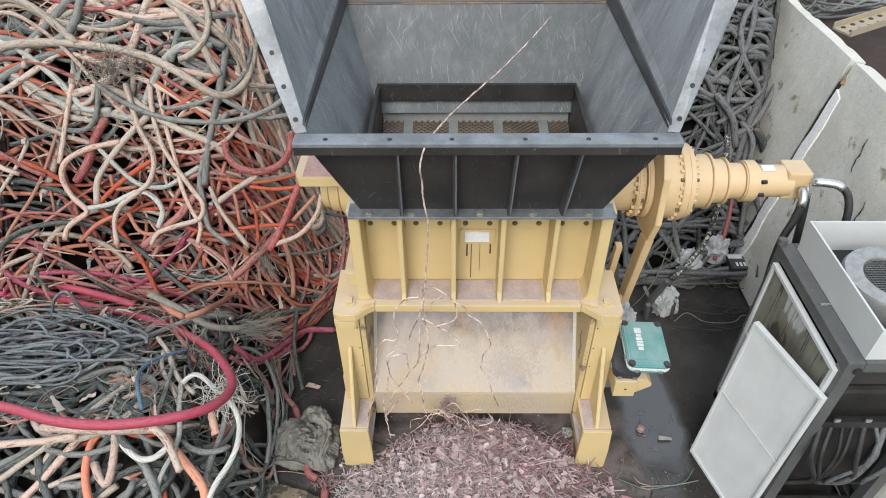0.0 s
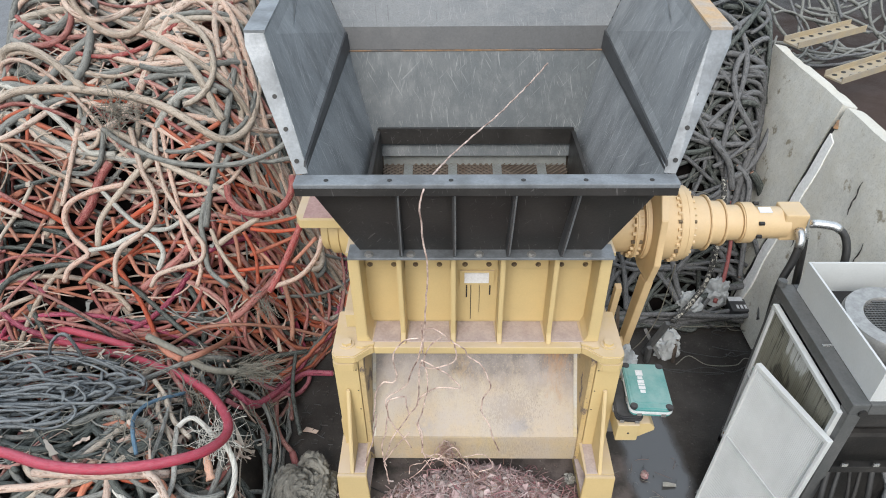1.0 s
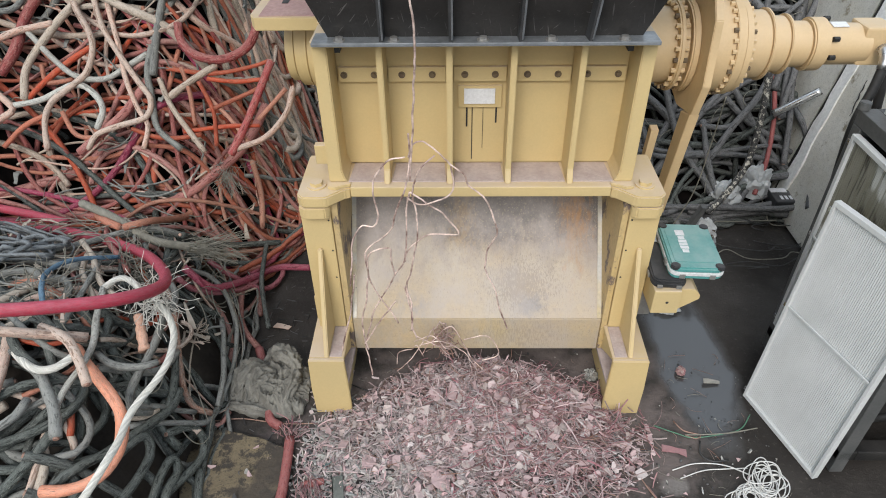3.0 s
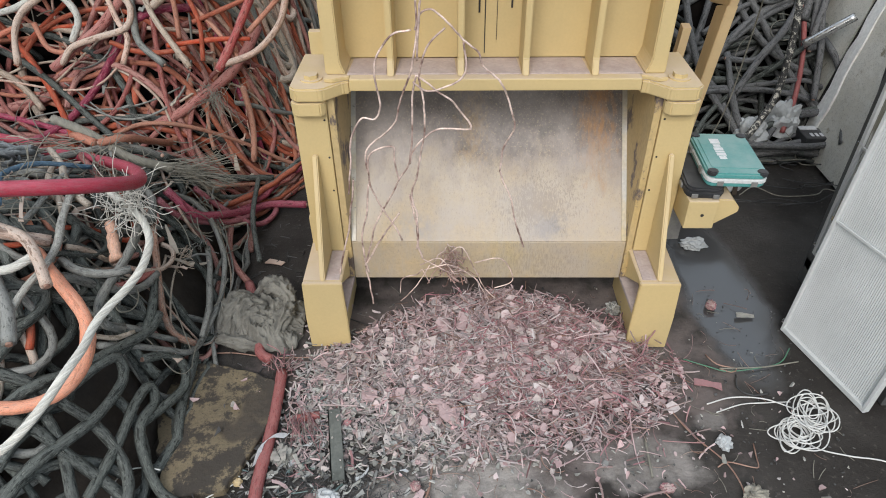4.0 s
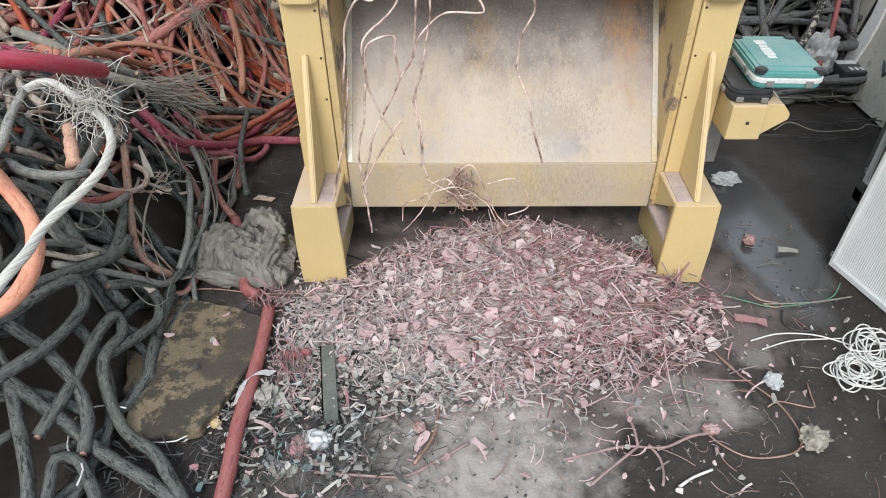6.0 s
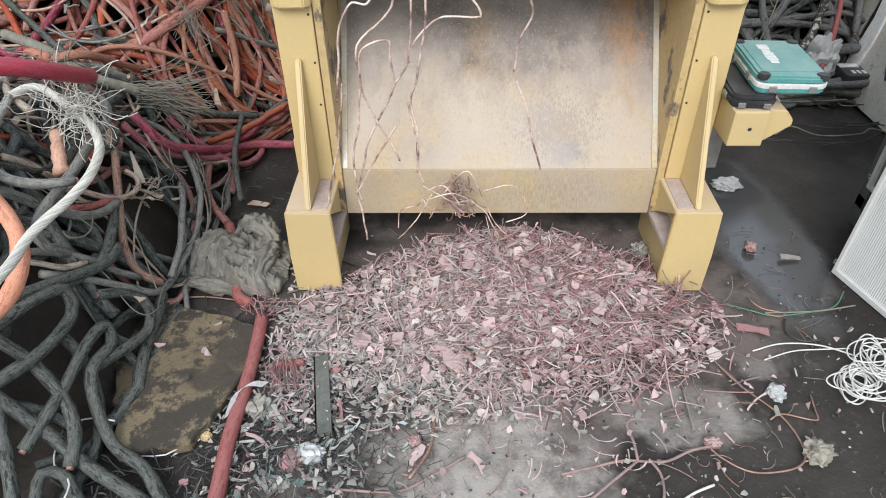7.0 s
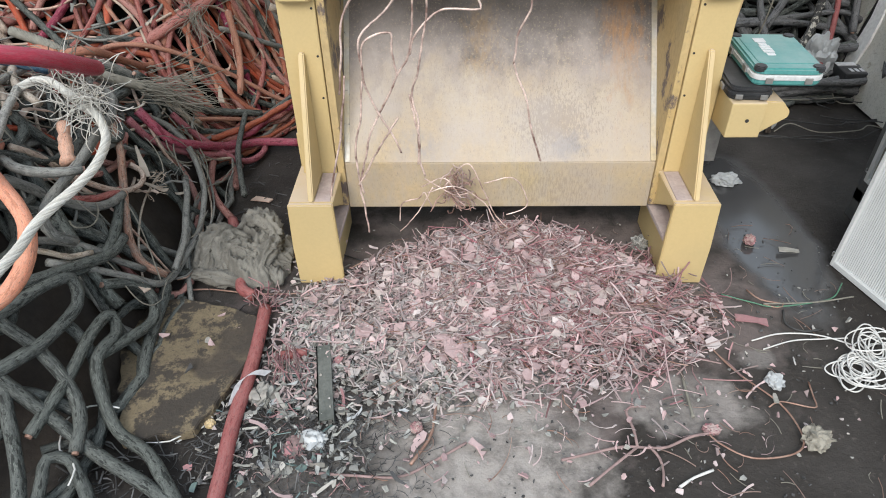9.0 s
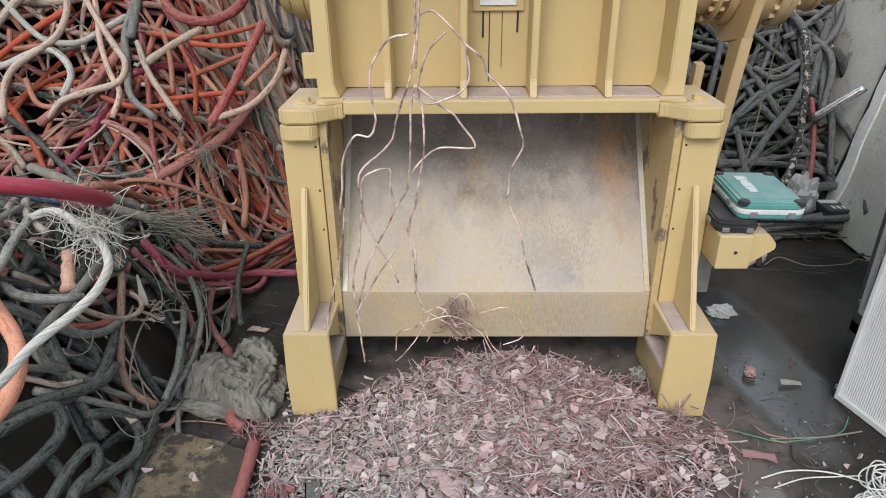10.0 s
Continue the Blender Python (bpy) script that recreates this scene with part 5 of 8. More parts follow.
RS = random.Random(11)
A, C, D = (-4.5, -1.0, 3.25, 5.6), (0.5, 2.85, 4.2, 7.0), (3.8, 10.5, 10.0, 14.0)
E, F = (-3.9, -1.3, 2.15, 3.7), (-3.4, -1.35, 1.0, 2.3)
# black cable in the next two layers stands for shade deep in the gaps
under_layer(heap_back, A, 140, (ORANGE, RED, ORANGE, BLACKC, RED), (0.012, 0.020), (3.0, 5.5), (-0.32, -0.12), RS, "lower layer of tangled orange, red and grey cable", 2.2)
under_layer(heap_front, E, 72, (BLACKC, GREYC, BLACKC, RED), (0.012, 0.02), (1.2, 2.5), (-0.20, -0.06), RS, "lower layer of tangled cable, mostly black for shaded gaps", 3.0)
under_layer(heap_front, F, 26, (BLACKC,), (0.018, 0.024), (1.0, 2.2), (-0.09, -0.04), RS, "lower layer of black cable before the heap", 3.0)
under_layer(heap_right, C, 150, (CHARC, BLACKC, BLACKC), (0.012, 0.024), (2.5, 4.5), (-0.20, -0.03), RS, "lower layer of tangled charcoal cable", 3.0)
under_layer(heap_far, D, 110, (GREYC, CHARC, GREYC), (0.018, 0.032), (2.0, 4.0), (-0.05, 0.15), RS, "far heap of grey scrap cable", 2.0)
heap_of_cables(heap_back, A, 155, back_palette, (0.013, 0.025), (2.2, 5.5), (-0.06, 0.10), RS, "in a tall heap of scrap", "cables of the tall heap", 2.6, 100)
heap_of_cables(heap_front, (-3.9, -1.72, 2.15, 3.7), 78, front_palette, (0.011, 0.022), (0.8, 2.2), (-0.03, 0.05), RS, "in a low heap of scrap", "cables of the low heap", 3.4, 60)
heap_of_cables(heap_front, F, 14, front_palette, (0.019, 0.025), (0.9, 1.8), (-0.04, 0.01), RS, "before the low heap of scrap", "black cables before the low heap", 2.8, 14)
under_layer(heap_front, (-3.5, -1.75, 1.25, 2.4), 36, (BLACKC, BLACKC, GREYC), (0.014, 0.022), (1.0, 2.2), (-0.15, -0.03), random.Random(15), "lower layer of dark cable beside the loops", 3.0)
heap_of_cables(heap_front, (-3.5, -1.80, 1.4, 2.45), 30, left_palette, (0.014, 0.023), (0.8, 1.9), (-0.03, 0.03), random.Random(16), "in a low heap of scrap", "cables of the low heap", 3.0, 34)
heap_of_cables(heap_back, (-4.1, -1.35, 4.2, 5.5), 60, crown_palette, (0.019, 0.030), (1.6, 3.6), (0.0, 0.11), random.Random(77), "on the tall heap", "cables of the tall heap", 3.4, 40)
under_layer(heap_back, A, 75, (TANC, GREYC, PEACH), (0.004, 0.008), (0.8, 2.2), (0.0, 0.07), RS, "thin stripped wires on the tall heap", 4.0)
under_layer(heap_front, E, 45, (TANC, GREYC, PEACH), (0.004, 0.008), (0.6, 1.6), (0.0, 0.06), RS, "thin stripped wires on the low heap", 5.0)
heap_of_cables(heap_right, C, 62, right_palette, (0.018, 0.031), (2.4, 4.6), (0.0, 0.09), RS, "in a heap by the wall", "cables by the wall", 1.7, 40)


# ---- cables that stand out on the heaps ----
def hero(material, r, pts, label=""):
    line = spline(pts, 0.03)
    r = r * 0.9 if material in (PEACH, TANC, GREYC) else r
    line[:, 2] = np.maximum(line[:, 2], r)
    name = "wire" if r < 0.014 else "scrap_cable"
    text = label or LABELS.get(material.name, material.name.replace("_", " ")) + " lying over the scrap heap"
    ob = tagged(tube(name, line, r, material, 12, 0.08, int(1000 * abs(line[0, 0]))), text, "cable")
    if r > 0.018:
        for a, b in ((line[0], line[1]), (line[-1], line[-2])):
            d = (a - b) / (np.linalg.norm(a - b) + 1e-9)
            bm = rod(Vector(a) - Vector(d) * 0.01, Vector(a) + Vector(d) * 0.008, r * 0.6, 8, r2=r * 0.5)
            part("bare_core", bm, COPPER_DULL, ob)
    return ob


def braid(r, pts, label, material=None):
    """A stripped cable of twisted strands."""
    line = spline(pts, 0.02)
    t = thing("braided_cable", tuple(line.mean(0)), label, "cable")
    s = np.concatenate([[0], np.cumsum(np.linalg.norm(np.diff(line, axis=0), axis=1))])
    tan = np.gradient(line, axis=0)
    tan /= np.linalg.norm(tan, axis=1)[:, None]
    u = np.cross(tan, (0.1, 0.2, 1.0))
    u /= np.linalg.norm(u, axis=1)[:, None]
    w = np.cross(tan, u)
    for k in range(11):
        a = 2 * math.pi * k / 11 + s * 26
        p = line + 0.68 * r * (np.cos(a)[:, None] * u + np.sin(a)[:, None] * w)
        tube("strand", p, r * 0.30, material or WHITEC, 6, parent=t)
    return t


def brush(name, at, toward, count, length, spread, r, label, curl=0.3, seed=1, material=None):
    """Frayed ends of many thin strands."""
    rs = np.random.RandomState(seed)
    pieces = []
    at, toward = np.array(at, float), np.array(toward, float)
    for i in range(count):
        d = toward + spread * rs.randn(3)
        d /= np.linalg.norm(d)
        p = at + 0.03 * rs.randn(3)
        pts = [p]
        for k in range(4):
            d = d + curl * rs.randn(3)
            d /= np.linalg.norm(d)
            p = p + d * length * rs.uniform(0.15, 0.35)
            pts.append(p)
        pieces.append(tube_data(spline(pts, length / 12), r, 4))
    return tagged(joined(name, pieces, material or FIBRE), label, "fibre", kind="stuff")


hero(PEACH, 0.024, [(-3.05, 4.66, 2.79), (-2.94, 4.63, 2.69), (-2.78, 4.61, 2.60), (-2.57, 4.58, 2.53), (-2.38, 4.53, 2.48), (-2.20, 4.43, 2.40), (-2.05, 4.34, 2.30), (-1.92, 4.30, 2.18), (-1.79, 4.32, 2.08), (-1.63, 4.41, 1.98), (-1.52, 4.56, 1.89)])
hero(PEACH, 0.03, [(-6.89, 9.74, 2.33), (-6.29, 10.04, 1.90), (-2.82, 4.76, 2.83), (-2.75, 4.73, 2.77), (-2.55, 4.70, 2.73), (-2.32, 4.65, 2.71), (-2.19, 4.61, 2.71), (-2.02, 4.57, 2.73), (-1.86, 4.63, 2.77), (-1.75, 4.74, 2.82), (-1.50, 5.35, 2.91), (-2.24, 11.65, 2.28)])
hero(PEACH, 0.03, [(-7.05, 9.54, 1.92), (-3.16, 4.83, 2.99), (-2.76, 4.75, 2.83), (-2.55, 4.70, 2.75), (-2.36, 4.62, 2.68), (-2.17, 4.54, 2.64), (-1.96, 4.48, 2.60), (-1.79, 4.53, 2.55), (-1.65, 4.62, 2.52)])
hero(PEACH, 0.024, [(-5.89, 10.39, 2.50), (-2.84, 5.53, 2.99), (-2.28, 4.72, 2.84), (-2.17, 4.62, 2.75), (-2.07, 4.51, 2.64), (-1.99, 4.42, 2.48)])
hero(GREYC, 0.03, [(-3.21, 4.45, 2.53), (-3.18, 4.41, 2.44), (-3.07, 4.42, 2.37), (-2.94, 4.44, 2.34), (-2.82, 4.50, 2.40), (-2.69, 4.56, 2.47), (-2.57, 4.58, 2.53)])
hero(TANC, 0.032, [(-2.50, 4.55, 2.47), (-2.72, 4.47, 2.30), (-2.86, 4.38, 2.17), (-2.94, 4.28, 2.00), (-3.00, 4.19, 1.82), (-3.09, 4.08, 1.63), (-3.16, 3.99, 1.47), (-3.24, 3.91, 1.34)])
hero(PEACH, 0.02, [(-2.31, 4.42, 2.31), (-2.26, 4.35, 2.18), (-2.20, 4.28, 2.07)])
hero(GREYC, 0.024, [(-2.09, 4.32, 2.22), (-1.91, 4.28, 2.12), (-1.72, 4.33, 2.00), (-1.52, 4.54, 1.86)])
hero(GREYC, 0.026, [(-1.91, 4.34, 2.26), (-1.92, 4.37, 2.33), (-1.85, 4.43, 2.38), (-1.72, 4.48, 2.31), (-1.65, 4.48, 2.19), (-1.64, 4.44, 2.06)])
hero(GREYC, 0.024, [(-3.05, 4.51, 2.52), (-3.23, 4.41, 2.46), (-3.26, 4.36, 2.39), (-3.23, 4.35, 2.33), (-3.14, 4.36, 2.30)])
hero(TANC, 0.026, [(-2.77, 3.94, 1.06), (-2.81, 3.87, 0.94), (-2.78, 3.80, 0.76), (-2.67, 3.74, 0.61), (-2.45, 3.69, 0.54)])
hero(RED, 0.03, [(-3.17, 3.66, 0.71), (-2.93, 3.75, 0.74), (-2.67, 3.83, 0.80), (-2.43, 3.89, 0.96), (-2.23, 3.92, 1.17), (-2.17, 3.96, 1.31)])
hero(RED, 0.032, [(-1.45, 4.31, 1.05), (-1.52, 4.15, 0.93), (-1.61, 3.99, 0.84), (-1.74, 3.81, 0.78), (-1.88, 3.68, 0.72), (-2.14, 3.64, 0.63), (-2.47, 3.68, 0.53), (-2.87, 3.69, 0.59)])
hero(ORANGE, 0.022, [(-1.78, 3.84, 0.90), (-1.81, 3.75, 0.72), (-1.89, 3.62, 0.59), (-1.93, 3.21, 0.83), (-2.04, 3.12, 0.85)])
hero(ORANGE, 0.022, [(-2.58, 3.82, 0.77), (-2.56, 3.72, 0.56), (-2.23, 3.24, 0.83), (-2.06, 3.12, 0.85)])
hero(ORANGE, 0.022, [(-2.19, 3.84, 1.00), (-2.09, 3.74, 0.85), (-2.16, 3.70, 0.71), (-2.32, 3.72, 0.64), (-2.43, 3.78, 0.72), (-2.48, 3.84, 0.82)])
hero(ORANGE, 0.02, [(-1.54, 4.05, 0.75), (-1.50, 3.97, 0.52), (-1.50, 3.85, 0.32)])
hero(MAGENTA, 0.024, [(-1.16, 3.70, 0.07), (-1.39, 3.69, 0.08), (-1.49, 3.53, 0.14), (-1.56, 3.25, 0.30), (-1.63, 3.09, 0.42), (-1.74, 3.07, 0.59)])
hero(BLACKC, 0.016, [(-1.47, 3.78, 0.23), (-1.45, 3.48, 0.15), (-1.38, 3.24, 0.11), (-1.31, 3.05, 0.11)])
hero(BLACKC, 0.02, [(-1.79, 3.25, 0.70), (-1.70, 3.62, 0.34), (-1.39, 3.83, 0.20)])
hero(BLUEC, 0.012, [(-1.90, 2.77, 0.91), (-2.01, 2.60, 1.03), (-2.05, 2.46, 1.08), (-1.99, 2.30, 1.13), (-1.92, 2.16, 1.11)])
hero(PEACH, 0.025, [(-2.44, 2.04, 1.11), (-2.06, 2.03, 1.10), (-1.78, 2.15, 0.94)])
hero(PEACH, 0.024, [(-3.27, 1.83, 0.93), (-2.94, 1.94, 1.03), (-2.60, 1.97, 1.06), (-2.42, 1.98, 1.07), (-2.24, 2.01, 1.08)])
hero(ORANGEPEACH, 0.026, [(-2.004, 2.298, 1.020), (-1.934, 2.259, 0.980), (-1.826, 2.114, 0.920), (-1.707, 2.001, 0.860), (-1.594, 1.899, 0.810), (-1.551, 1.834, 0.760), (-1.555, 1.747, 0.680), (-1.617, 1.656, 0.620), (-1.733, 1.604, 0.600), (-1.845, 1.596, 0.600)])
hero(BLACKC, 0.023, [(-1.92, 1.60, 0.58), (-1.77, 1.61, 0.47), (-1.66, 1.58, 0.33), (-1.56, 1.56, 0.19), (-1.42, 1.50, 0.07), (-1.24, 1.41, 0.05), (-1.03, 1.29, 0.05), (-0.80, 1.23, 0.05)])
hero(BLACKC, 0.023, [(-1.59, 1.48, 0.20), (-1.55, 1.70, 0.24), (-1.54, 1.89, 0.27), (-1.52, 1.99, 0.26), (-1.50, 1.95, 0.20), (-1.51, 1.81, 0.21), (-1.47, 1.70, 0.13), (-1.39, 1.60, 0.06), (-1.26, 1.52, 0.05), (-1.15, 1.40, 0.05), (-0.99, 1.22, 0.05), (-0.79, 1.09, 0.05)])
hero(BLACKC, 0.022, [(-1.56, 2.07, 0.34), (-1.51, 2.17, 0.26), (-1.46, 2.19, 0.17), (-1.44, 2.11, 0.12), (-1.46, 1.99, 0.15), (-1.51, 1.84, 0.20)])
hero(BLACKC, 0.024, [(-1.84, 1.46, 0.42), (-1.76, 1.62, 0.50), (-1.69, 1.77, 0.50), (-1.64, 1.89, 0.49), (-1.60, 1.98, 0.45), (-1.58, 1.93, 0.37), (-1.61, 1.76, 0.36), (-1.66, 1.63, 0.38), (-1.75, 1.49, 0.38), (-1.82, 1.34, 0.32)])
hero(BLACKC, 0.022, [(-1.89, 1.54, 0.54), (-1.78, 1.68, 0.59), (-1.69, 1.81, 0.55), (-1.62, 1.99, 0.48), (-1.56, 2.18, 0.40), (-1.56, 2.31, 0.39)])
hero(BLACKC, 0.021, [(-1.39, 1.01, 0.04), (-1.49, 1.19, 0.07), (-1.53, 1.37, 0.11), (-1.54, 1.44, 0.13), (-1.49, 1.46, 0.10), (-1.43, 1.40, 0.06), (-1.28, 1.22, 0.03), (-1.07, 1.07, 0.04)])
hero(BLACKC, 0.022, [(-1.93, 1.70, 0.70), (-1.79, 1.72, 0.60), (-1.68, 1.72, 0.45), (-1.62, 1.72, 0.34), (-1.54, 1.67, 0.22), (-1.49, 1.59, 0.15), (-1.47, 1.48, 0.11)])
hero(BLACKC, 0.022, [(-1.79, 1.70, 0.58), (-1.70, 1.62, 0.39), (-1.64, 1.49, 0.25), (-1.61, 1.42, 0.19), (-1.58, 1.35, 0.14), (-1.50, 1.18, 0.09), (-1.36, 1.01, 0.05)])

hero(GREYC, 0.018, [(-1.575, 2.482, 0.930), (-1.560, 2.546, 0.930), (-1.518, 2.510, 0.900), (-1.510, 2.462, 0.870), (-1.530, 2.429, 0.840)])
hero(RUSTC, 0.017, [(-1.742, 2.830, 0.638), (-1.690, 2.732, 0.579), (-1.651, 2.619, 0.518), (-1.614, 2.502, 0.451), (-1.583, 2.410, 0.400), (-1.558, 2.339, 0.337), (-1.514, 2.306, 0.248), (-1.450, 2.332, 0.172)])
hero(GREYC, 0.017, [(-1.735, 3.088, 0.563), (-1.651, 3.155, 0.457), (-1.580, 3.151, 0.340), (-1.522, 3.071, 0.237), (-1.472, 2.943, 0.184), (-1.447, 2.742, 0.122), (-1.441, 2.562, 0.126), (-1.450, 2.386, 0.125), (-1.464, 2.271, 0.171), (-1.508, 2.190, 0.272), (-1.588, 2.092, 0.401), (-1.655, 1.980, 0.524)])
hero(GREYC, 0.018, [(-1.554, 2.963, 0.278), (-1.518, 2.860, 0.240), (-1.491, 2.737, 0.209), (-1.456, 2.585, 0.175), (-1.442, 2.397, 0.148)])
hero(BLACKC, 0.016, [(-1.735, 2.869, 0.617), (-1.678, 2.895, 0.501), (-1.604, 2.928, 0.384), (-1.562, 2.957, 0.301)])
hero(GREYC, 0.012, [(-1.699, 2.767, 0.559), (-1.685, 2.930, 0.435), (-1.628, 3.210, 0.290), (-1.605, 3.602, 0.184)])
hero(GREYC, 0.021, [(-1.756, 2.095, 0.804), (-1.717, 2.147, 0.730), (-1.701, 2.198, 0.659), (-1.643, 2.286, 0.557), (-1.620, 2.391, 0.499), (-1.616, 2.504, 0.473)])
hero(GREYC, 0.021, [(-1.562, 2.414, 0.820), (-1.552, 2.261, 0.800), (-1.564, 2.142, 0.780), (-1.588, 2.048, 0.750), (-1.588, 1.975, 0.720), (-1.570, 1.961, 0.660), (-1.537, 2.006, 0.600)])
hero(PEACH, 0.014, [(-1.692, 2.338, 0.668), (-1.664, 2.405, 0.586), (-1.635, 2.485, 0.506), (-1.608, 2.581, 0.450), (-1.600, 2.669, 0.443), (-1.619, 2.706, 0.470), (-1.652, 2.692, 0.508)])
hero(BLACKC, 0.011, [(-1.765, 2.898, 0.678), (-1.779, 3.412, 0.433), (-1.773, 3.906, 0.227), (-1.556, 4.337, 0.089)])
hero(BLACKC, 0.021, [(-1.709, 1.804, 0.541), (-1.660, 1.922, 0.485), (-1.606, 2.057, 0.426), (-1.576, 2.215, 0.406), (-1.592, 2.363, 0.435), (-1.622, 2.480, 0.466)])
hero(GREYC, 0.016, [(-1.697, 1.983, 0.618), (-1.653, 2.075, 0.546), (-1.598, 2.152, 0.451), (-1.568, 2.209, 0.354), (-1.506, 2.282, 0.243)])
hero(TANC, 0.013, [(-1.684, 1.961, 0.598), (-1.657, 2.005, 0.550), (-1.625, 2.057, 0.488), (-1.593, 2.137, 0.447)])
hero(RED, 0.02, [(-1.547, 3.381, 0.191), (-1.524, 3.235, 0.171), (-1.499, 3.112, 0.142), (-1.451, 3.017, 0.099), (-1.356, 2.939, 0.029)])
hero(RED, 0.016, [(-1.670, 2.249, 0.611), (-1.645, 2.375, 0.538), (-1.632, 2.518, 0.484)])
hero(TANC, 0.014, [(-1.773, 2.210, 0.865), (-1.740, 2.277, 0.791), (-1.702, 2.320, 0.704)])
hero(BLACKC, 0.018, [(-1.819, 2.341, 0.928), (-1.783, 2.364, 0.848), (-1.747, 2.398, 0.769), (-1.724, 2.444, 0.718)])
hero(MAGENTA, 0.018, [(-1.750, 2.978, 0.589), (-1.701, 3.025, 0.459), (-1.624, 3.142, 0.329), (-1.532, 3.319, 0.202), (-1.479, 3.512, 0.116), (-1.487, 3.693, 0.070), (-1.554, 3.865, 0.054)])
hero(MAGENTA, 0.018, [(-1.690, 3.304, 0.454), (-1.628, 3.338, 0.337), (-1.547, 3.381, 0.220), (-1.459, 3.430, 0.108), (-1.397, 3.523, 0.052), (-1.361, 3.672, 0.043), (-1.420, 3.828, 0.054)])
hero(WHITE_WIRE, 0.003, [(-1.405, 1.673, 0.100), (-1.481, 1.685, 0.100), (-1.545, 1.667, 0.100), (-1.572, 1.619, 0.100), (-1.558, 1.550, 0.100), (-1.535, 1.496, 0.100), (-1.487, 1.464, 0.100), (-1.449, 1.423, 0.100), (-1.442, 1.363, 0.100)])
hero(WHITE_WIRE, 0.0025, [(-1.298, 1.577, 0.030), (-1.210, 1.583, 0.030), (-1.148, 1.637, 0.030), (-1.112, 1.685, 0.030)], "thin white wire at the edge of the muddy board")
braid(0.017, [(-1.553, 2.380, 0.930), (-1.499, 2.342, 0.920), (-1.457, 2.284, 0.890), (-1.426, 2.210, 0.875), (-1.416, 2.094, 0.855), (-1.440, 1.988, 0.835), (-1.481, 1.906, 0.815), (-1.506, 1.823, 0.800), (-1.508, 1.718, 0.785), (-1.528, 1.610, 0.770), (-1.585, 1.50, 0.71), (-1.68, 1.42, 0.63), (-1.80, 1.38, 0.56)], "white stripped cable of twisted strands over the low heap", WHITE_BRAID)
braid(0.016, [(-1.820, 2.440, 0.980), (-1.780, 2.491, 0.990), (-1.742, 2.513, 0.980), (-1.681, 2.482, 0.960), (-1.596, 2.408, 0.950)], "pale stripped cable of twisted strands on the low heap", WHITE_BRAID)
brush("frayed_strands", (-1.575, 2.40, 0.94), (0.1, -0.4, 0.1), 80, 0.20, 0.75, 0.0018, "curled white strands at the end of a stripped cable", 0.6, 31, WHITE_BRAID)
brush("frayed_strands", (-1.602, 2.71, 0.40), (0.5, -0.1, -0.1), 16, 0.07, 0.2, 0.0022, "fanned strands at the end of a peach cable", 0.35, 32, TANC)
brush("frayed_strands", (-1.56, 2.95, 0.30), (0.2, -0.3, 0.4), 14, 0.04, 0.4, 0.003, "split end of a grey cable", 0.3, 33, GREYC)
hero(PEACH, 0.025, [(-2.093, 2.129, 1.020), (-2.064, 2.029, 0.990), (-2.049, 1.928, 0.950), (-2.044, 1.839, 0.920), (-2.062, 1.813, 0.910), (-2.106, 1.854, 0.920), (-2.156, 1.925, 0.940)])
hero(ORANGEPEACH, 0.022, [(-2.144, 2.113, 1.000), (-2.206, 2.043, 0.970), (-2.205, 1.934, 0.940), (-2.183, 1.837, 0.900), (-2.129, 1.729, 0.860), (-2.097, 1.652, 0.800)])
hero(PEACH, 0.023, [(-1.954, 2.137, 1.020), (-1.818, 2.075, 1.010), (-1.735, 1.988, 0.980), (-1.660, 1.880, 0.940)])
hero(GREYC, 0.026, [(-2.112, 2.118, 0.940), (-2.019, 2.024, 0.930), (-1.914, 1.959, 0.920), (-1.843, 1.878, 0.910), (-1.780, 1.791, 0.880), (-1.735, 1.686, 0.840)])
hero(WHITEC, 0.015, [(-1.821, 2.444, 0.980), (-1.783, 2.266, 0.960), (-1.740, 2.120, 0.940), (-1.744, 2.005, 0.920), (-1.772, 1.916, 0.900), (-1.790, 1.813, 0.870)])
hero(TANC, 0.017, [(-2.097, 2.815, 0.980), (-1.990, 2.699, 0.970), (-1.920, 2.579, 0.970), (-1.839, 2.475, 0.960), (-1.736, 2.400, 0.940)])
hero(TANC, 0.016, [(-2.025, 2.713, 0.970), (-1.987, 2.571, 0.970), (-1.888, 2.442, 0.960), (-1.810, 2.321, 0.940)])
hero(GREYC, 0.02, [(-1.747, 2.114, 0.870), (-1.652, 2.059, 0.860), (-1.543, 2.054, 0.850), (-1.467, 2.095, 0.840)])
hero(GREYC, 0.021, [(-2.101, 2.439, 1.030), (-2.005, 2.451, 1.030), (-1.948, 2.388, 1.020), (-1.963, 2.315, 1.000), (-2.054, 2.264, 0.980), (-2.209, 2.257, 0.970)])
hero(TANC, 0.018, [(-2.439, 2.103, 0.980), (-2.330, 2.114, 0.980), (-2.246, 2.129, 0.980)])
hero(GREYC, 0.023, [(-2.336, 1.832, 0.860), (-2.201, 1.841, 0.870), (-2.137, 1.903, 0.870), (-2.035, 1.952, 0.870)])
hero(GREYC, 0.021, [(-2.006, 1.727, 0.840), (-1.950, 1.786, 0.850), (-1.936, 1.864, 0.860)])
braid(0.018, [(-2.070, 2.069, 0.990), (-1.998, 2.000, 0.975), (-1.901, 1.940, 0.965), (-1.819, 1.947, 0.965), (-1.753, 2.011, 0.980)], "white stripped cable of twisted strands curving on the low heap", WHITE_BRAID)
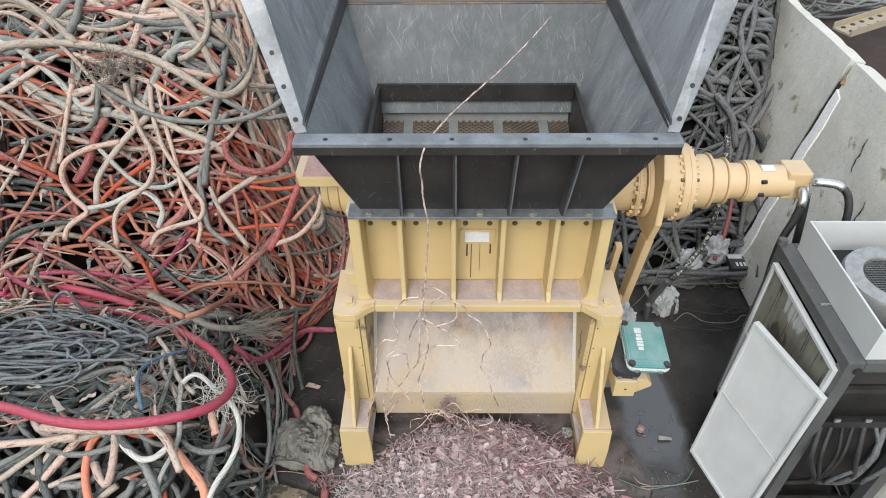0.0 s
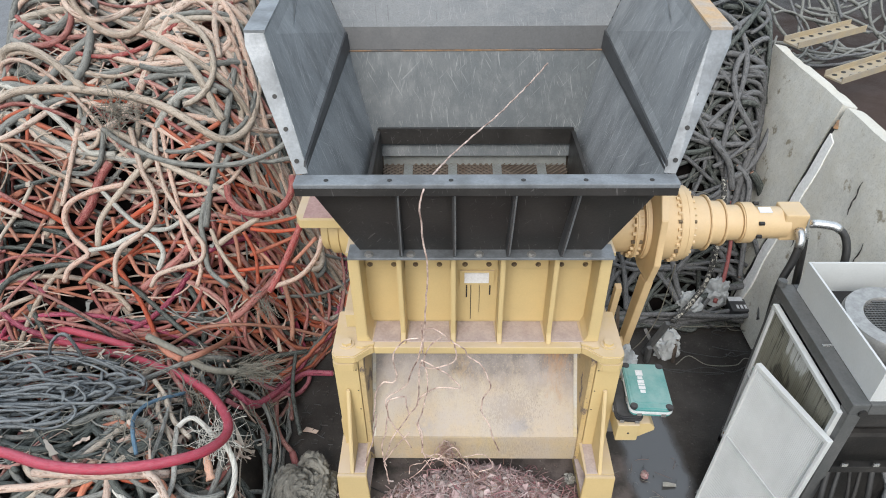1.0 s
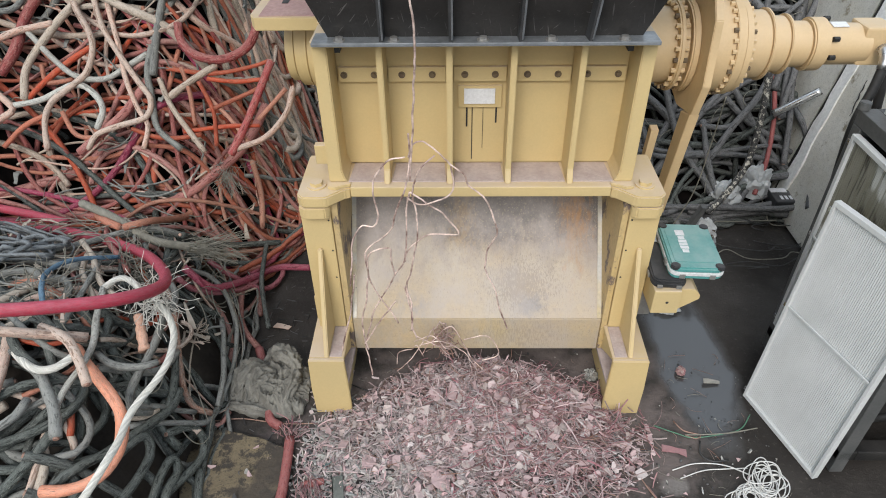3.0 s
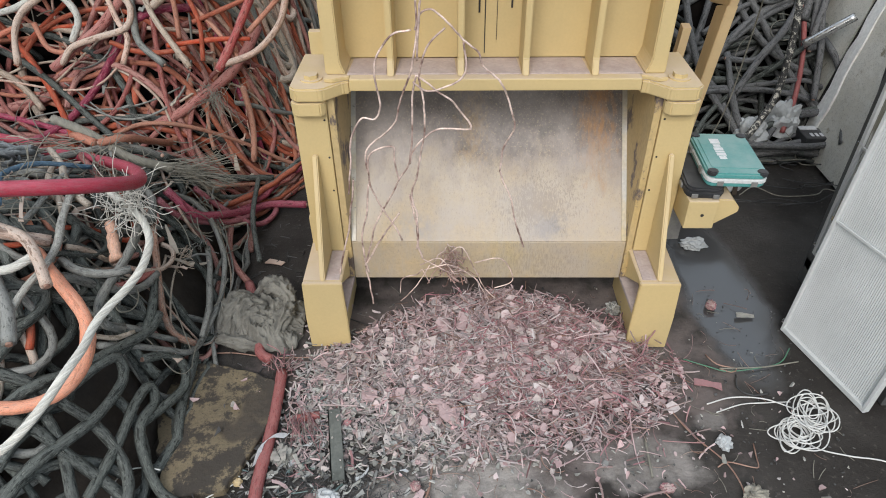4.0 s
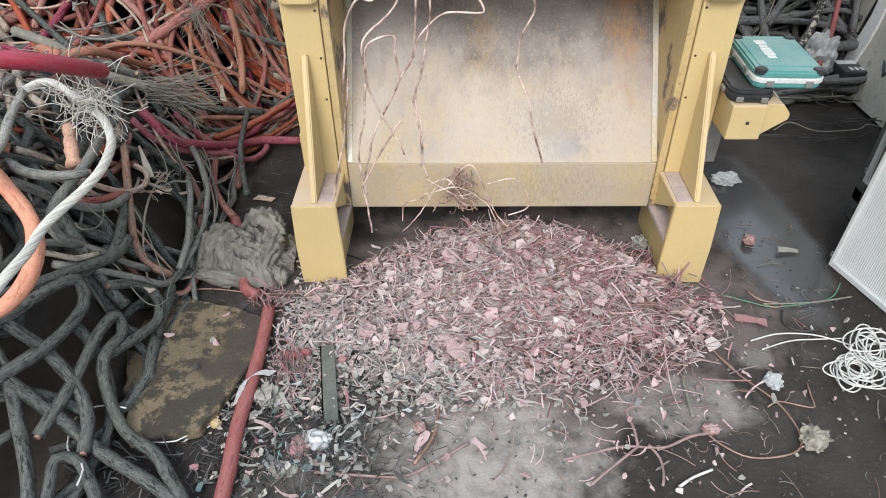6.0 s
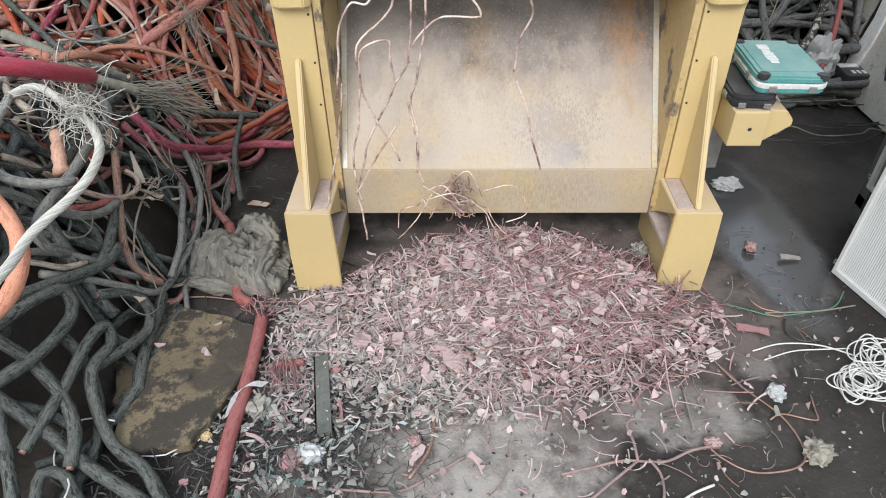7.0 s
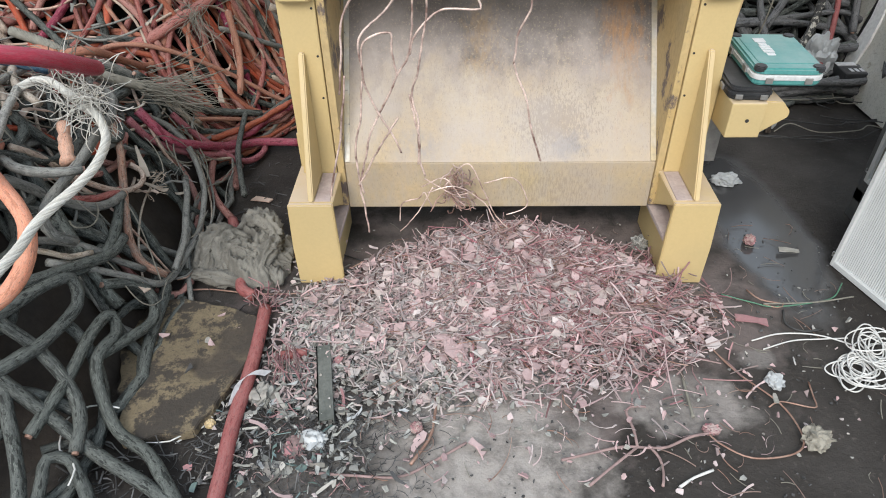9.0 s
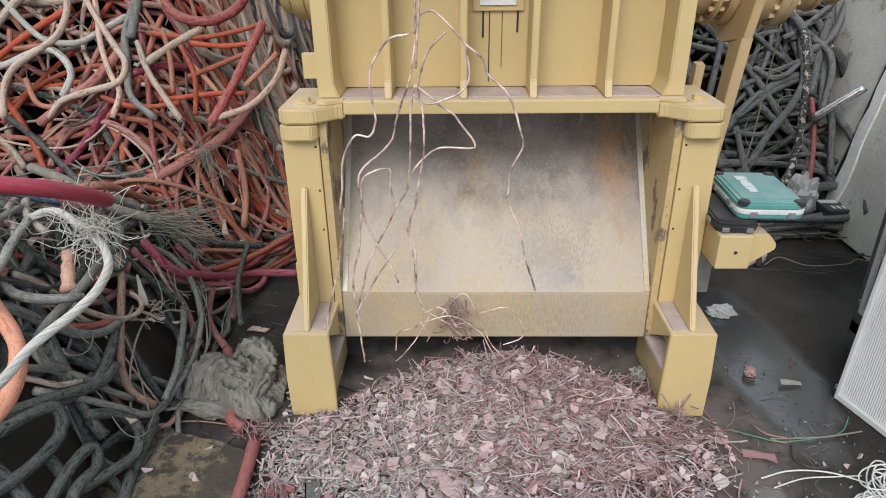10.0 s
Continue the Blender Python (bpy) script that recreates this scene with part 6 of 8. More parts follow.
torn = tube("torn_sheath", spline([(-1.651, 2.362, 0.87), (-1.62, 2.29, 0.845), (-1.582, 2.203, 0.80)], 0.01), 0.024, ORANGEPEACH, 9, 0.3, 4)
tagged(torn, "torn piece of orange-lined sheath on the low heap", "sheath")

hero(PEACH, 0.022, [(-2.497, 4.244, 2.077), (-2.465, 4.168, 1.945), (-2.424, 4.084, 1.796), (-2.340, 3.989, 1.631), (-2.380, 3.903, 1.480), (-2.477, 3.859, 1.403), (-2.622, 3.806, 1.311), (-2.677, 3.744, 1.202), (-2.672, 3.663, 1.061)])
hero(PEACH, 0.02, [(-2.318, 4.238, 2.077), (-2.315, 4.138, 1.901), (-2.269, 4.027, 1.708), (-2.173, 3.941, 1.557), (-2.058, 3.854, 1.405), (-2.000, 3.810, 1.328), (-2.034, 3.757, 1.235), (-2.201, 3.731, 1.189), (-2.351, 3.704, 1.142), (-2.412, 3.659, 1.064)])
hero(PEACH, 0.018, [(-2.273, 4.253, 2.073), (-2.232, 4.101, 1.807), (-2.178, 3.972, 1.581), (-2.153, 3.885, 1.429), (-2.092, 3.797, 1.275), (-2.035, 3.744, 1.181), (-2.071, 3.672, 1.056)])
hero(PEACH, 0.019, [(-2.884, 4.254, 2.075), (-2.936, 4.170, 1.928), (-2.991, 4.068, 1.749), (-3.045, 3.973, 1.583)])
hero(TANC, 0.026, [(-2.356, 4.153, 1.878), (-2.510, 4.085, 1.759), (-2.608, 4.034, 1.669), (-2.771, 3.930, 1.487), (-2.806, 3.833, 1.317)])
hero(PEACH, 0.023, [(-2.580, 4.050, 1.718), (-2.819, 4.025, 1.674), (-2.989, 3.982, 1.598), (-3.037, 3.921, 1.492), (-2.977, 3.851, 1.368), (-2.877, 3.797, 1.275), (-2.956, 3.766, 1.221), (-3.036, 3.735, 1.166), (-3.072, 3.690, 1.087)])
hero(GREYC, 0.021, [(-2.689, 4.225, 2.083), (-2.522, 4.166, 1.980), (-2.282, 4.115, 1.892), (-2.002, 4.094, 1.854), (-1.683, 4.102, 1.868), (-1.432, 4.147, 1.948), (-1.305, 4.205, 2.049)])
hero(GREYC, 0.019, [(-1.892, 4.217, 2.031), (-1.721, 4.167, 1.942), (-1.531, 4.124, 1.868), (-1.371, 4.133, 1.882), (-1.228, 4.149, 1.911)])
hero(GREYC, 0.023, [(-1.784, 4.161, 1.892), (-1.881, 4.093, 1.773), (-1.961, 4.024, 1.653), (-2.019, 3.920, 1.470), (-2.002, 3.832, 1.316), (-1.976, 3.743, 1.161), (-1.837, 3.680, 1.050)])
hero(RED, 0.027, [(-1.810, 4.049, 1.716), (-1.797, 3.998, 1.626), (-1.712, 3.954, 1.550), (-1.552, 3.941, 1.527), (-1.405, 3.971, 1.580), (-1.339, 4.023, 1.670), (-1.325, 4.083, 1.775)])
hero(TANC, 0.02, [(-1.945, 3.885, 1.429), (-1.874, 3.797, 1.274), (-1.687, 3.663, 1.040)])
hero(RED, 0.024, [(-1.247, 3.937, 1.519), (-1.325, 3.849, 1.367), (-1.424, 3.743, 1.181), (-1.523, 3.654, 1.024)])
hero(TANC, 0.024, [(-1.915, 3.841, 1.312), (-1.764, 3.894, 1.404), (-1.596, 3.942, 1.488)])
hero(ORANGE, 0.014, [(-1.658, 3.911, 1.415), (-1.477, 3.903, 1.399), (-1.277, 3.911, 1.415)])
hero(ORANGE, 0.014, [(-1.664, 3.805, 1.249), (-1.441, 3.850, 1.327), (-1.303, 3.880, 1.381)])
hero(ORANGE, 0.014, [(-1.821, 3.751, 1.135), (-1.544, 3.767, 1.163), (-1.342, 3.769, 1.166)])
hero(ORANGE, 0.014, [(-1.814, 3.938, 1.481), (-1.768, 3.859, 1.342), (-1.745, 3.761, 1.171)])
hero(ORANGE, 0.014, [(-1.708, 3.889, 1.406), (-1.626, 3.801, 1.252), (-1.614, 3.693, 1.064)])
hero(ORANGE, 0.014, [(-1.909, 3.942, 1.469), (-1.620, 3.927, 1.443), (-1.383, 3.946, 1.476), (-1.273, 3.964, 1.507)])
hero(ORANGE, 0.014, [(-1.667, 3.867, 1.318), (-1.527, 3.796, 1.193), (-1.405, 3.715, 1.050)])
hero(ORANGE, 0.015, [(-1.347, 3.778, 1.202), (-1.243, 3.832, 1.295), (-1.168, 3.871, 1.365)])
hero(ORANGE, 0.015, [(-2.146, 3.752, 1.156), (-2.002, 3.727, 1.112), (-1.855, 3.723, 1.105), (-1.707, 3.734, 1.124)])
hero(ORANGE, 0.018, [(-2.820, 3.841, 1.292), (-2.661, 3.912, 1.416), (-2.487, 3.974, 1.524), (-2.335, 4.017, 1.600)])
hero(ORANGE, 0.015, [(-2.696, 3.965, 1.489), (-2.668, 3.912, 1.397), (-2.502, 3.921, 1.412)])
hero(ORANGE, 0.015, [(-2.585, 3.814, 1.245), (-2.504, 3.742, 1.119), (-2.339, 3.733, 1.103)])
hero(ORANGE, 0.016, [(-2.974, 3.706, 1.056), (-2.832, 3.770, 1.167), (-2.659, 3.810, 1.237)])
hero(WHITEC, 0.02, [(-2.882, 3.815, 1.286), (-2.696, 3.833, 1.317), (-2.488, 3.877, 1.394), (-2.381, 3.859, 1.363), (-2.316, 3.806, 1.270), (-2.361, 3.743, 1.161)])
hero(WHITEC, 0.018, [(-2.744, 4.034, 1.670), (-2.603, 3.956, 1.533), (-2.466, 3.903, 1.440), (-2.285, 3.894, 1.425), (-2.153, 3.929, 1.486), (-2.013, 3.968, 1.554)])
hero(RED, 0.032, [(-2.690, 4.165, 1.839), (-2.783, 4.097, 1.719), (-2.853, 4.009, 1.567), (-2.958, 3.939, 1.443)])
hero(RED, 0.028, [(-2.022, 3.912, 1.416), (-2.180, 3.814, 1.245), (-2.336, 3.751, 1.135), (-2.494, 3.688, 1.024)])
hero(PEACH, 0.021, [(-1.120, 3.867, 1.377), (-1.170, 3.787, 1.238), (-1.303, 3.716, 1.113), (-1.488, 3.680, 1.050)])
hero(GREYC, 0.021, [(-3.036, 4.113, 1.787), (-2.856, 4.108, 1.779), (-2.759, 4.147, 1.846), (-2.719, 4.223, 1.980), (-2.710, 4.274, 2.069)])
hero(TANC, 0.018, [(-2.992, 4.199, 1.919), (-2.791, 4.216, 1.948), (-2.746, 4.267, 2.036)])
hero(TANC, 0.02, [(-2.506, 4.131, 1.779), (-2.324, 4.139, 1.793), (-2.108, 4.134, 1.785), (-1.966, 4.121, 1.762)])
hero(CHARC, 0.03, [(2.165, 5.209, 1.476), (2.310, 5.087, 1.311), (2.368, 4.988, 1.083)], "thick charcoal rubber cable hanging down the heap by the wall")
hero(CHARC, 0.026, [(2.326, 5.143, 1.268), (2.329, 4.962, 1.004), (2.228, 4.840, 0.826), (2.070, 4.740, 0.664), (1.897, 4.615, 0.433)], "thick charcoal rubber cable hanging down the heap by the wall")
hero(CHARC, 0.024, [(2.434, 5.153, 1.231), (2.511, 5.042, 1.152), (2.519, 4.956, 1.020), (2.474, 4.878, 0.815), (2.440, 4.804, 0.682)], "thick charcoal rubber cable hanging down the heap by the wall")
hero(CHARC, 0.028, [(2.807, 5.477, 1.506), (2.681, 5.307, 1.316), (2.533, 5.154, 1.210), (2.320, 5.037, 1.146)], "thick charcoal rubber cable hanging down the heap by the wall")
hero(CHARC, 0.026, [(2.567, 4.880, 0.736), (2.602, 4.695, 0.653), (2.614, 4.498, 0.506), (2.585, 4.325, 0.381), (2.533, 4.160, 0.257)], "thick charcoal rubber cable hanging down the heap by the wall")
hero(CHARC, 0.024, [(2.515, 4.956, 0.939), (2.511, 4.780, 0.688), (2.474, 4.591, 0.397)], "thick charcoal rubber cable hanging down the heap by the wall")
hero(BLACKC, 0.034, [(2.571, 5.131, 1.177), (2.650, 5.092, 1.074), (2.703, 5.060, 0.945)], "thick charcoal rubber cable hanging down the heap by the wall")
hero(CHARC, 0.022, [(1.984, 5.008, 1.054), (2.113, 4.992, 0.984), (2.231, 4.998, 1.014), (2.309, 5.031, 1.095)], "thick charcoal rubber cable hanging down the heap by the wall")
hero(CHARC, 0.022, [(1.827, 4.771, 0.641), (2.031, 4.770, 0.627), (2.176, 4.818, 0.708)], "thick charcoal rubber cable hanging down the heap by the wall")
braid(0.026, [(-2.35, 3.30, 0.90), (-2.12, 3.20, 0.86), (-1.90, 3.12, 0.76), (-1.72, 3.18, 0.66)], "frayed steel-grey rope between the heaps", FIBRE)
brush("frayed_strands", (-1.72, 3.18, 0.66), (0.9, 0.35, -0.35), 80, 0.34, 0.16, 0.0018, "frayed steel strands at the end of a rope", 0.18, 3)
brush("frayed_strands", (-1.86, 2.80, 0.84), (0.2, -0.5, 0.1), 50, 0.24, 0.7, 0.002, "curled thin steel strands on the low heap", 0.6, 4)
brush("frayed_strands", (-2.55, 4.22, 2.2), (0.2, -0.5, 0.3), 70, 0.28, 0.8, 0.0022, "curled thin strands on the tall heap", 0.7, 5)
brush("frayed_strands", (-2.05, 2.35, 1.0), (0.4, -0.4, 0.1), 60, 0.26, 0.7, 0.002, "curled thin strands on the low heap", 0.6, 6)

brush("frayed_strands", (-1.62, 3.75, 0.85), (0.1, -0.6, -0.5), 40, 0.2, 0.4, 0.0016, "frayed cable end on the tall heap", 0.3, 8)

tagged(tube("crimson_hose", spline([(-3.85, 3.68, 0.52), (-3.31, 3.57, 0.58), (-2.93, 3.43, 0.64), (-2.39, 3.20, 0.75), (-1.87, 2.88, 0.87), (-1.59, 2.58, 1.0), (-1.45, 2.32, 1.11),
                            (-1.48, 2.10, 1.23), (-1.67, 1.97, 1.30), (-1.97, 1.92, 1.32), (-2.26, 1.96, 1.30), (-2.59, 2.08, 1.24), (-3.0, 2.2, 1.15)], 0.03), 0.028, CRIMSON, 16),
       "crimson rubber hose in a wide loop over the low heap", "hose")
tagged(tube("crimson_hose", spline([(-3.6, 3.75, 0.62), (-3.2, 3.62, 0.66), (-2.85, 3.50, 0.68), (-2.55, 3.38, 0.70)], 0.03), 0.028, CRIMSON, 16), "crimson rubber hose end beside a longer one", "hose")


def wire_bundle():
    rs = random.Random(21)
    for i in range(30):
        a, b = rs.uniform(0.3, 0.68), rs.uniform(0.08, 0.30)
        cx, cy = -2.85 + rs.uniform(-0.15, 0.15), 2.74 + rs.uniform(-0.16, 0.16)
        q0, span, turn = rs.uniform(0, 6.28), rs.uniform(2.5, 6.0), rs.uniform(-0.35, 0.4)
        pts = []
        for k in range(14):
            q = q0 + span * k / 13
            x, y = a * math.cos(q) * (1 + 0.05 * math.sin(3 * q + i)), b * math.sin(q)
            x, y = cx + x * math.cos(turn) - y * math.sin(turn), cy + x * math.sin(turn) + y * math.cos(turn)
            pts.append((x, y, float(heap_front(x, y)) + 0.11 + 0.04 * math.sin(2 * q + i) + rs.uniform(-0.02, 0.05)))
        tagged(tube("grey_wire", spline(pts, 0.04), rs.uniform(0.006, 0.013), WIREGREY, 7), "dusty blue-grey wire in a loose bundle", "wire", "bundle of grey wire")
    for pts in ([(-3.0, 3.1, 0.72), (-2.92, 3.1, 1.0), (-2.78, 3.1, 1.12), (-2.72, 3.08, 0.95), (-2.7, 3.05, 0.7)], [(-3.2, 2.9, 0.75), (-3.02, 2.95, 0.95), (-2.9, 2.9, 1.0), (-2.8, 2.8, 0.85)]):
        tagged(tube("grey_wire", spline(pts, 0.03), 0.011, WIREGREY, 8), "blue-grey wire standing up in an arch", "wire", "bundle of grey wire")


wire_bundle()


def heap_scraps(h, area, count, materials, rs, label):
    """Torn bits of sheath lying and standing on a heap."""
    for m in materials:
        pieces = []
        for _ in range(count // len(materials)):
            for _ in range(50):
                x, y = rs.uniform(area[0], area[1]), rs.uniform(area[2], area[3])
                if h(x, y) > 0.15:
                    break
            n, length, a = 6, rs.uniform(0.05, 0.16), rs.uniform(0, 6.28)
            c = np.array([math.cos(a), math.sin(a), rs.uniform(-0.4, 0.6)])
            side = np.cross(c, (0.3, 0.2, 1.0))
            side /= np.linalg.norm(side)
            w = rs.uniform(0.006, 0.02)
            o = np.array([x, y, float(h(x, y)) + rs.uniform(0.04, 0.10)])
            verts = []
            for i in range(n):
                u = i / (n - 1)
                p = o + c * length * (u - 0.5) + np.array([0, 0, -0.25 * length * (u - 0.5) ** 2 + 0.01 * rs.uniform(-1, 1)])
                k = w * (1 - 0.6 * u) * rs.uniform(0.7, 1.2)
                for q in ((-k, 0.003), (k, 0.003), (k, -0.002), (-k, -0.002)):
                    verts.append(p + side * q[0] + np.array([0, 0, q[1] + 0.6 * abs(q[0])]))
            f = [[0, 1, 2, 3], [4 * n - 1, 4 * n - 2, 4 * n - 3, 4 * n - 4]]
            for i in range(n - 1):
                f += [[4 * i + j, 4 * i + 4 + j, 4 * i + 4 + (j + 1) % 4, 4 * i + (j + 1) % 4] for j in range(4)]
            pieces.append((np.array(verts), f))
        tagged(joined("sheath_scraps", pieces, m, False), label, "scrap", kind="stuff")


RT = random.Random(51)
heap_scraps(heap_back, A, 270, (PEACH, TANC, GREYC), RT, "torn bits of sheath on the tall heap")
heap_scraps(heap_front, E, 90, (GREYC, PEACH, TANC), RT, "torn bits of sheath on the low heap")


def thin_strands(h, area, count, material, rs, label):
    pieces = []
    for _ in range(count):
        p = lay_cable(h, rs, area, rs.uniform(0.25, 0.8), 0.003, rs.uniform(0.05, 0.10), 9.0, 0.025)
        pieces.append(tube_data(p, rs.uniform(0.002, 0.004), 4))
    tagged(joined("thin_strands", pieces, material), label, "scrap", kind="stuff")


thin_strands(heap_back, A, 130, FIBRE, RT, "thin curled strands on the tall heap")
thin_strands(heap_front, E, 130, FIBRE, RT, "thin curled strands on the low heap")
thin_strands(heap_right, C, 60, FIBRE, RT, "thin curled strands on the heap by the wall")


# ---- copper wire on the shredder ----
def copper(r, pts):
    line = spline(pts, 0.012)
    rs = np.random.RandomState(len(pts))
    kink = rs.randn(*line.shape)
    kink = np.apply_along_axis(lambda c: np.convolve(c, np.ones(5) / 5, "same"), 0, kink)
    line = line + 0.003 * kink
    tagged(tube("copper_wire", line, r, COPPER, 6), "bent bare copper wire hanging on the shredder front", "wire", "hanging copper wires")


def ground_wire(material, r, pts):
    line = spline(pts, 0.02)
    line[:, 2] = r + 0.006
    tagged(tube("loose_wire", line, r, material, 7, 0.1, len(pts)), material.name.replace("_", " ") + " lying on the ground", "wire")


copper(0.0045, [(0.459, 4.000, 2.644), (0.313, 3.750, 2.605), (0.121, 3.400, 2.583), (-0.153, 2.850, 2.613), (-0.280, 2.490, 2.637), (-0.298, 2.460, 2.455), (-0.274, 2.500, 2.151), (-0.299, 2.530, 1.816), (-0.320, 2.550, 1.515)])
copper(0.0042, [(-0.320, 2.550, 1.745), (-0.320, 2.550, 1.615), (-0.337, 2.550, 1.518), (-0.351, 2.550, 1.458), (-0.391, 2.550, 1.355), (-0.416, 2.550, 1.258), (-0.473, 2.550, 1.193), (-0.553, 2.550, 1.114), (-0.550, 2.550, 0.996), (-0.543, 2.550, 0.936), (-0.514, 2.550, 0.849), (-0.452, 2.550, 0.720), (-0.420, 2.550, 0.641)])
copper(0.0042, [(-0.325, 2.550, 1.457), (-0.345, 2.550, 1.354), (-0.350, 2.550, 1.203), (-0.370, 2.550, 1.055), (-0.418, 2.550, 0.972), (-0.467, 2.550, 0.874), (-0.532, 2.550, 0.747), (-0.578, 2.550, 0.586), (-0.604, 2.550, 0.475), (-0.593, 2.550, 0.359), (-0.588, 2.550, 0.239)])
copper(0.0042, [(-0.324, 2.550, 1.634), (-0.308, 2.550, 1.690), (-0.259, 2.550, 1.711), (-0.210, 2.550, 1.670), (-0.141, 2.550, 1.594), (-0.081, 2.550, 1.545), (-0.066, 2.550, 1.496), (0.014, 2.550, 1.414), (0.055, 2.550, 1.309), (0.073, 2.550, 1.223), (0.034, 2.550, 1.134), (0.022, 2.550, 1.018)])
copper(0.0042, [(0.022, 2.550, 1.018), (0.039, 2.550, 0.970), (0.077, 2.550, 0.872), (0.105, 2.550, 0.745), (0.154, 2.550, 0.599)])
copper(0.0042, [(-0.339, 2.550, 1.634), (-0.410, 2.550, 1.615), (-0.474, 2.550, 1.538), (-0.490, 2.550, 1.438), (-0.475, 2.550, 1.334), (-0.501, 2.550, 1.263), (-0.553, 2.550, 1.270), (-0.596, 2.550, 1.215), (-0.617, 2.550, 1.137), (-0.627, 2.550, 1.021), (-0.648, 2.550, 0.899)])
copper(0.0042, [(-0.619, 2.550, 0.973), (-0.640, 2.550, 0.849), (-0.669, 2.550, 0.694), (-0.714, 2.550, 0.531), (-0.754, 2.550, 0.359), (-0.803, 2.550, 0.238)])
copper(0.0042, [(-0.211, 2.550, 1.642), (-0.261, 2.550, 1.595), (-0.292, 2.550, 1.537), (-0.315, 2.550, 1.437), (-0.301, 2.550, 1.354), (-0.300, 2.550, 1.225), (-0.313, 2.550, 1.135), (-0.339, 2.550, 0.996), (-0.364, 2.550, 0.898), (-0.345, 2.550, 0.772), (-0.349, 2.550, 0.640), (-0.328, 2.550, 0.531)])
copper(0.0042, [(-0.141, 2.550, 1.584), (-0.131, 2.550, 1.496), (-0.151, 2.550, 1.436), (-0.234, 2.550, 1.395), (-0.296, 2.550, 1.392), (-0.340, 2.550, 1.427)])
copper(0.0042, [(-0.325, 2.550, 1.457), (-0.254, 2.550, 1.395), (-0.172, 2.550, 1.332), (-0.108, 2.550, 1.235), (-0.129, 2.550, 1.217), (-0.236, 2.550, 1.220), (-0.312, 2.550, 1.169), (-0.350, 2.550, 1.113), (-0.365, 2.550, 1.055)])
copper(0.0042, [(-0.418, 2.550, 0.972), (-0.435, 2.550, 1.067), (-0.432, 2.550, 1.136), (-0.498, 2.550, 1.125), (-0.544, 2.550, 1.091), (-0.550, 2.550, 0.996)])
copper(0.0042, [(-0.554, 2.550, 0.948), (-0.575, 2.550, 0.798), (-0.608, 2.550, 0.668), (-0.605, 2.550, 0.531), (-0.592, 2.550, 0.446)])
copper(0.0042, [(-0.425, 2.550, 0.798), (-0.475, 2.550, 0.720), (-0.554, 2.550, 0.586), (-0.608, 2.550, 0.489)])
copper(0.0042, [(-0.375, 2.550, 0.898), (-0.361, 2.550, 0.798), (-0.343, 2.550, 0.694), (-0.356, 2.550, 0.586)])
copper(0.0028, [(-0.299, 2.620, 0.312), (-0.335, 2.620, 0.402), (-0.361, 2.620, 0.372), (-0.438, 2.620, 0.342), (-0.455, 2.620, 0.251)])
copper(0.0028, [(-0.297, 2.620, 0.431), (-0.377, 2.620, 0.282), (-0.457, 2.620, 0.188)])
copper(0.0028, [(-0.323, 2.620, 0.402), (-0.197, 2.620, 0.431), (-0.071, 2.620, 0.342), (0.008, 2.620, 0.189)])
copper(0.0028, [(-0.247, 2.620, 0.431), (-0.148, 2.620, 0.546), (-0.072, 2.620, 0.402), (-0.020, 2.620, 0.282), (0.060, 2.620, 0.189)])
copper(0.0028, [(-0.073, 2.620, 0.446), (0.050, 2.620, 0.474), (0.116, 2.620, 0.372), (0.106, 2.620, 0.312), (0.031, 2.620, 0.282)])
copper(0.0028, [(-0.333, 2.620, 0.475), (-0.272, 2.620, 0.431), (-0.197, 2.620, 0.387), (-0.122, 2.620, 0.402)])
copper(0.0028, [(-0.347, 2.620, 0.431), (-0.246, 2.620, 0.475), (-0.172, 2.620, 0.372)])
brush("copper_nest", (-0.21, 2.725, 0.35), (0.6, -0.35, 0.05), 70, 0.11, 0.5, 0.0026, "nest of thin tarnished copper strands caught on the beam", 0.55, 17, COPPER_PINK)
ground_wire(COPPER_DULL, 0.0035, [(0.819, 2.112, 0.012), (0.897, 1.934, 0.012), (1.009, 1.773, 0.012), (1.031, 1.628, 0.012), (0.974, 1.560, 0.012), (0.823, 1.542, 0.012), (0.727, 1.603, 0.012), (0.702, 1.649, 0.012)])
ground_wire(FLAKE_SOLID, 0.005, [(0.167, 1.528, 0.012), (0.288, 1.560, 0.012), (0.390, 1.583, 0.012), (0.486, 1.579, 0.012), (0.546, 1.584, 0.012), (0.636, 1.626, 0.012), (0.721, 1.645, 0.012)])
ground_wire(FLAKE_SOLID, 0.005, [(0.248, 1.432, 0.012), (0.335, 1.502, 0.012), (0.439, 1.583, 0.012)])
ground_wire(FLAKE_SOLID, 0.005, [(0.439, 1.583, 0.012), (0.441, 1.659, 0.012), (0.430, 1.732, 0.012), (0.456, 1.758, 0.012), (0.508, 1.758, 0.012)])
ground_wire(FLAKE_SOLID, 0.005, [(0.479, 1.590, 0.012), (0.505, 1.535, 0.012), (0.502, 1.471, 0.012), (0.489, 1.430, 0.012)])
ground_wire(FLAKE_SOLID, 0.005, [(-0.695, 1.473, 0.012), (-0.541, 1.463, 0.012), (-0.388, 1.460, 0.012), (-0.277, 1.519, 0.012), (-0.160, 1.597, 0.012)])
ground_wire(COPPER_DULL, 0.006, [(-0.267, 1.900, 0.012), (-0.273, 1.741, 0.012), (-0.290, 1.619, 0.012), (-0.353, 1.507, 0.012)])
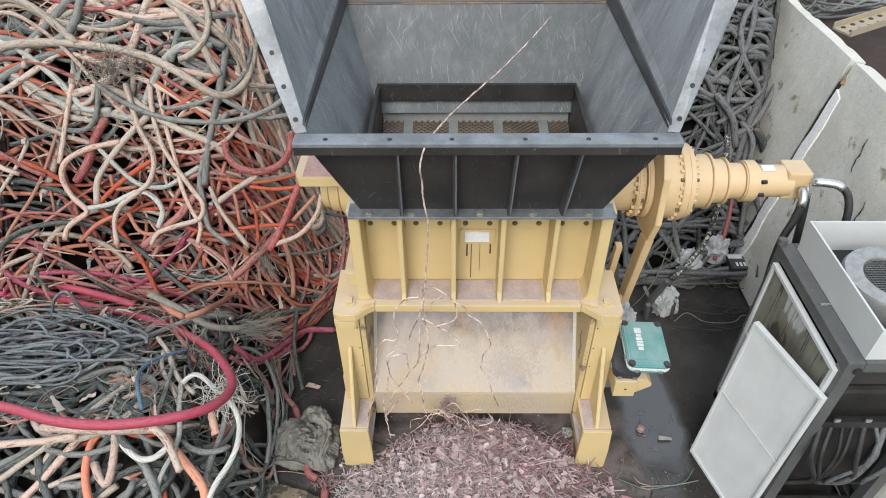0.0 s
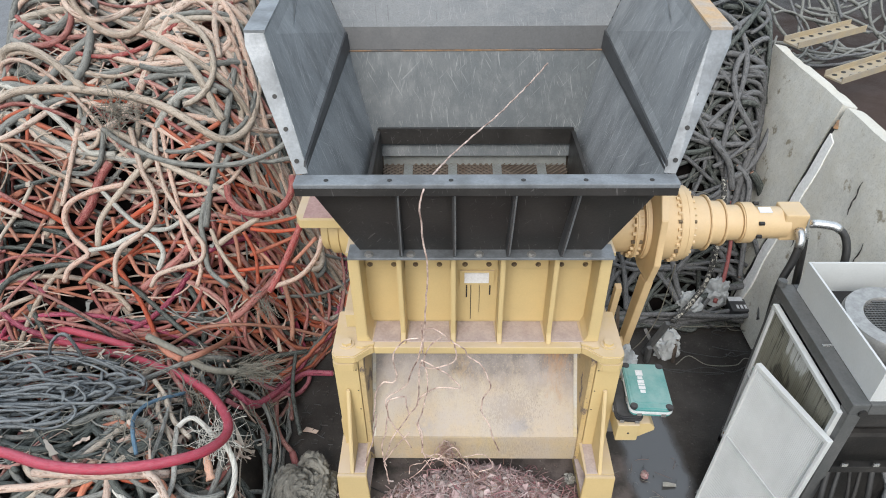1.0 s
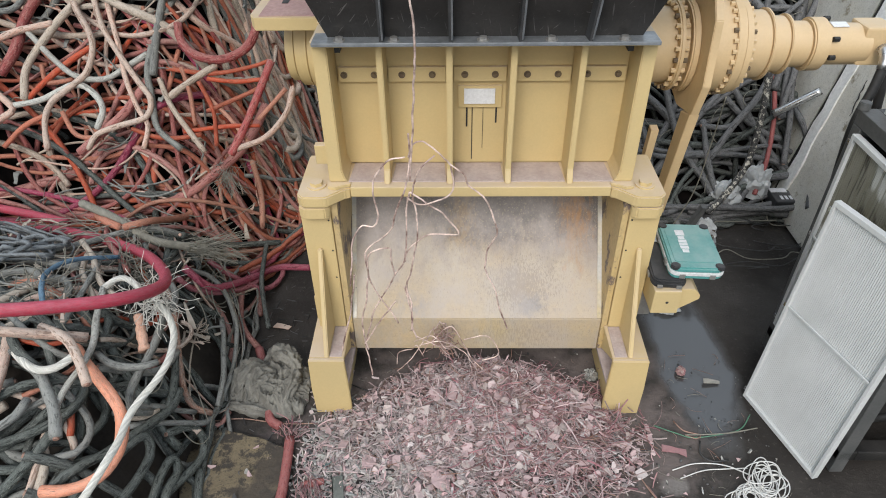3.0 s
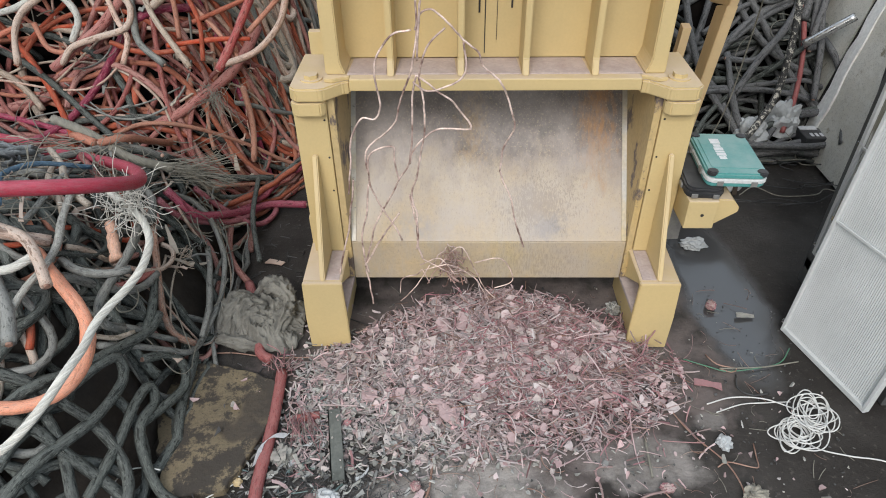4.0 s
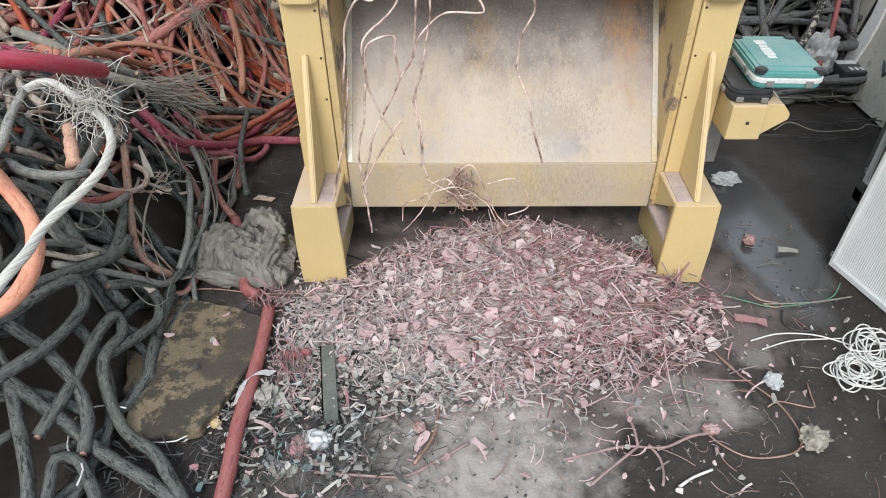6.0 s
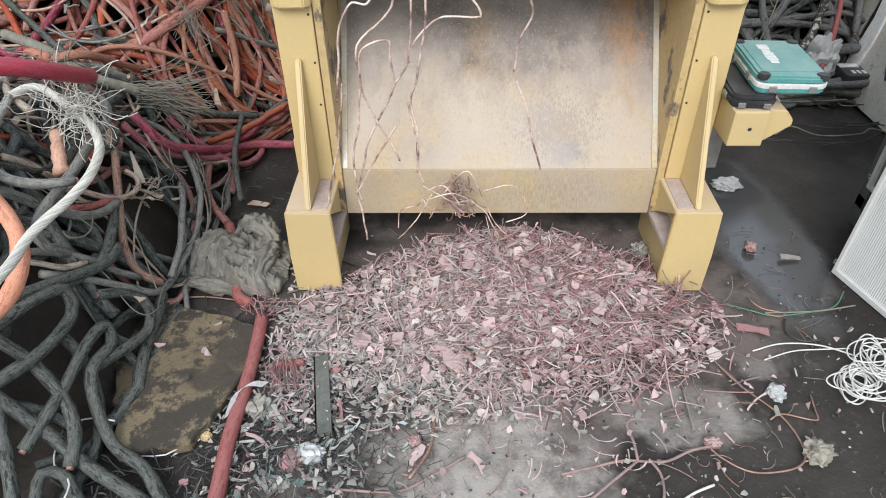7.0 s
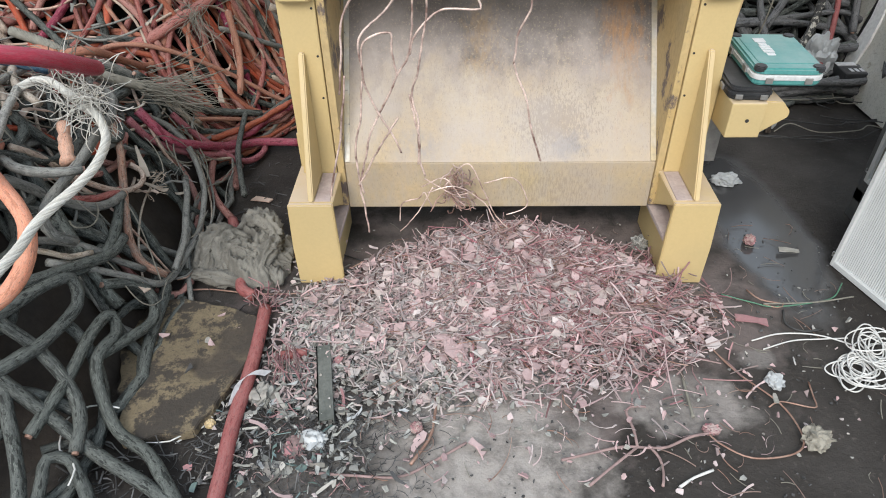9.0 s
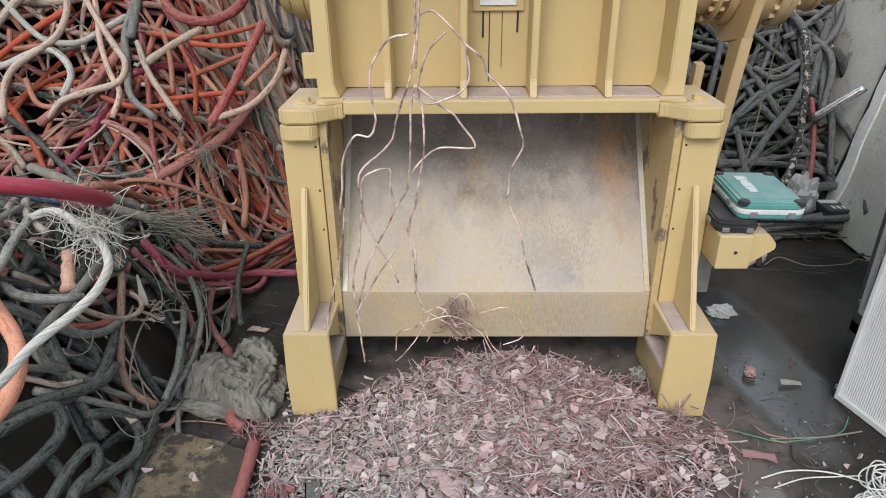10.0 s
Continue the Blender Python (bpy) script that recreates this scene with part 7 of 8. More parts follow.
ground_wire(GREEN_WIRE, 0.003, [(0.986, 2.385, 0.012), (1.104, 2.331, 0.012), (1.191, 2.303, 0.012), (1.372, 2.331, 0.012), (1.474, 2.367, 0.012), (1.554, 2.460, 0.012)])
ground_wire(COPPER_DULL, 0.0035, [(1.108, 2.414, 0.012), (1.147, 2.349, 0.012), (1.234, 2.320, 0.012), (1.200, 2.296, 0.012), (1.149, 2.320, 0.012)])
ground_wire(FIBRE, 0.004, [(1.149, 2.320, 0.012), (1.372, 2.331, 0.012), (1.560, 2.367, 0.012)])
ground_wire(RUBBER, 0.005, [(1.217, 2.278, 0.012), (1.196, 2.194, 0.012), (1.249, 2.152, 0.012), (1.334, 2.162, 0.012)])
ground_wire(WHITE_WIRE, 0.005, [(0.543, 1.427, 0.012), (0.599, 1.462, 0.012), (0.674, 1.493, 0.012)])
ground_wire(FIBRE, 0.006, [(0.682, 1.905, 0.012), (0.674, 1.797, 0.012), (0.669, 1.709, 0.012)])
ground_wire(COPPER_DULL, 0.003, [(1.157, 1.879, 0.012), (1.144, 1.800, 0.012), (1.137, 1.762, 0.012), (1.107, 1.761, 0.012), (1.014, 1.786, 0.012), (0.962, 1.760, 0.012)])
ground_wire(COPPER_DULL, 0.004, [(-0.949, 2.937, 0.012), (-0.958, 3.254, 0.012), (-0.901, 2.749, 0.012), (-0.843, 2.496, 0.012), (-0.791, 2.239, 0.012), (-0.794, 2.014, 0.012), (-0.774, 1.842, 0.012)])
ground_wire(RUBBER, 0.004, [(-0.968, 2.661, 0.012), (-0.838, 2.704, 0.012), (-0.635, 2.618, 0.012), (-0.467, 2.536, 0.012)])
ground_wire(COPPER_DULL, 0.004, [(-1.507, 2.399, 0.012), (-1.332, 2.418, 0.012), (-1.118, 2.388, 0.012), (-0.914, 2.389, 0.012), (-0.714, 2.419, 0.012)])
ground_wire(WHITE_WIRE, 0.003, [(1.049, 2.051, 0.012), (1.181, 2.098, 0.012), (1.299, 2.108, 0.012), (1.416, 2.114, 0.012)])
ground_wire(WHITE_WIRE, 0.003, [(-1.198, 1.590, 0.012), (-1.120, 1.661, 0.012), (-1.096, 1.686, 0.012)])


# ---- shredded scrap under the chute ----
def heap_back_line(x):
    return 2.83 - 0.62 * x * x


def scrap_height(x, y):
    return 0.155 * np.exp(-((x - 0.06) / 0.55) ** 2 - ((y - 2.57) / 0.36) ** 2) * rounded_step((heap_back_line(x) + 0.06 - y) / 0.16)


def scrap_mound():
    xs, ys = np.arange(-0.95, 1.05, 0.04), np.arange(1.8, 3.6, 0.04)
    w = len(xs)
    verts = [(x, y, float(scrap_height(x, y)) - 0.012 + 0.012 * noise.noise((x * 14, y * 14, 5))) for y in ys for x in xs]
    faces = [(j * w + i, j * w + i + 1, (j + 1) * w + i + 1, (j + 1) * w + i) for j in range(len(ys) - 1) for i in range(w - 1)]
    faces = [f for f in faces if max(verts[i][2] for i in f) > 0.004]
    tagged(mesh_object("scrap_mound", verts, faces, FLAKE_SOLID, True), "low mound of dusty mauve cable shreds", "scrap", kind="stuff")


scrap_mound()


def turn_matrix(rs, tilt):
    return np.array((Matrix.Rotation(rs.uniform(0, 6.28), 3, "Z") @ Matrix.Rotation(rs.gauss(0, tilt), 3, "X") @ Matrix.Rotation(rs.gauss(0, tilt), 3, "Y")))


def flake_data(rs, size, thick=0.0022, sides=(5, 8), tilt=0.45):
    n = rs.randint(*sides)
    q = sorted(rs.uniform(0, 6.28) for _ in range(n))
    long = rs.uniform(0.5, 1.0)
    ring = np.array([(size * math.cos(a) * rs.uniform(0.7, 1.1), size * long * math.sin(a) * rs.uniform(0.7, 1.1), rs.uniform(-0.12, 0.12) * size) for a in q])
    top, bot = ring + (0, 0, thick), ring - (0, 0, thick)
    v = np.vstack([top, bot]) @ turn_matrix(rs, tilt).T
    f = [list(range(n)), list(range(n, 2 * n))[::-1]] + [[i, n + i, n + (i + 1) % n, (i + 1) % n] for i in range(n)]
    return v, f


def strip_data(rs, length, width, thick=0.002, tilt=0.35, bend=0.5, k=4):
    pts, a = [], 0.0
    p = np.zeros(3)
    h = rs.gauss(0, bend)
    e = rs.gauss(0, 0.25)
    for i in range(k):
        pts.append(p.copy())
        a += h / k
        p = p + length / (k - 1) * np.array([math.cos(a), math.sin(a), e * (0.5 - i / k)])
    pts = np.array(pts) - np.mean(pts, axis=0)
    v = []
    for i, c in enumerate(pts):
        w = width * 0.5 * rs.uniform(0.55, 1.1)
        v += [c + (0, -w, thick), c + (0, w, thick), c + (0, w, -thick), c + (0, -w, -thick)]
    f = [[0, 1, 2, 3], [4 * k - 1, 4 * k - 2, 4 * k - 3, 4 * k - 4]]
    for i in range(k - 1):
        b = 4 * i
        f += [[b + j, b + 4 + j, b + 4 + (j + 1) % 4, b + (j + 1) % 4] for j in range(4)]
    return np.array(v) @ turn_matrix(rs, tilt).T, f


def scatter(name, material, count, place, make, label, rs, level=lambda x, y: 0.0, lift=(0.0, 0.02)):
    pieces = []
    for _ in range(count):
        x, y = place(rs)
        v, f = make(rs)
        z = float(level(x, y)) - v[:, 2].min() * 0.75 + rs.uniform(*lift)
        pieces.append((v + (x, y, z), f))
    tagged(joined(name, pieces, material, False), label, "scrap", kind="stuff")


def in_heap(rs):
    while True:
        x, y = rs.gauss(0.08, 0.46), rs.gauss(2.36, 0.27)
        d = ((x - 0.02) / 0.95) ** 2 + ((y - 2.5) / 0.70) ** 2
        if y > 1.72 and d < 1.15 and y < heap_back_line(x) + 0.02 and not (abs(abs(x) - 0.81) < 0.12 and 2.5 < y < 2.97):
            return x, y


def in_left(rs):
    while True:
        x, y = rs.gauss(-0.35, 0.32), rs.gauss(2.12, 0.22)
        if -0.95 < x < 0.5 and 1.72 < y < 2.48:
            return x, y


def in_corner(rs):
    while True:
        x, y = rs.gauss(-0.75, 0.22), rs.gauss(1.68, 0.27)
        if -1.12 < x < -0.2 and 1.15 < y < 2.35:
            return x, y


def on_yard(rs):
    return rs.uniform(-0.95, 1.6), rs.uniform(1.05, 2.95)


def by_heap(rs):
    return rs.gauss(0.1, 0.6), rs.gauss(1.85, 0.25)


RQ = random.Random(31)
scatter("shredded_flakes", FLAKE, 2700, in_heap, lambda r: flake_data(r, r.uniform(0.008, 0.028) * (1.6 if r.random() < 0.18 else 1)), "heap of dusty mauve plastic flakes", RQ, scrap_height)
scatter("shredded_strips", FLAKE, 2200, in_heap, lambda r: strip_data(r, r.uniform(0.03, 0.12), r.uniform(0.002, 0.010), 0.0014, 0.35, 1.1, 5), "dusty mauve cable strips in the shred heap", RQ, scrap_height)
scatter("shredded_strips", SHRED_DARK, 250, in_heap, lambda r: strip_data(r, r.uniform(0.03, 0.09), r.uniform(0.003, 0.009)), "dark strips in the shred heap", RQ, scrap_height)
scatter("shredded_strips", FLAKE_RED, 1000, lambda r: (in_heap(r)[0] * 0.8 + 0.22, in_heap(r)[1]), lambda r: strip_data(r, r.uniform(0.04, 0.13), r.uniform(0.003, 0.009)), "dusky red cable strips in the shred heap", RQ, scrap_height)
scatter("shredded_flakes", FLAKE_DUSTY, 1000, in_left, lambda r: flake_data(r, r.uniform(0.006, 0.028) * (1.6 if r.random() < 0.15 else 1)), "dust-grey plastic flakes at the heap's edge", RQ, scrap_height)
scatter("shredded_strips", FLAKE_DUSTY, 800, in_left, lambda r: strip_data(r, r.uniform(0.03, 0.11), r.uniform(0.002, 0.009), 0.0014, 0.35, 1.2, 5), "dust-grey strips at the heap's edge", RQ, scrap_height)
scatter("shredded_strips", FLAKE, 420, in_heap, lambda r: strip_data(r, r.uniform(0.09, 0.22), r.uniform(0.003, 0.008), 0.0018, 0.25, 2.0, 8), "long curled mauve strips in the shred heap", RQ, scrap_height, (0.005, 0.035))
scatter("shredded_strips", FLAKE_RED, 360, lambda r: (in_heap(r)[0] * 0.8 + 0.25, in_heap(r)[1]), lambda r: strip_data(r, r.uniform(0.09, 0.22), r.uniform(0.003, 0.008), 0.0018, 0.25, 2.0, 8), "long curled red strips in the shred heap", RQ, scrap_height, (0.005, 0.035))
scatter("copper_bits", COPPER_DULL, 420, in_heap, lambda r: strip_data(r, r.uniform(0.05, 0.16), 0.003, 0.0013, 0.35, 1.6), "bits of copper strand in the shred heap", RQ, scrap_height, (0.0, 0.03))
scatter("plastic_shreds", SHRED_DARK, 1700, in_corner, lambda r: strip_data(r, r.uniform(0.02, 0.09), r.uniform(0.0012, 0.0045), 0.0008, 0.45, 2.2, 6), "dark plastic shreds strewn beside the hose", RQ, lift=(0.0, 0.012))
scatter("plastic_shreds", SHRED_PALE, 560, lambda r: (r.gauss(-0.42, 0.22), r.gauss(2.0, 0.16)), lambda r: flake_data(r, r.uniform(0.008, 0.026)), "pale chips at the edge of the shred heap", RQ)
scatter("plastic_shreds", SHRED_PALE, 420, lambda r: in_corner(r) if r.random() < 0.55 else by_heap(r), lambda r: flake_data(r, r.uniform(0.006, 0.02)), "pale plastic chips strewn on the ground", RQ)
scatter("plastic_shreds", SHRED_MIX, 80, in_corner, lambda r: strip_data(r, r.uniform(0.02, 0.07), r.uniform(0.002, 0.008), 0.0008, 0.5, 1.8, 6), "green, blue and red plastic chips on the ground", RQ)
scatter("plastic_shreds", FLAKE_RED, 120, in_corner, lambda r: strip_data(r, r.uniform(0.02, 0.08), r.uniform(0.002, 0.006), 0.0008, 0.5, 1.8, 6), "red rubber chips on the ground", RQ)
scatter("plastic_shreds", SHRED_PALE, 120, in_corner, lambda r: strip_data(r, r.uniform(0.03, 0.08), r.uniform(0.008, 0.02), 0.0015, 0.4, 0.9), "pale torn strips of film beside the hose", RQ, lift=(0.004, 0.02))
scatter("plastic_shreds", FLAKE, 420, lambda r: (r.gauss(-0.80, 0.10), r.gauss(2.2, 0.2)), lambda r: strip_data(r, r.uniform(0.02, 0.08), r.uniform(0.004, 0.014)), "dusty mauve strips between hose and foot", RQ)
scatter("plastic_shreds", SHRED_PALE, 300, lambda r: (r.gauss(-0.80, 0.10), r.gauss(2.15, 0.2)), lambda r: strip_data(r, r.uniform(0.02, 0.07), r.uniform(0.004, 0.016)), "pale strips between hose and foot", RQ)
scatter("plastic_shreds", SHRED_DARK, 260, lambda r: (r.uniform(-1.6, -1.05), r.uniform(1.15, 1.6)), lambda r: strip_data(r, r.uniform(0.02, 0.09), r.uniform(0.002, 0.008), 0.001, 0.3, 1.5, 5), "dark scraps on the ground under black cable", RQ)
scatter("plastic_shreds", FLAKE, 240, by_heap, lambda r: flake_data(r, r.uniform(0.005, 0.02)), "mauve flakes strewn before the heap", RQ)
scatter("plastic_shreds", FLAKE, 70, lambda r: (r.uniform(-0.55, 0.95), r.gauss(1.72, 0.14)), lambda r: strip_data(r, r.uniform(0.03, 0.12), r.uniform(0.002, 0.009), 0.001, 0.15, 1.6, 6), "curled mauve strips strewn before the heap", RQ)
scatter("copper_bits", COPPER_DULL, 28, lambda r: (r.uniform(-0.7, 0.9), r.gauss(1.62, 0.2)), lambda r: strip_data(r, r.uniform(0.06, 0.2), 0.0035, 0.0015, 0.08, 2.6, 9), "curled copper strands strewn before the heap", RQ)
scatter("ground_crumbs", SHRED_DARK, 700, on_yard, lambda r: flake_data(r, r.uniform(0.003, 0.009)), "dark crumbs on the wet ground", RQ, lift=(0, 0.002))
scatter("ground_crumbs", SHRED_PALE, 170, on_yard, lambda r: flake_data(r, r.uniform(0.002, 0.008)), "pale crumbs on the wet ground", RQ, lift=(0, 0.002))
scatter("ground_strands", COPPER_DULL, 90, on_yard, lambda r: strip_data(r, r.uniform(0.04, 0.14), 0.002, 0.001, 0.05, 1.8), "thin copper strands on the ground", RQ, lift=(0, 0.002))
scatter("ground_strands", FIBRE, 110, on_yard, lambda r: strip_data(r, r.uniform(0.03, 0.10), 0.003, 0.001, 0.05, 1.2), "thin pale strips on the ground", RQ, lift=(0, 0.002))
scatter("heap_litter", SHRED_DARK, 110, lambda r: (r.uniform(-1.6, -0.95), r.uniform(2.3, 3.6)), lambda r: strip_data(r, r.uniform(0.02, 0.08), 0.004), "dark litter between heap and shredder", RQ, lift=(0, 0.004))


def corner_scraps():
    kinds = [(SHRED_PALE, "pale torn film scrap"), (SHRED_MIX, "greenish plastic scrap"), (FLAKE_RED, "red rubber scrap"), (SHRED_DARK, "dark plastic scrap"),
             (PLASTIC_FILM, "crumpled pale film scrap"), (SHRED_MIX, "bluish plastic scrap"), (FLAKE, "mauve sheath scrap"), (SHRED_DARK, "dark plastic scrap")]
    for i in range(88):
        x, y = in_corner(RQ)
        if abs(x + 0.98) < 0.05:
            x += 0.1
        m, lab = kinds[i % 8]
        s = RQ.uniform(0.014, 0.034)
        v, f = flake_data(RQ, s, 0.0015, (5, 9), 0.5) if i % 3 else strip_data(RQ, s * 3, s * 0.7, 0.0015, 0.5, 1.2)
        ob = mesh_object("plastic_scrap", v, f, m)
        ob.location = (x, y, 0.016 - v[:, 2].min() * 0.7)
        tagged(ob, lab + " lying among shreds by the red hose", "scrap", "scraps by the hose")


corner_scraps()


def large_flakes():
    for i in range(150):
        while True:
            x, y = in_heap(RQ)
            if y < 2.6:
                break
        s = RQ.uniform(0.024, 0.042) if i > 30 else RQ.uniform(0.036, 0.054)
        v, f = flake_data(RQ, s, 0.003, (5, 9), 0.28)
        ob = mesh_object("plastic_flake", v, f, FLAKE if i % 3 else FLAKE_DUSTY)
        ob.location = (x, y, float(scrap_height(x, y)) + 0.036 - v[:, 2].min() * 0.5)
        tagged(ob, "large dusty mauve sheath flake lying on the shred heap", "flake", "large flakes on the heap")


large_flakes()


BARGREY = surface("weathered_grey_bar", (0.10, 0.11, 0.10), (0.16, 0.17, 0.155), 12, (0.6, 0.8), 0.1, 0.2)
REDHOSE = sheath("faded_red_hose", (0.30, 0.06, 0.06), (0.34, 0.10, 0.095), 0.4, (0.44, 0.23, 0.215), (0.5, 0.7), 0.05, 0.0, (0.34, 0.17, 0.15), 0.62, wear=0.5)
SPECKLED = surface("peeling_black_cable", (0.03, 0.03, 0.03), (0.05, 0.05, 0.05), 14, (0.6, 0.8), 0, 0.4, 50, spots=(0.5, 0.48, 0.42), spot_level=0.52)

# ---- loose things on the ground ----
def crumple(name, at, size, material, label, category, seed, flat=0.6, freq=3.0, rough=0.45):
    bm = bmesh.new()
    bmesh.ops.create_icosphere(bm, subdivisions=4, radius=1)
    off = Vector((seed * 3.7, seed * 1.3, seed * 5.1))
    for v in bm.verts:
        p = v.co * freq + off
        fold = abs(noise.noise(p + Vector((2, 0, 1)) * noise.noise(p * 0.7)))
        fine = abs(noise.noise(p * 2.3))
        v.co *= 1 - rough + rough * 2.2 * fold + rough * 0.5 * fine
        v.co.z = max(v.co.z, -0.35)
        v.co = Vector((v.co.x * size[0], v.co.y * size[1], (v.co.z + 0.35) * size[2]))
    ob = part(name, bm, material, None, label, True)
    ob.location = at
    return tagged(ob, category=category)


def rag():
    """A heavy cloth dropped in a heap: a low crumpled sheet with rolled folds and a sleeve thrown over it."""
    n, verts, faces = 120, [], []
    for j in range(n):
        for i in range(n):
            x, y = -1 + 2 * i / (n - 1), -1 + 2 * j / (n - 1)
            q = Vector((x * 1.5 + 3.1, y * 1.5 + 8.2, 1.7))
            w = Vector((noise.noise(q), noise.noise(q + Vector((7, 3, 1))), noise.noise(q + Vector((2, 9, 4)))))
            d = math.hypot(x, y) + 0.25 * w.z + 0.12 * noise.noise(q * 2.2)
            dome = max(0.0, 1 - d * d) ** 0.6
            ridge = 1 - 2.2 * abs(noise.noise(q * 1.7 + w * 1.1))
            fine = 1 - 2.2 * abs(noise.noise(q * 4.1 + w * 2.2))
            crease = 1 - 2.0 * abs(noise.noise(q * 8.5 + w * 3.0))
            z = dome * (0.07 + 0.05 * ridge + 0.034 * fine + 0.013 * crease)
            verts.append((x * 0.25 + 0.035 * w.y * dome, y * 0.22 + 0.035 * w.x * dome, z - 0.004))
    for j in range(n - 1):
        for i in range(n - 1):
            f = (j * n + i, j * n + i + 1, (j + 1) * n + i + 1, (j + 1) * n + i)
            if max(verts[k][2] for k in f) > 0.001:
                faces.append(f)
    rolls = [([(-0.19, -0.10, 0.03), (-0.17, 0.02, 0.09), (-0.12, 0.10, 0.10), (-0.05, 0.12, 0.07)], 0.040),
             ([(-0.14, -0.13, 0.04), (-0.13, -0.03, 0.11), (-0.08, 0.05, 0.13), (-0.02, 0.09, 0.09)], 0.034),
             ([(-0.09, -0.12, 0.05), (-0.07, -0.03, 0.12), (-0.03, 0.03, 0.12), (0.03, 0.05, 0.08)], 0.034),
             ([(-0.03, -0.14, 0.04), (-0.02, -0.06, 0.10), (0.03, -0.02, 0.11), (0.08, -0.01, 0.06)], 0.032),
             ([(-0.04, 0.17, 0.05), (0.02, 0.20, 0.11), (0.09, 0.17, 0.13), (0.15, 0.10, 0.09), (0.13, 0.04, 0.05)], 0.042),
             ([(0.01, 0.15, 0.08), (0.06, 0.14, 0.14), (0.12, 0.11, 0.12)], 0.028),
             ([(0.17, 0.08, 0.07), (0.16, 0.0, 0.09), (0.13, -0.08, 0.08), (0.12, -0.17, 0.03)], 0.038),
             ([(0.13, -0.02, 0.08), (0.10, -0.08, 0.09), (0.06, -0.15, 0.04)], 0.026),
             ([(-0.22, -0.14, 0.02), (-0.12, -0.17, 0.05), (0.0, -0.19, 0.04), (0.07, -0.20, 0.01)], 0.030),
             ([(0.16, -0.10, 0.04), (0.20, -0.15, 0.04), (0.22, -0.20, 0.015)], 0.028)]
    sides = 44
    for k, (pts, r) in enumerate(rolls):
        line = spline(pts, 0.005)
        u = np.linspace(0, 1, len(line))
        rr = r * (0.55 + 0.45 * np.sin(np.pi * np.clip(u, 0.04, 0.96)))
        v, f, _ = tube_data(line, rr, sides)
        base = len(verts)
        centre = np.repeat(line, sides, axis=0)
        for p, c in zip(v, centre):
            e = (p - c) / (np.linalg.norm(p - c) + 1e-9)
            q = Vector(c) * 7.0 + Vector(e) * 1.25 + Vector((k * 3.3, k * 1.7, 0.4))
            w = Vector((noise.noise(q * 0.8), noise.noise(q * 0.8 + Vector((5, 1, 2))), noise.noise(q * 0.8 + Vector((1, 8, 3)))))
            sharp = (1 - min(1.0, 2.6 * abs(noise.noise(q * 1.0 + w * 0.9)))) ** 1.5
            fine = (1 - min(1.0, 2.6 * abs(noise.noise(q * 2.3 + w * 1.4)))) ** 1.5
            p = c + (p - c) * (0.70 + 0.70 * sharp + 0.22 * fine)
            verts.append((p[0], p[1], max(0.0, p[2])))
        faces += [tuple(i + base for i in g) for g in f]
    ob = mesh_object("rag", verts, faces, CLOTH, True)
    ob.location = (-1.23, 2.64, 0)
    tagged(ob, "crumpled dirty grey rag by the shredder foot", "rag")


rag()


def board():
    pts = [(-1.536, 2.33), (-1.30, 2.30), (-1.055, 2.21), (-1.0, 2.106), (-1.05, 1.86), (-1.13, 1.616), (-1.25, 1.60), (-1.37, 1.568), (-1.48, 1.80), (-1.565, 2.03)]
    rng = random.Random(4)
    outline = []
    for p, q in zip(pts, pts[1:] + pts[:1]):
        for k in range(5):
            u = k / 5
            outline.append((p[0] + (q[0] - p[0]) * u + rng.uniform(-0.008, 0.008), p[1] + (q[1] - p[1]) * u + rng.uniform(-0.008, 0.008)))
    bm = prism(outline, "z", 0.004, 0.045, 0.004)
    ob = part("board", bm, WOOD, None, "muddy yellowish board lying at the edge of the heap")
    tagged(ob, category="board")
    RB = random.Random(5)
    for i in range(6):
        v, f = flake_data(RB, RB.uniform(0.012, 0.03), 0.002, (5, 8), 0.1)
        o = mesh_object("chip", v, f, RB.choice([SHRED_DARK, SHRED_PALE, FLAKE]))
        o.location = (RB.uniform(-1.45, -1.15), RB.uniform(1.75, 2.2), 0.066 - v[:, 2].min() * 0.3)
        tagged(o, "small chip lying on the muddy board", "chip", "chips on the board")


board()
hose("red_hose", [(-1.032, 2.274, 0.028), (-1.019, 2.123, 0.028), (-1.009, 1.969, 0.028), (-1.006, 1.828, 0.028), (-1.007, 1.699, 0.028), (-1.001, 1.581, 0.028), (-0.989, 1.471, 0.028), (-0.983, 1.369, 0.028), (-0.971, 1.257, 0.028)],
     0.028, REDHOSE, "faded red hose running along the ground past the board")
hose("red_hose", [(-1.36, 2.94, 0.03), (-1.30, 2.80, 0.03), (-1.20, 2.55, 0.035), (-1.17, 2.40, 0.035), (-1.10, 2.35, 0.03)], 0.026, REDHOSE, "faded red hose running under the rag")
brush("frayed_strands", (-1.03, 2.28, 0.045), (-0.1, 0.9, 0.1), 40, 0.09, 0.35, 0.0025, "frayed dusky red end of a hose", 0.3, 41, FLAKE_RED)
hose("red_hose", [(-0.90, 1.99, 0.03), (-0.85, 2.0, 0.032), (-0.80, 2.01, 0.03)], 0.02, REDHOSE, "short stub of faded red hose on the ground")
brush("frayed_strands", (-0.89, 2.0, 0.04), (0.3, -0.8, 0.0), 50, 0.14, 0.16, 0.002, "frayed dusky red strands beside the red hose", 0.15, 12, FLAKE_RED)


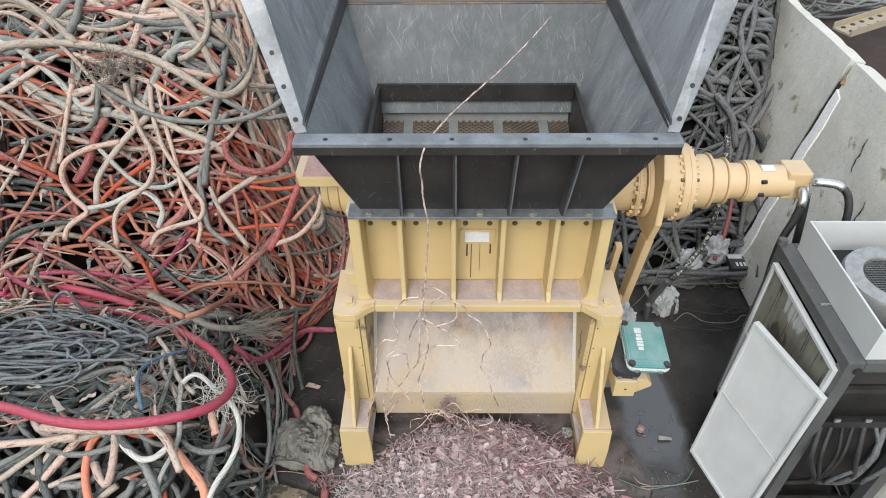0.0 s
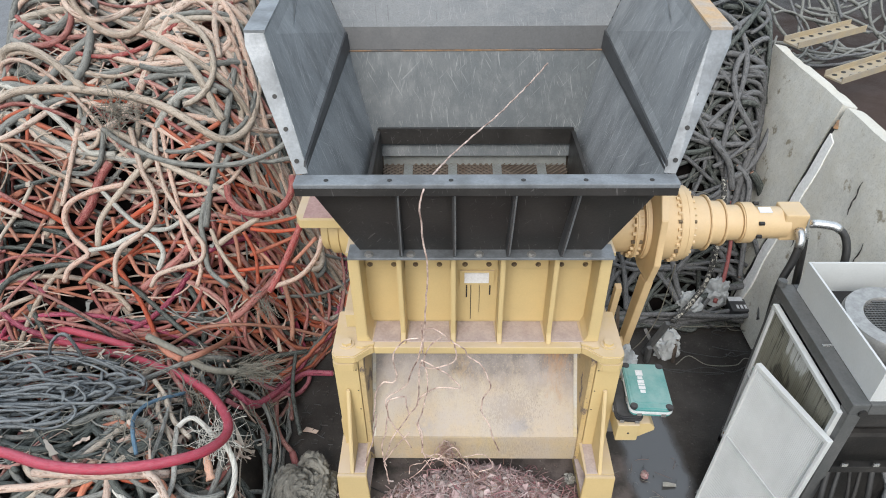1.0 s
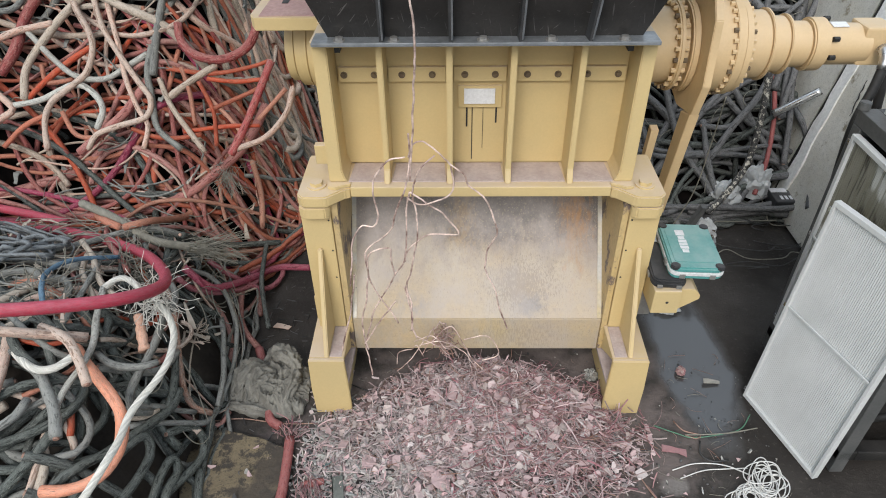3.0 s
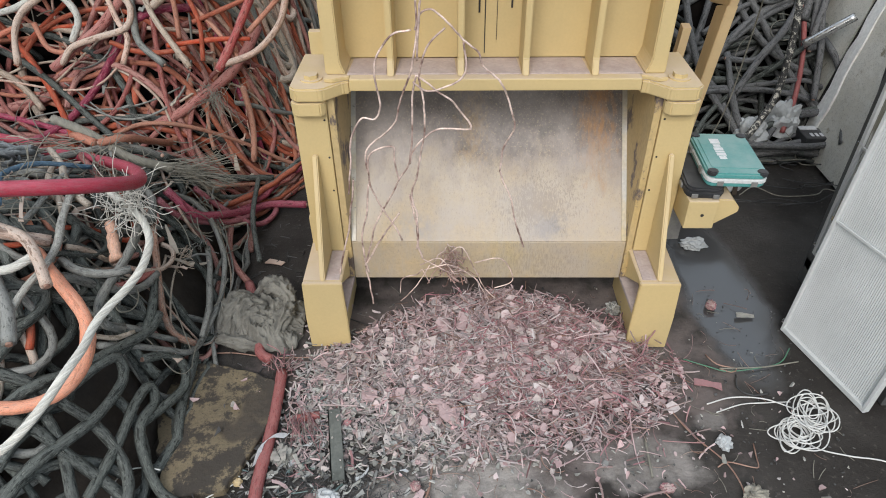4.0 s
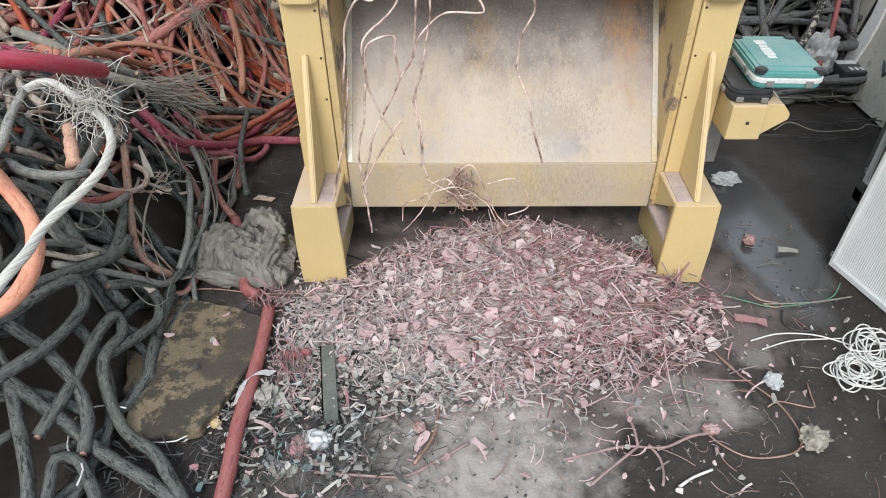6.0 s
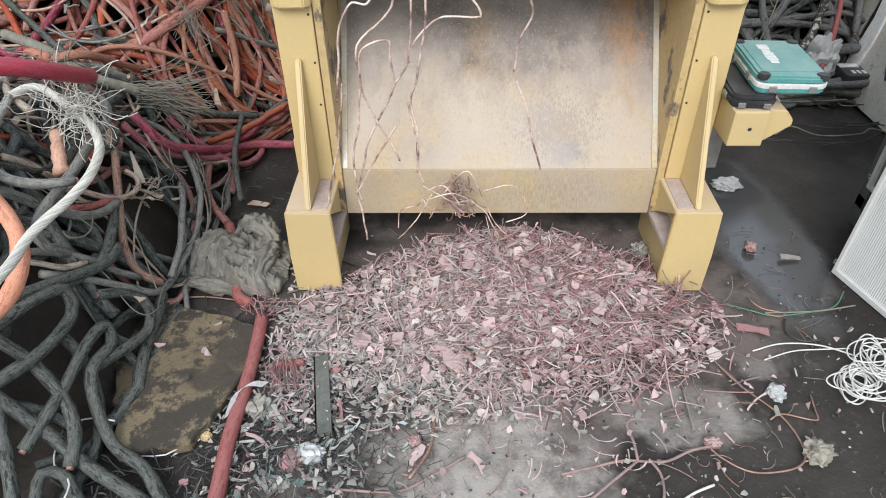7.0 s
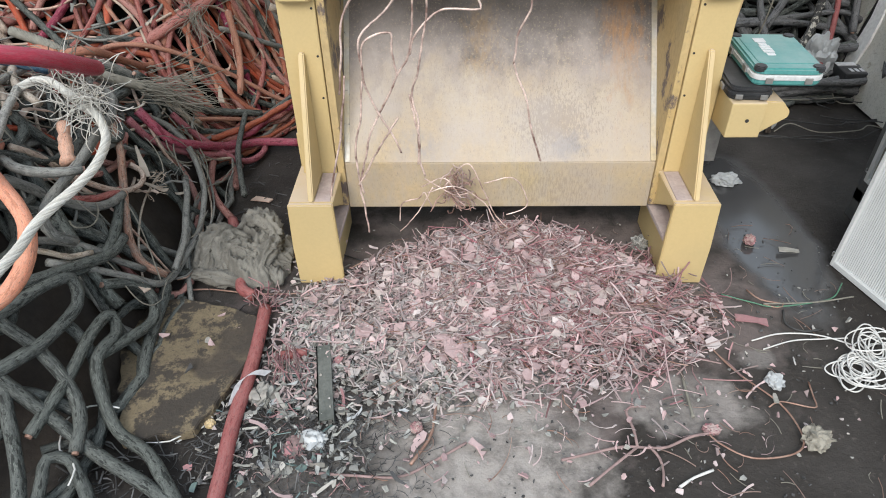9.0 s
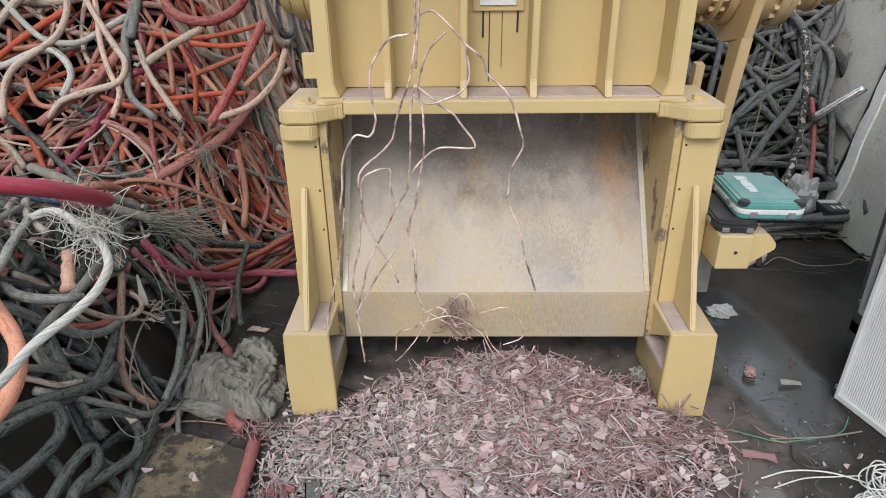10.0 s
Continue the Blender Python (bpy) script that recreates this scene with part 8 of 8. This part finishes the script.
def small_things():
    bar = thing("metal_bar", (-0.72, 1.9, 0), "weathered grey-green channel bar on the ground", "metal bar")
    a, b = Vector((-0.738, 2.03, 0.012)), Vector((-0.668, 1.665, 0.012))
    d = (b - a).normalized()
    w = Vector((d.y, -d.x, 0)) * 0.026
    part("web", slab([a + w + Vector((0, 0, 0.03)), a - w + Vector((0, 0, 0.03)), b - w + Vector((0, 0, 0.03)), b + w + Vector((0, 0, 0.03))], 0.006), BARGREY, bar)
    for s in (-1, 1):
        part("flange", slab([a + s * w, b + s * w, b + s * w + Vector((0, 0, 0.036)), a + s * w + Vector((0, 0, 0.036))], 0.005), BARGREY, bar)
    strap = spline([(-0.925, 1.885, 0.045), (-0.965, 1.875, 0.064), (-0.995, 1.855, 0.068), (-1.020, 1.815, 0.066), (-1.035, 1.745, 0.035)], 0.02)
    bm = bmesh.new()
    vs = [(bm.verts.new(p + np.array((0.011, 0.013, 0))), bm.verts.new(p - np.array((0.011, 0.013, 0)))) for p in strap]
    for (p, q), (r, s) in zip(vs, vs[1:]):
        bm.faces.new((p, q, s, r))
    bmesh.ops.solidify(bm, geom=bm.faces[:], thickness=0.003)
    tagged(part("strap", bm, WHITE, None, "white plastic strap lying across the red hose"), category="strap")
    crumple("stone", (1.07, 1.615, 0), (0.055, 0.05, 0.05), STONE, "broken grey lump of stone on wet ground", "stone", 2, freq=1.6, rough=0.3)
    crumple("foil", (1.03, 1.885, 0), (0.035, 0.045, 0.028), PLASTIC_FILM, "crumpled silver foil on the ground", "foil", 3, freq=1.6, rough=0.3)
    crumple("foil", (-0.70, 1.605, 0), (0.05, 0.045, 0.03), PLASTIC_FILM, "crumpled pale foil at the shred edge", "foil", 4, freq=1.6, rough=0.3)
    crumple("plastic_film", (1.313, 3.34, 0), (0.09, 0.06, 0.04), PLASTIC_FILM, "crumpled clear film on the wet ground", "film", 5, freq=1.5, rough=0.3)
    crumple("rubber_lump", (1.25, 2.78, 0), (0.03, 0.034, 0.034), FLAKE_RED, "small red rubber lump on the ground", "rubber", 6, rough=0.2)
    crumple("rubber_lump", (-0.77, 1.58, 0), (0.038, 0.05, 0.02), FLAKE_RED, "flat red rubber lump among shreds", "rubber", 7, rough=0.2)
    crumple("rubber_lump", (-0.34, 1.66, 0), (0.025, 0.025, 0.025), FLAKE_RED, "small red rubber lump on dusty ground", "rubber", 8, rough=0.2)
    crumple("rubber_lump", (0.72, 1.66, 0), (0.035, 0.025, 0.022), FLAKE_RED, "red rubber lump beside a stripped cable", "rubber", 9, rough=0.2)
    crumple("plastic_chunk", (0.70, 2.74, 0.0), (0.045, 0.04, 0.05), SHRED_PALE, "pale grey chunk beside the shredder foot", "chunk", 10, rough=0.3)
    crumple("plastic_film", (-0.93, 1.80, 0), (0.05, 0.06, 0.04), SHRED_PALE, "torn pale green plastic among shreds", "film", 14, freq=1.5, rough=0.35)
    crumple("foam_bit", (-1.10, 1.675, 0), (0.022, 0.02, 0.02), YELLOW, "small yellow foam bit at the board edge", "foam", 15, rough=0.2)
    crumple("paper_scrap", (-0.815, 1.49, 0), (0.06, 0.035, 0.008), SHRED_PALE, "flat pale scrap of plastic on the ground", "scrap", 16, rough=0.15)
    for at, size, m, lab in (((1.06, 2.22), 0.08, FLAKE_RED, "torn flat red sheath piece on the ground"), ((-0.12, 1.58), 0.045, FLAKE, "flat mauve sheet on dusty ground"),
                             ((1.41, 2.70), 0.06, SHRED_PALE, "pale flat strip on wet ground"), ((-1.26, 3.16), 0.07, PEACH, "torn peach sheath piece on the ground"), ((1.0, 1.80), 0.03, SHRED_PALE, "pale chip on the ground"),
                             ((-0.33, 1.60), 0.055, FLAKE, "long mauve sheath shard on dusty ground"), ((0.80, 2.42), 0.035, SHRED_PALE, "pale chip by the shredder foot"), ((0.95, 2.36), 0.04, FLAKE, "dusty flake on the ground")):
        rs = random.Random(int(1000 * size + 100 * at[0]))
        v, f = strip_data(rs, size * 1.6, size * 0.6, 0.003, 0.04, 0.3)
        ob = mesh_object("sheath_piece", v, f, m)
        ob.location = (*at, 0.006 - v[:, 2].min())
        tagged(ob, lab, "scrap")
    # packet with unreadable print, and bags, in the far corner by the wall
    pack = thing("packet", (2.47, 4.40, 0.2), "small black packet with pale top and unreadable print", "packet")
    body = part("body", box(2.37, 2.55, 4.32, 4.50, 0.12, 0.22, 0.01), BLACK_PLASTIC, pack)
    part("pale_top", box(2.375, 2.50, 4.45, 4.505, 0.221, 0.226, 0), WHITE, pack)
    for i in range(3):
        part("print_bar", box(2.42 + 0.035 * i, 2.44 + 0.035 * i, 4.35, 4.40, 0.221, 0.223, 0), WHITE, pack)
    crumple("plastic_bag", (2.02, 4.45, 0.12), (0.13, 0.10, 0.17), PLASTIC_FILM, "crumpled white plastic bag by the cable heap", "bag", 21, freq=1.6, rough=0.3)
    crumple("plastic_bag", (2.28, 4.55, 0.15), (0.13, 0.10, 0.20), PLASTIC_FILM, "crumpled pale plastic bag by the cable heap", "bag", 22, freq=1.6, rough=0.3)
    crumple("plastic_bag", (1.72, 4.02, 0.0), (0.12, 0.11, 0.20), PLASTIC_FILM, "white plastic bag beside scrap metal", "bag", 23, freq=1.6, rough=0.3)
    crumple("plastic_bag", (1.25, 3.75, 0.1), (0.14, 0.13, 0.19), PLASTIC_FILM, "white plastic bag behind the torque arm", "bag", 24, freq=1.6, rough=0.3)
    rs = random.Random(77)
    for i in range(5):
        x, y = rs.uniform(1.25, 1.75), rs.uniform(3.75, 4.3)
        p, q = Vector((x, y, 0.02)), Vector((x + rs.uniform(-0.25, 0.25), y + rs.uniform(-0.1, 0.2), rs.uniform(0.2, 0.5)))
        ob = part("scrap_bar", rod(p, q, rs.uniform(0.012, 0.03), 4, 0.002), rs.choice([RUST_MESH, BOX_INSIDE, FRAME_GREY]), None, "rusty scrap bar leaning in the corner")
        tagged(ob, category="scrap bar", group="scrap bars behind the arm")
    for i in range(10):
        x, y = rs.uniform(1.5, 2.3), rs.uniform(3.7, 4.4)
        pts = [(x + 0.14 * k * rs.uniform(0.5, 1.2), y + rs.uniform(-0.08, 0.08), 0.03 + rs.uniform(0, 0.05)) for k in range(6)]
        tagged(tube("loose_wire", spline(pts, 0.03), 0.004, rs.choice([FIBRE, RUBBER, RUBBER]), 6), "thin loose wire on the ground by the wall", "wire")
    line = spline([(2.15, 4.75, 1.35), (2.16, 4.62, 1.1), (2.15, 4.52, 0.8), (2.10, 4.42, 0.5), (1.95, 4.3, 0.3), (1.8, 4.2, 0.2)], 0.03)
    tagged(tube("speckled_cable", line, 0.024, SPECKLED, 10), "black cable with peeling pale sheath hanging down the heap", "cable")
    line = spline([(1.30, 3.30, 1.56), (1.38, 3.5, 1.2), (1.40, 3.6, 0.8), (1.36, 3.7, 0.45), (1.3, 3.8, 0.2)], 0.03)
    tagged(tube("loose_wire", line, 0.004, FIBRE, 6), "thin pale wire hanging from the gearbox", "wire")
    pipe = spline([(2.35, 4.75, 0.75), (2.46, 4.70, 0.86), (2.60, 4.66, 0.98)], 0.03)
    tagged(tube("metal_pipe", pipe, 0.03, CHROME, 14), "bright metal pipe end sticking out by the wall", "pipe")
    hose("red_hose", [(2.40, 5.0, 0.95), (2.40, 4.80, 0.66), (2.34, 4.60, 0.40), (2.25, 4.45, 0.2)], 0.018, REDHOSE, "faded red hose hanging among black cables")


small_things()


def wire_coil():
    c = thing("wire_coil", (1.40, 1.95, 0), "loose coil of thin white wire on the wet ground", "wire coil")
    rs = random.Random(9)
    for i in range(26):
        cx, cy = (1.37, 1.93) if i < 15 else (1.48, 2.02)
        cx, cy = cx + rs.uniform(-0.035, 0.035), cy + rs.uniform(-0.035, 0.035)
        a, b, turn, z = rs.uniform(0.05, 0.115), rs.uniform(0.035, 0.075), rs.uniform(0.2, 1.5), 0.008 + 0.0022 * i
        pts = []
        for k in range(17):
            q = 6.6 * k / 16
            x, y = a * math.cos(q) * (1 + 0.12 * math.sin(2 * q + i)), b * math.sin(q)
            pts.append((cx + x * math.cos(turn) - y * math.sin(turn), cy + x * math.sin(turn) + y * math.cos(turn), z + 0.008 * math.sin(2 * q + i)))
        tube("turn", spline(pts, 0.02), 0.003, WHITE_WIRE, 6, parent=c)
    for pts in ([(1.33, 1.96, 0.02), (1.42, 1.86, 0.012), (1.55, 1.82, 0.008), (1.72, 1.78, 0.008), (1.85, 1.62, 0.008)], [(1.02, 2.10, 0.008), (1.15, 2.14, 0.008), (1.3, 2.13, 0.01), (1.42, 2.06, 0.02)]):
        tube("tail", spline(pts, 0.02), 0.0034, WHITE_WIRE, 6, parent=c)


wire_coil()


def perforated_beam(at, turn, length, label):
    t = thing("perforated_beam", at, label, "steel beam")
    bits = [part("web", box(0, length, -0.14, 0.14, 0.0, 0.03, 0.004), BEAMTAN, t), part("flange", box(0, length, -0.155, -0.142, 0.0, 0.10, 0.003), BEAMTAN, t),
            part("flange", box(0, length, 0.142, 0.155, 0.0, 0.10, 0.003), BEAMTAN, t)]
    for i in range(int(length / 0.16)):
        for y in (-0.07, 0.07):
            bits.append(part("hole", rod((0.1 + 0.16 * i, y, 0.03), (0.1 + 0.16 * i, y, 0.033), 0.035, 10), DARK, t))
    for b in bits:
        b.matrix_parent_inverse = Matrix.Identity(4)
    t.matrix_basis = pose(*at, 0, -6, turn)


BEAMTAN = surface("pale_rusty_perforated_steel", (0.42, 0.34, 0.22), (0.34, 0.30, 0.24), 5, (0.6, 0.8), 0.1, 0.2)
perforated_beam((4.9, 9.6, 0.75), 18, 1.2, "yellowish perforated steel beam lying on far scrap")
perforated_beam((5.2, 8.75, 0.55), 22, 2.0, "pale perforated steel beam at the edge of far scrap")
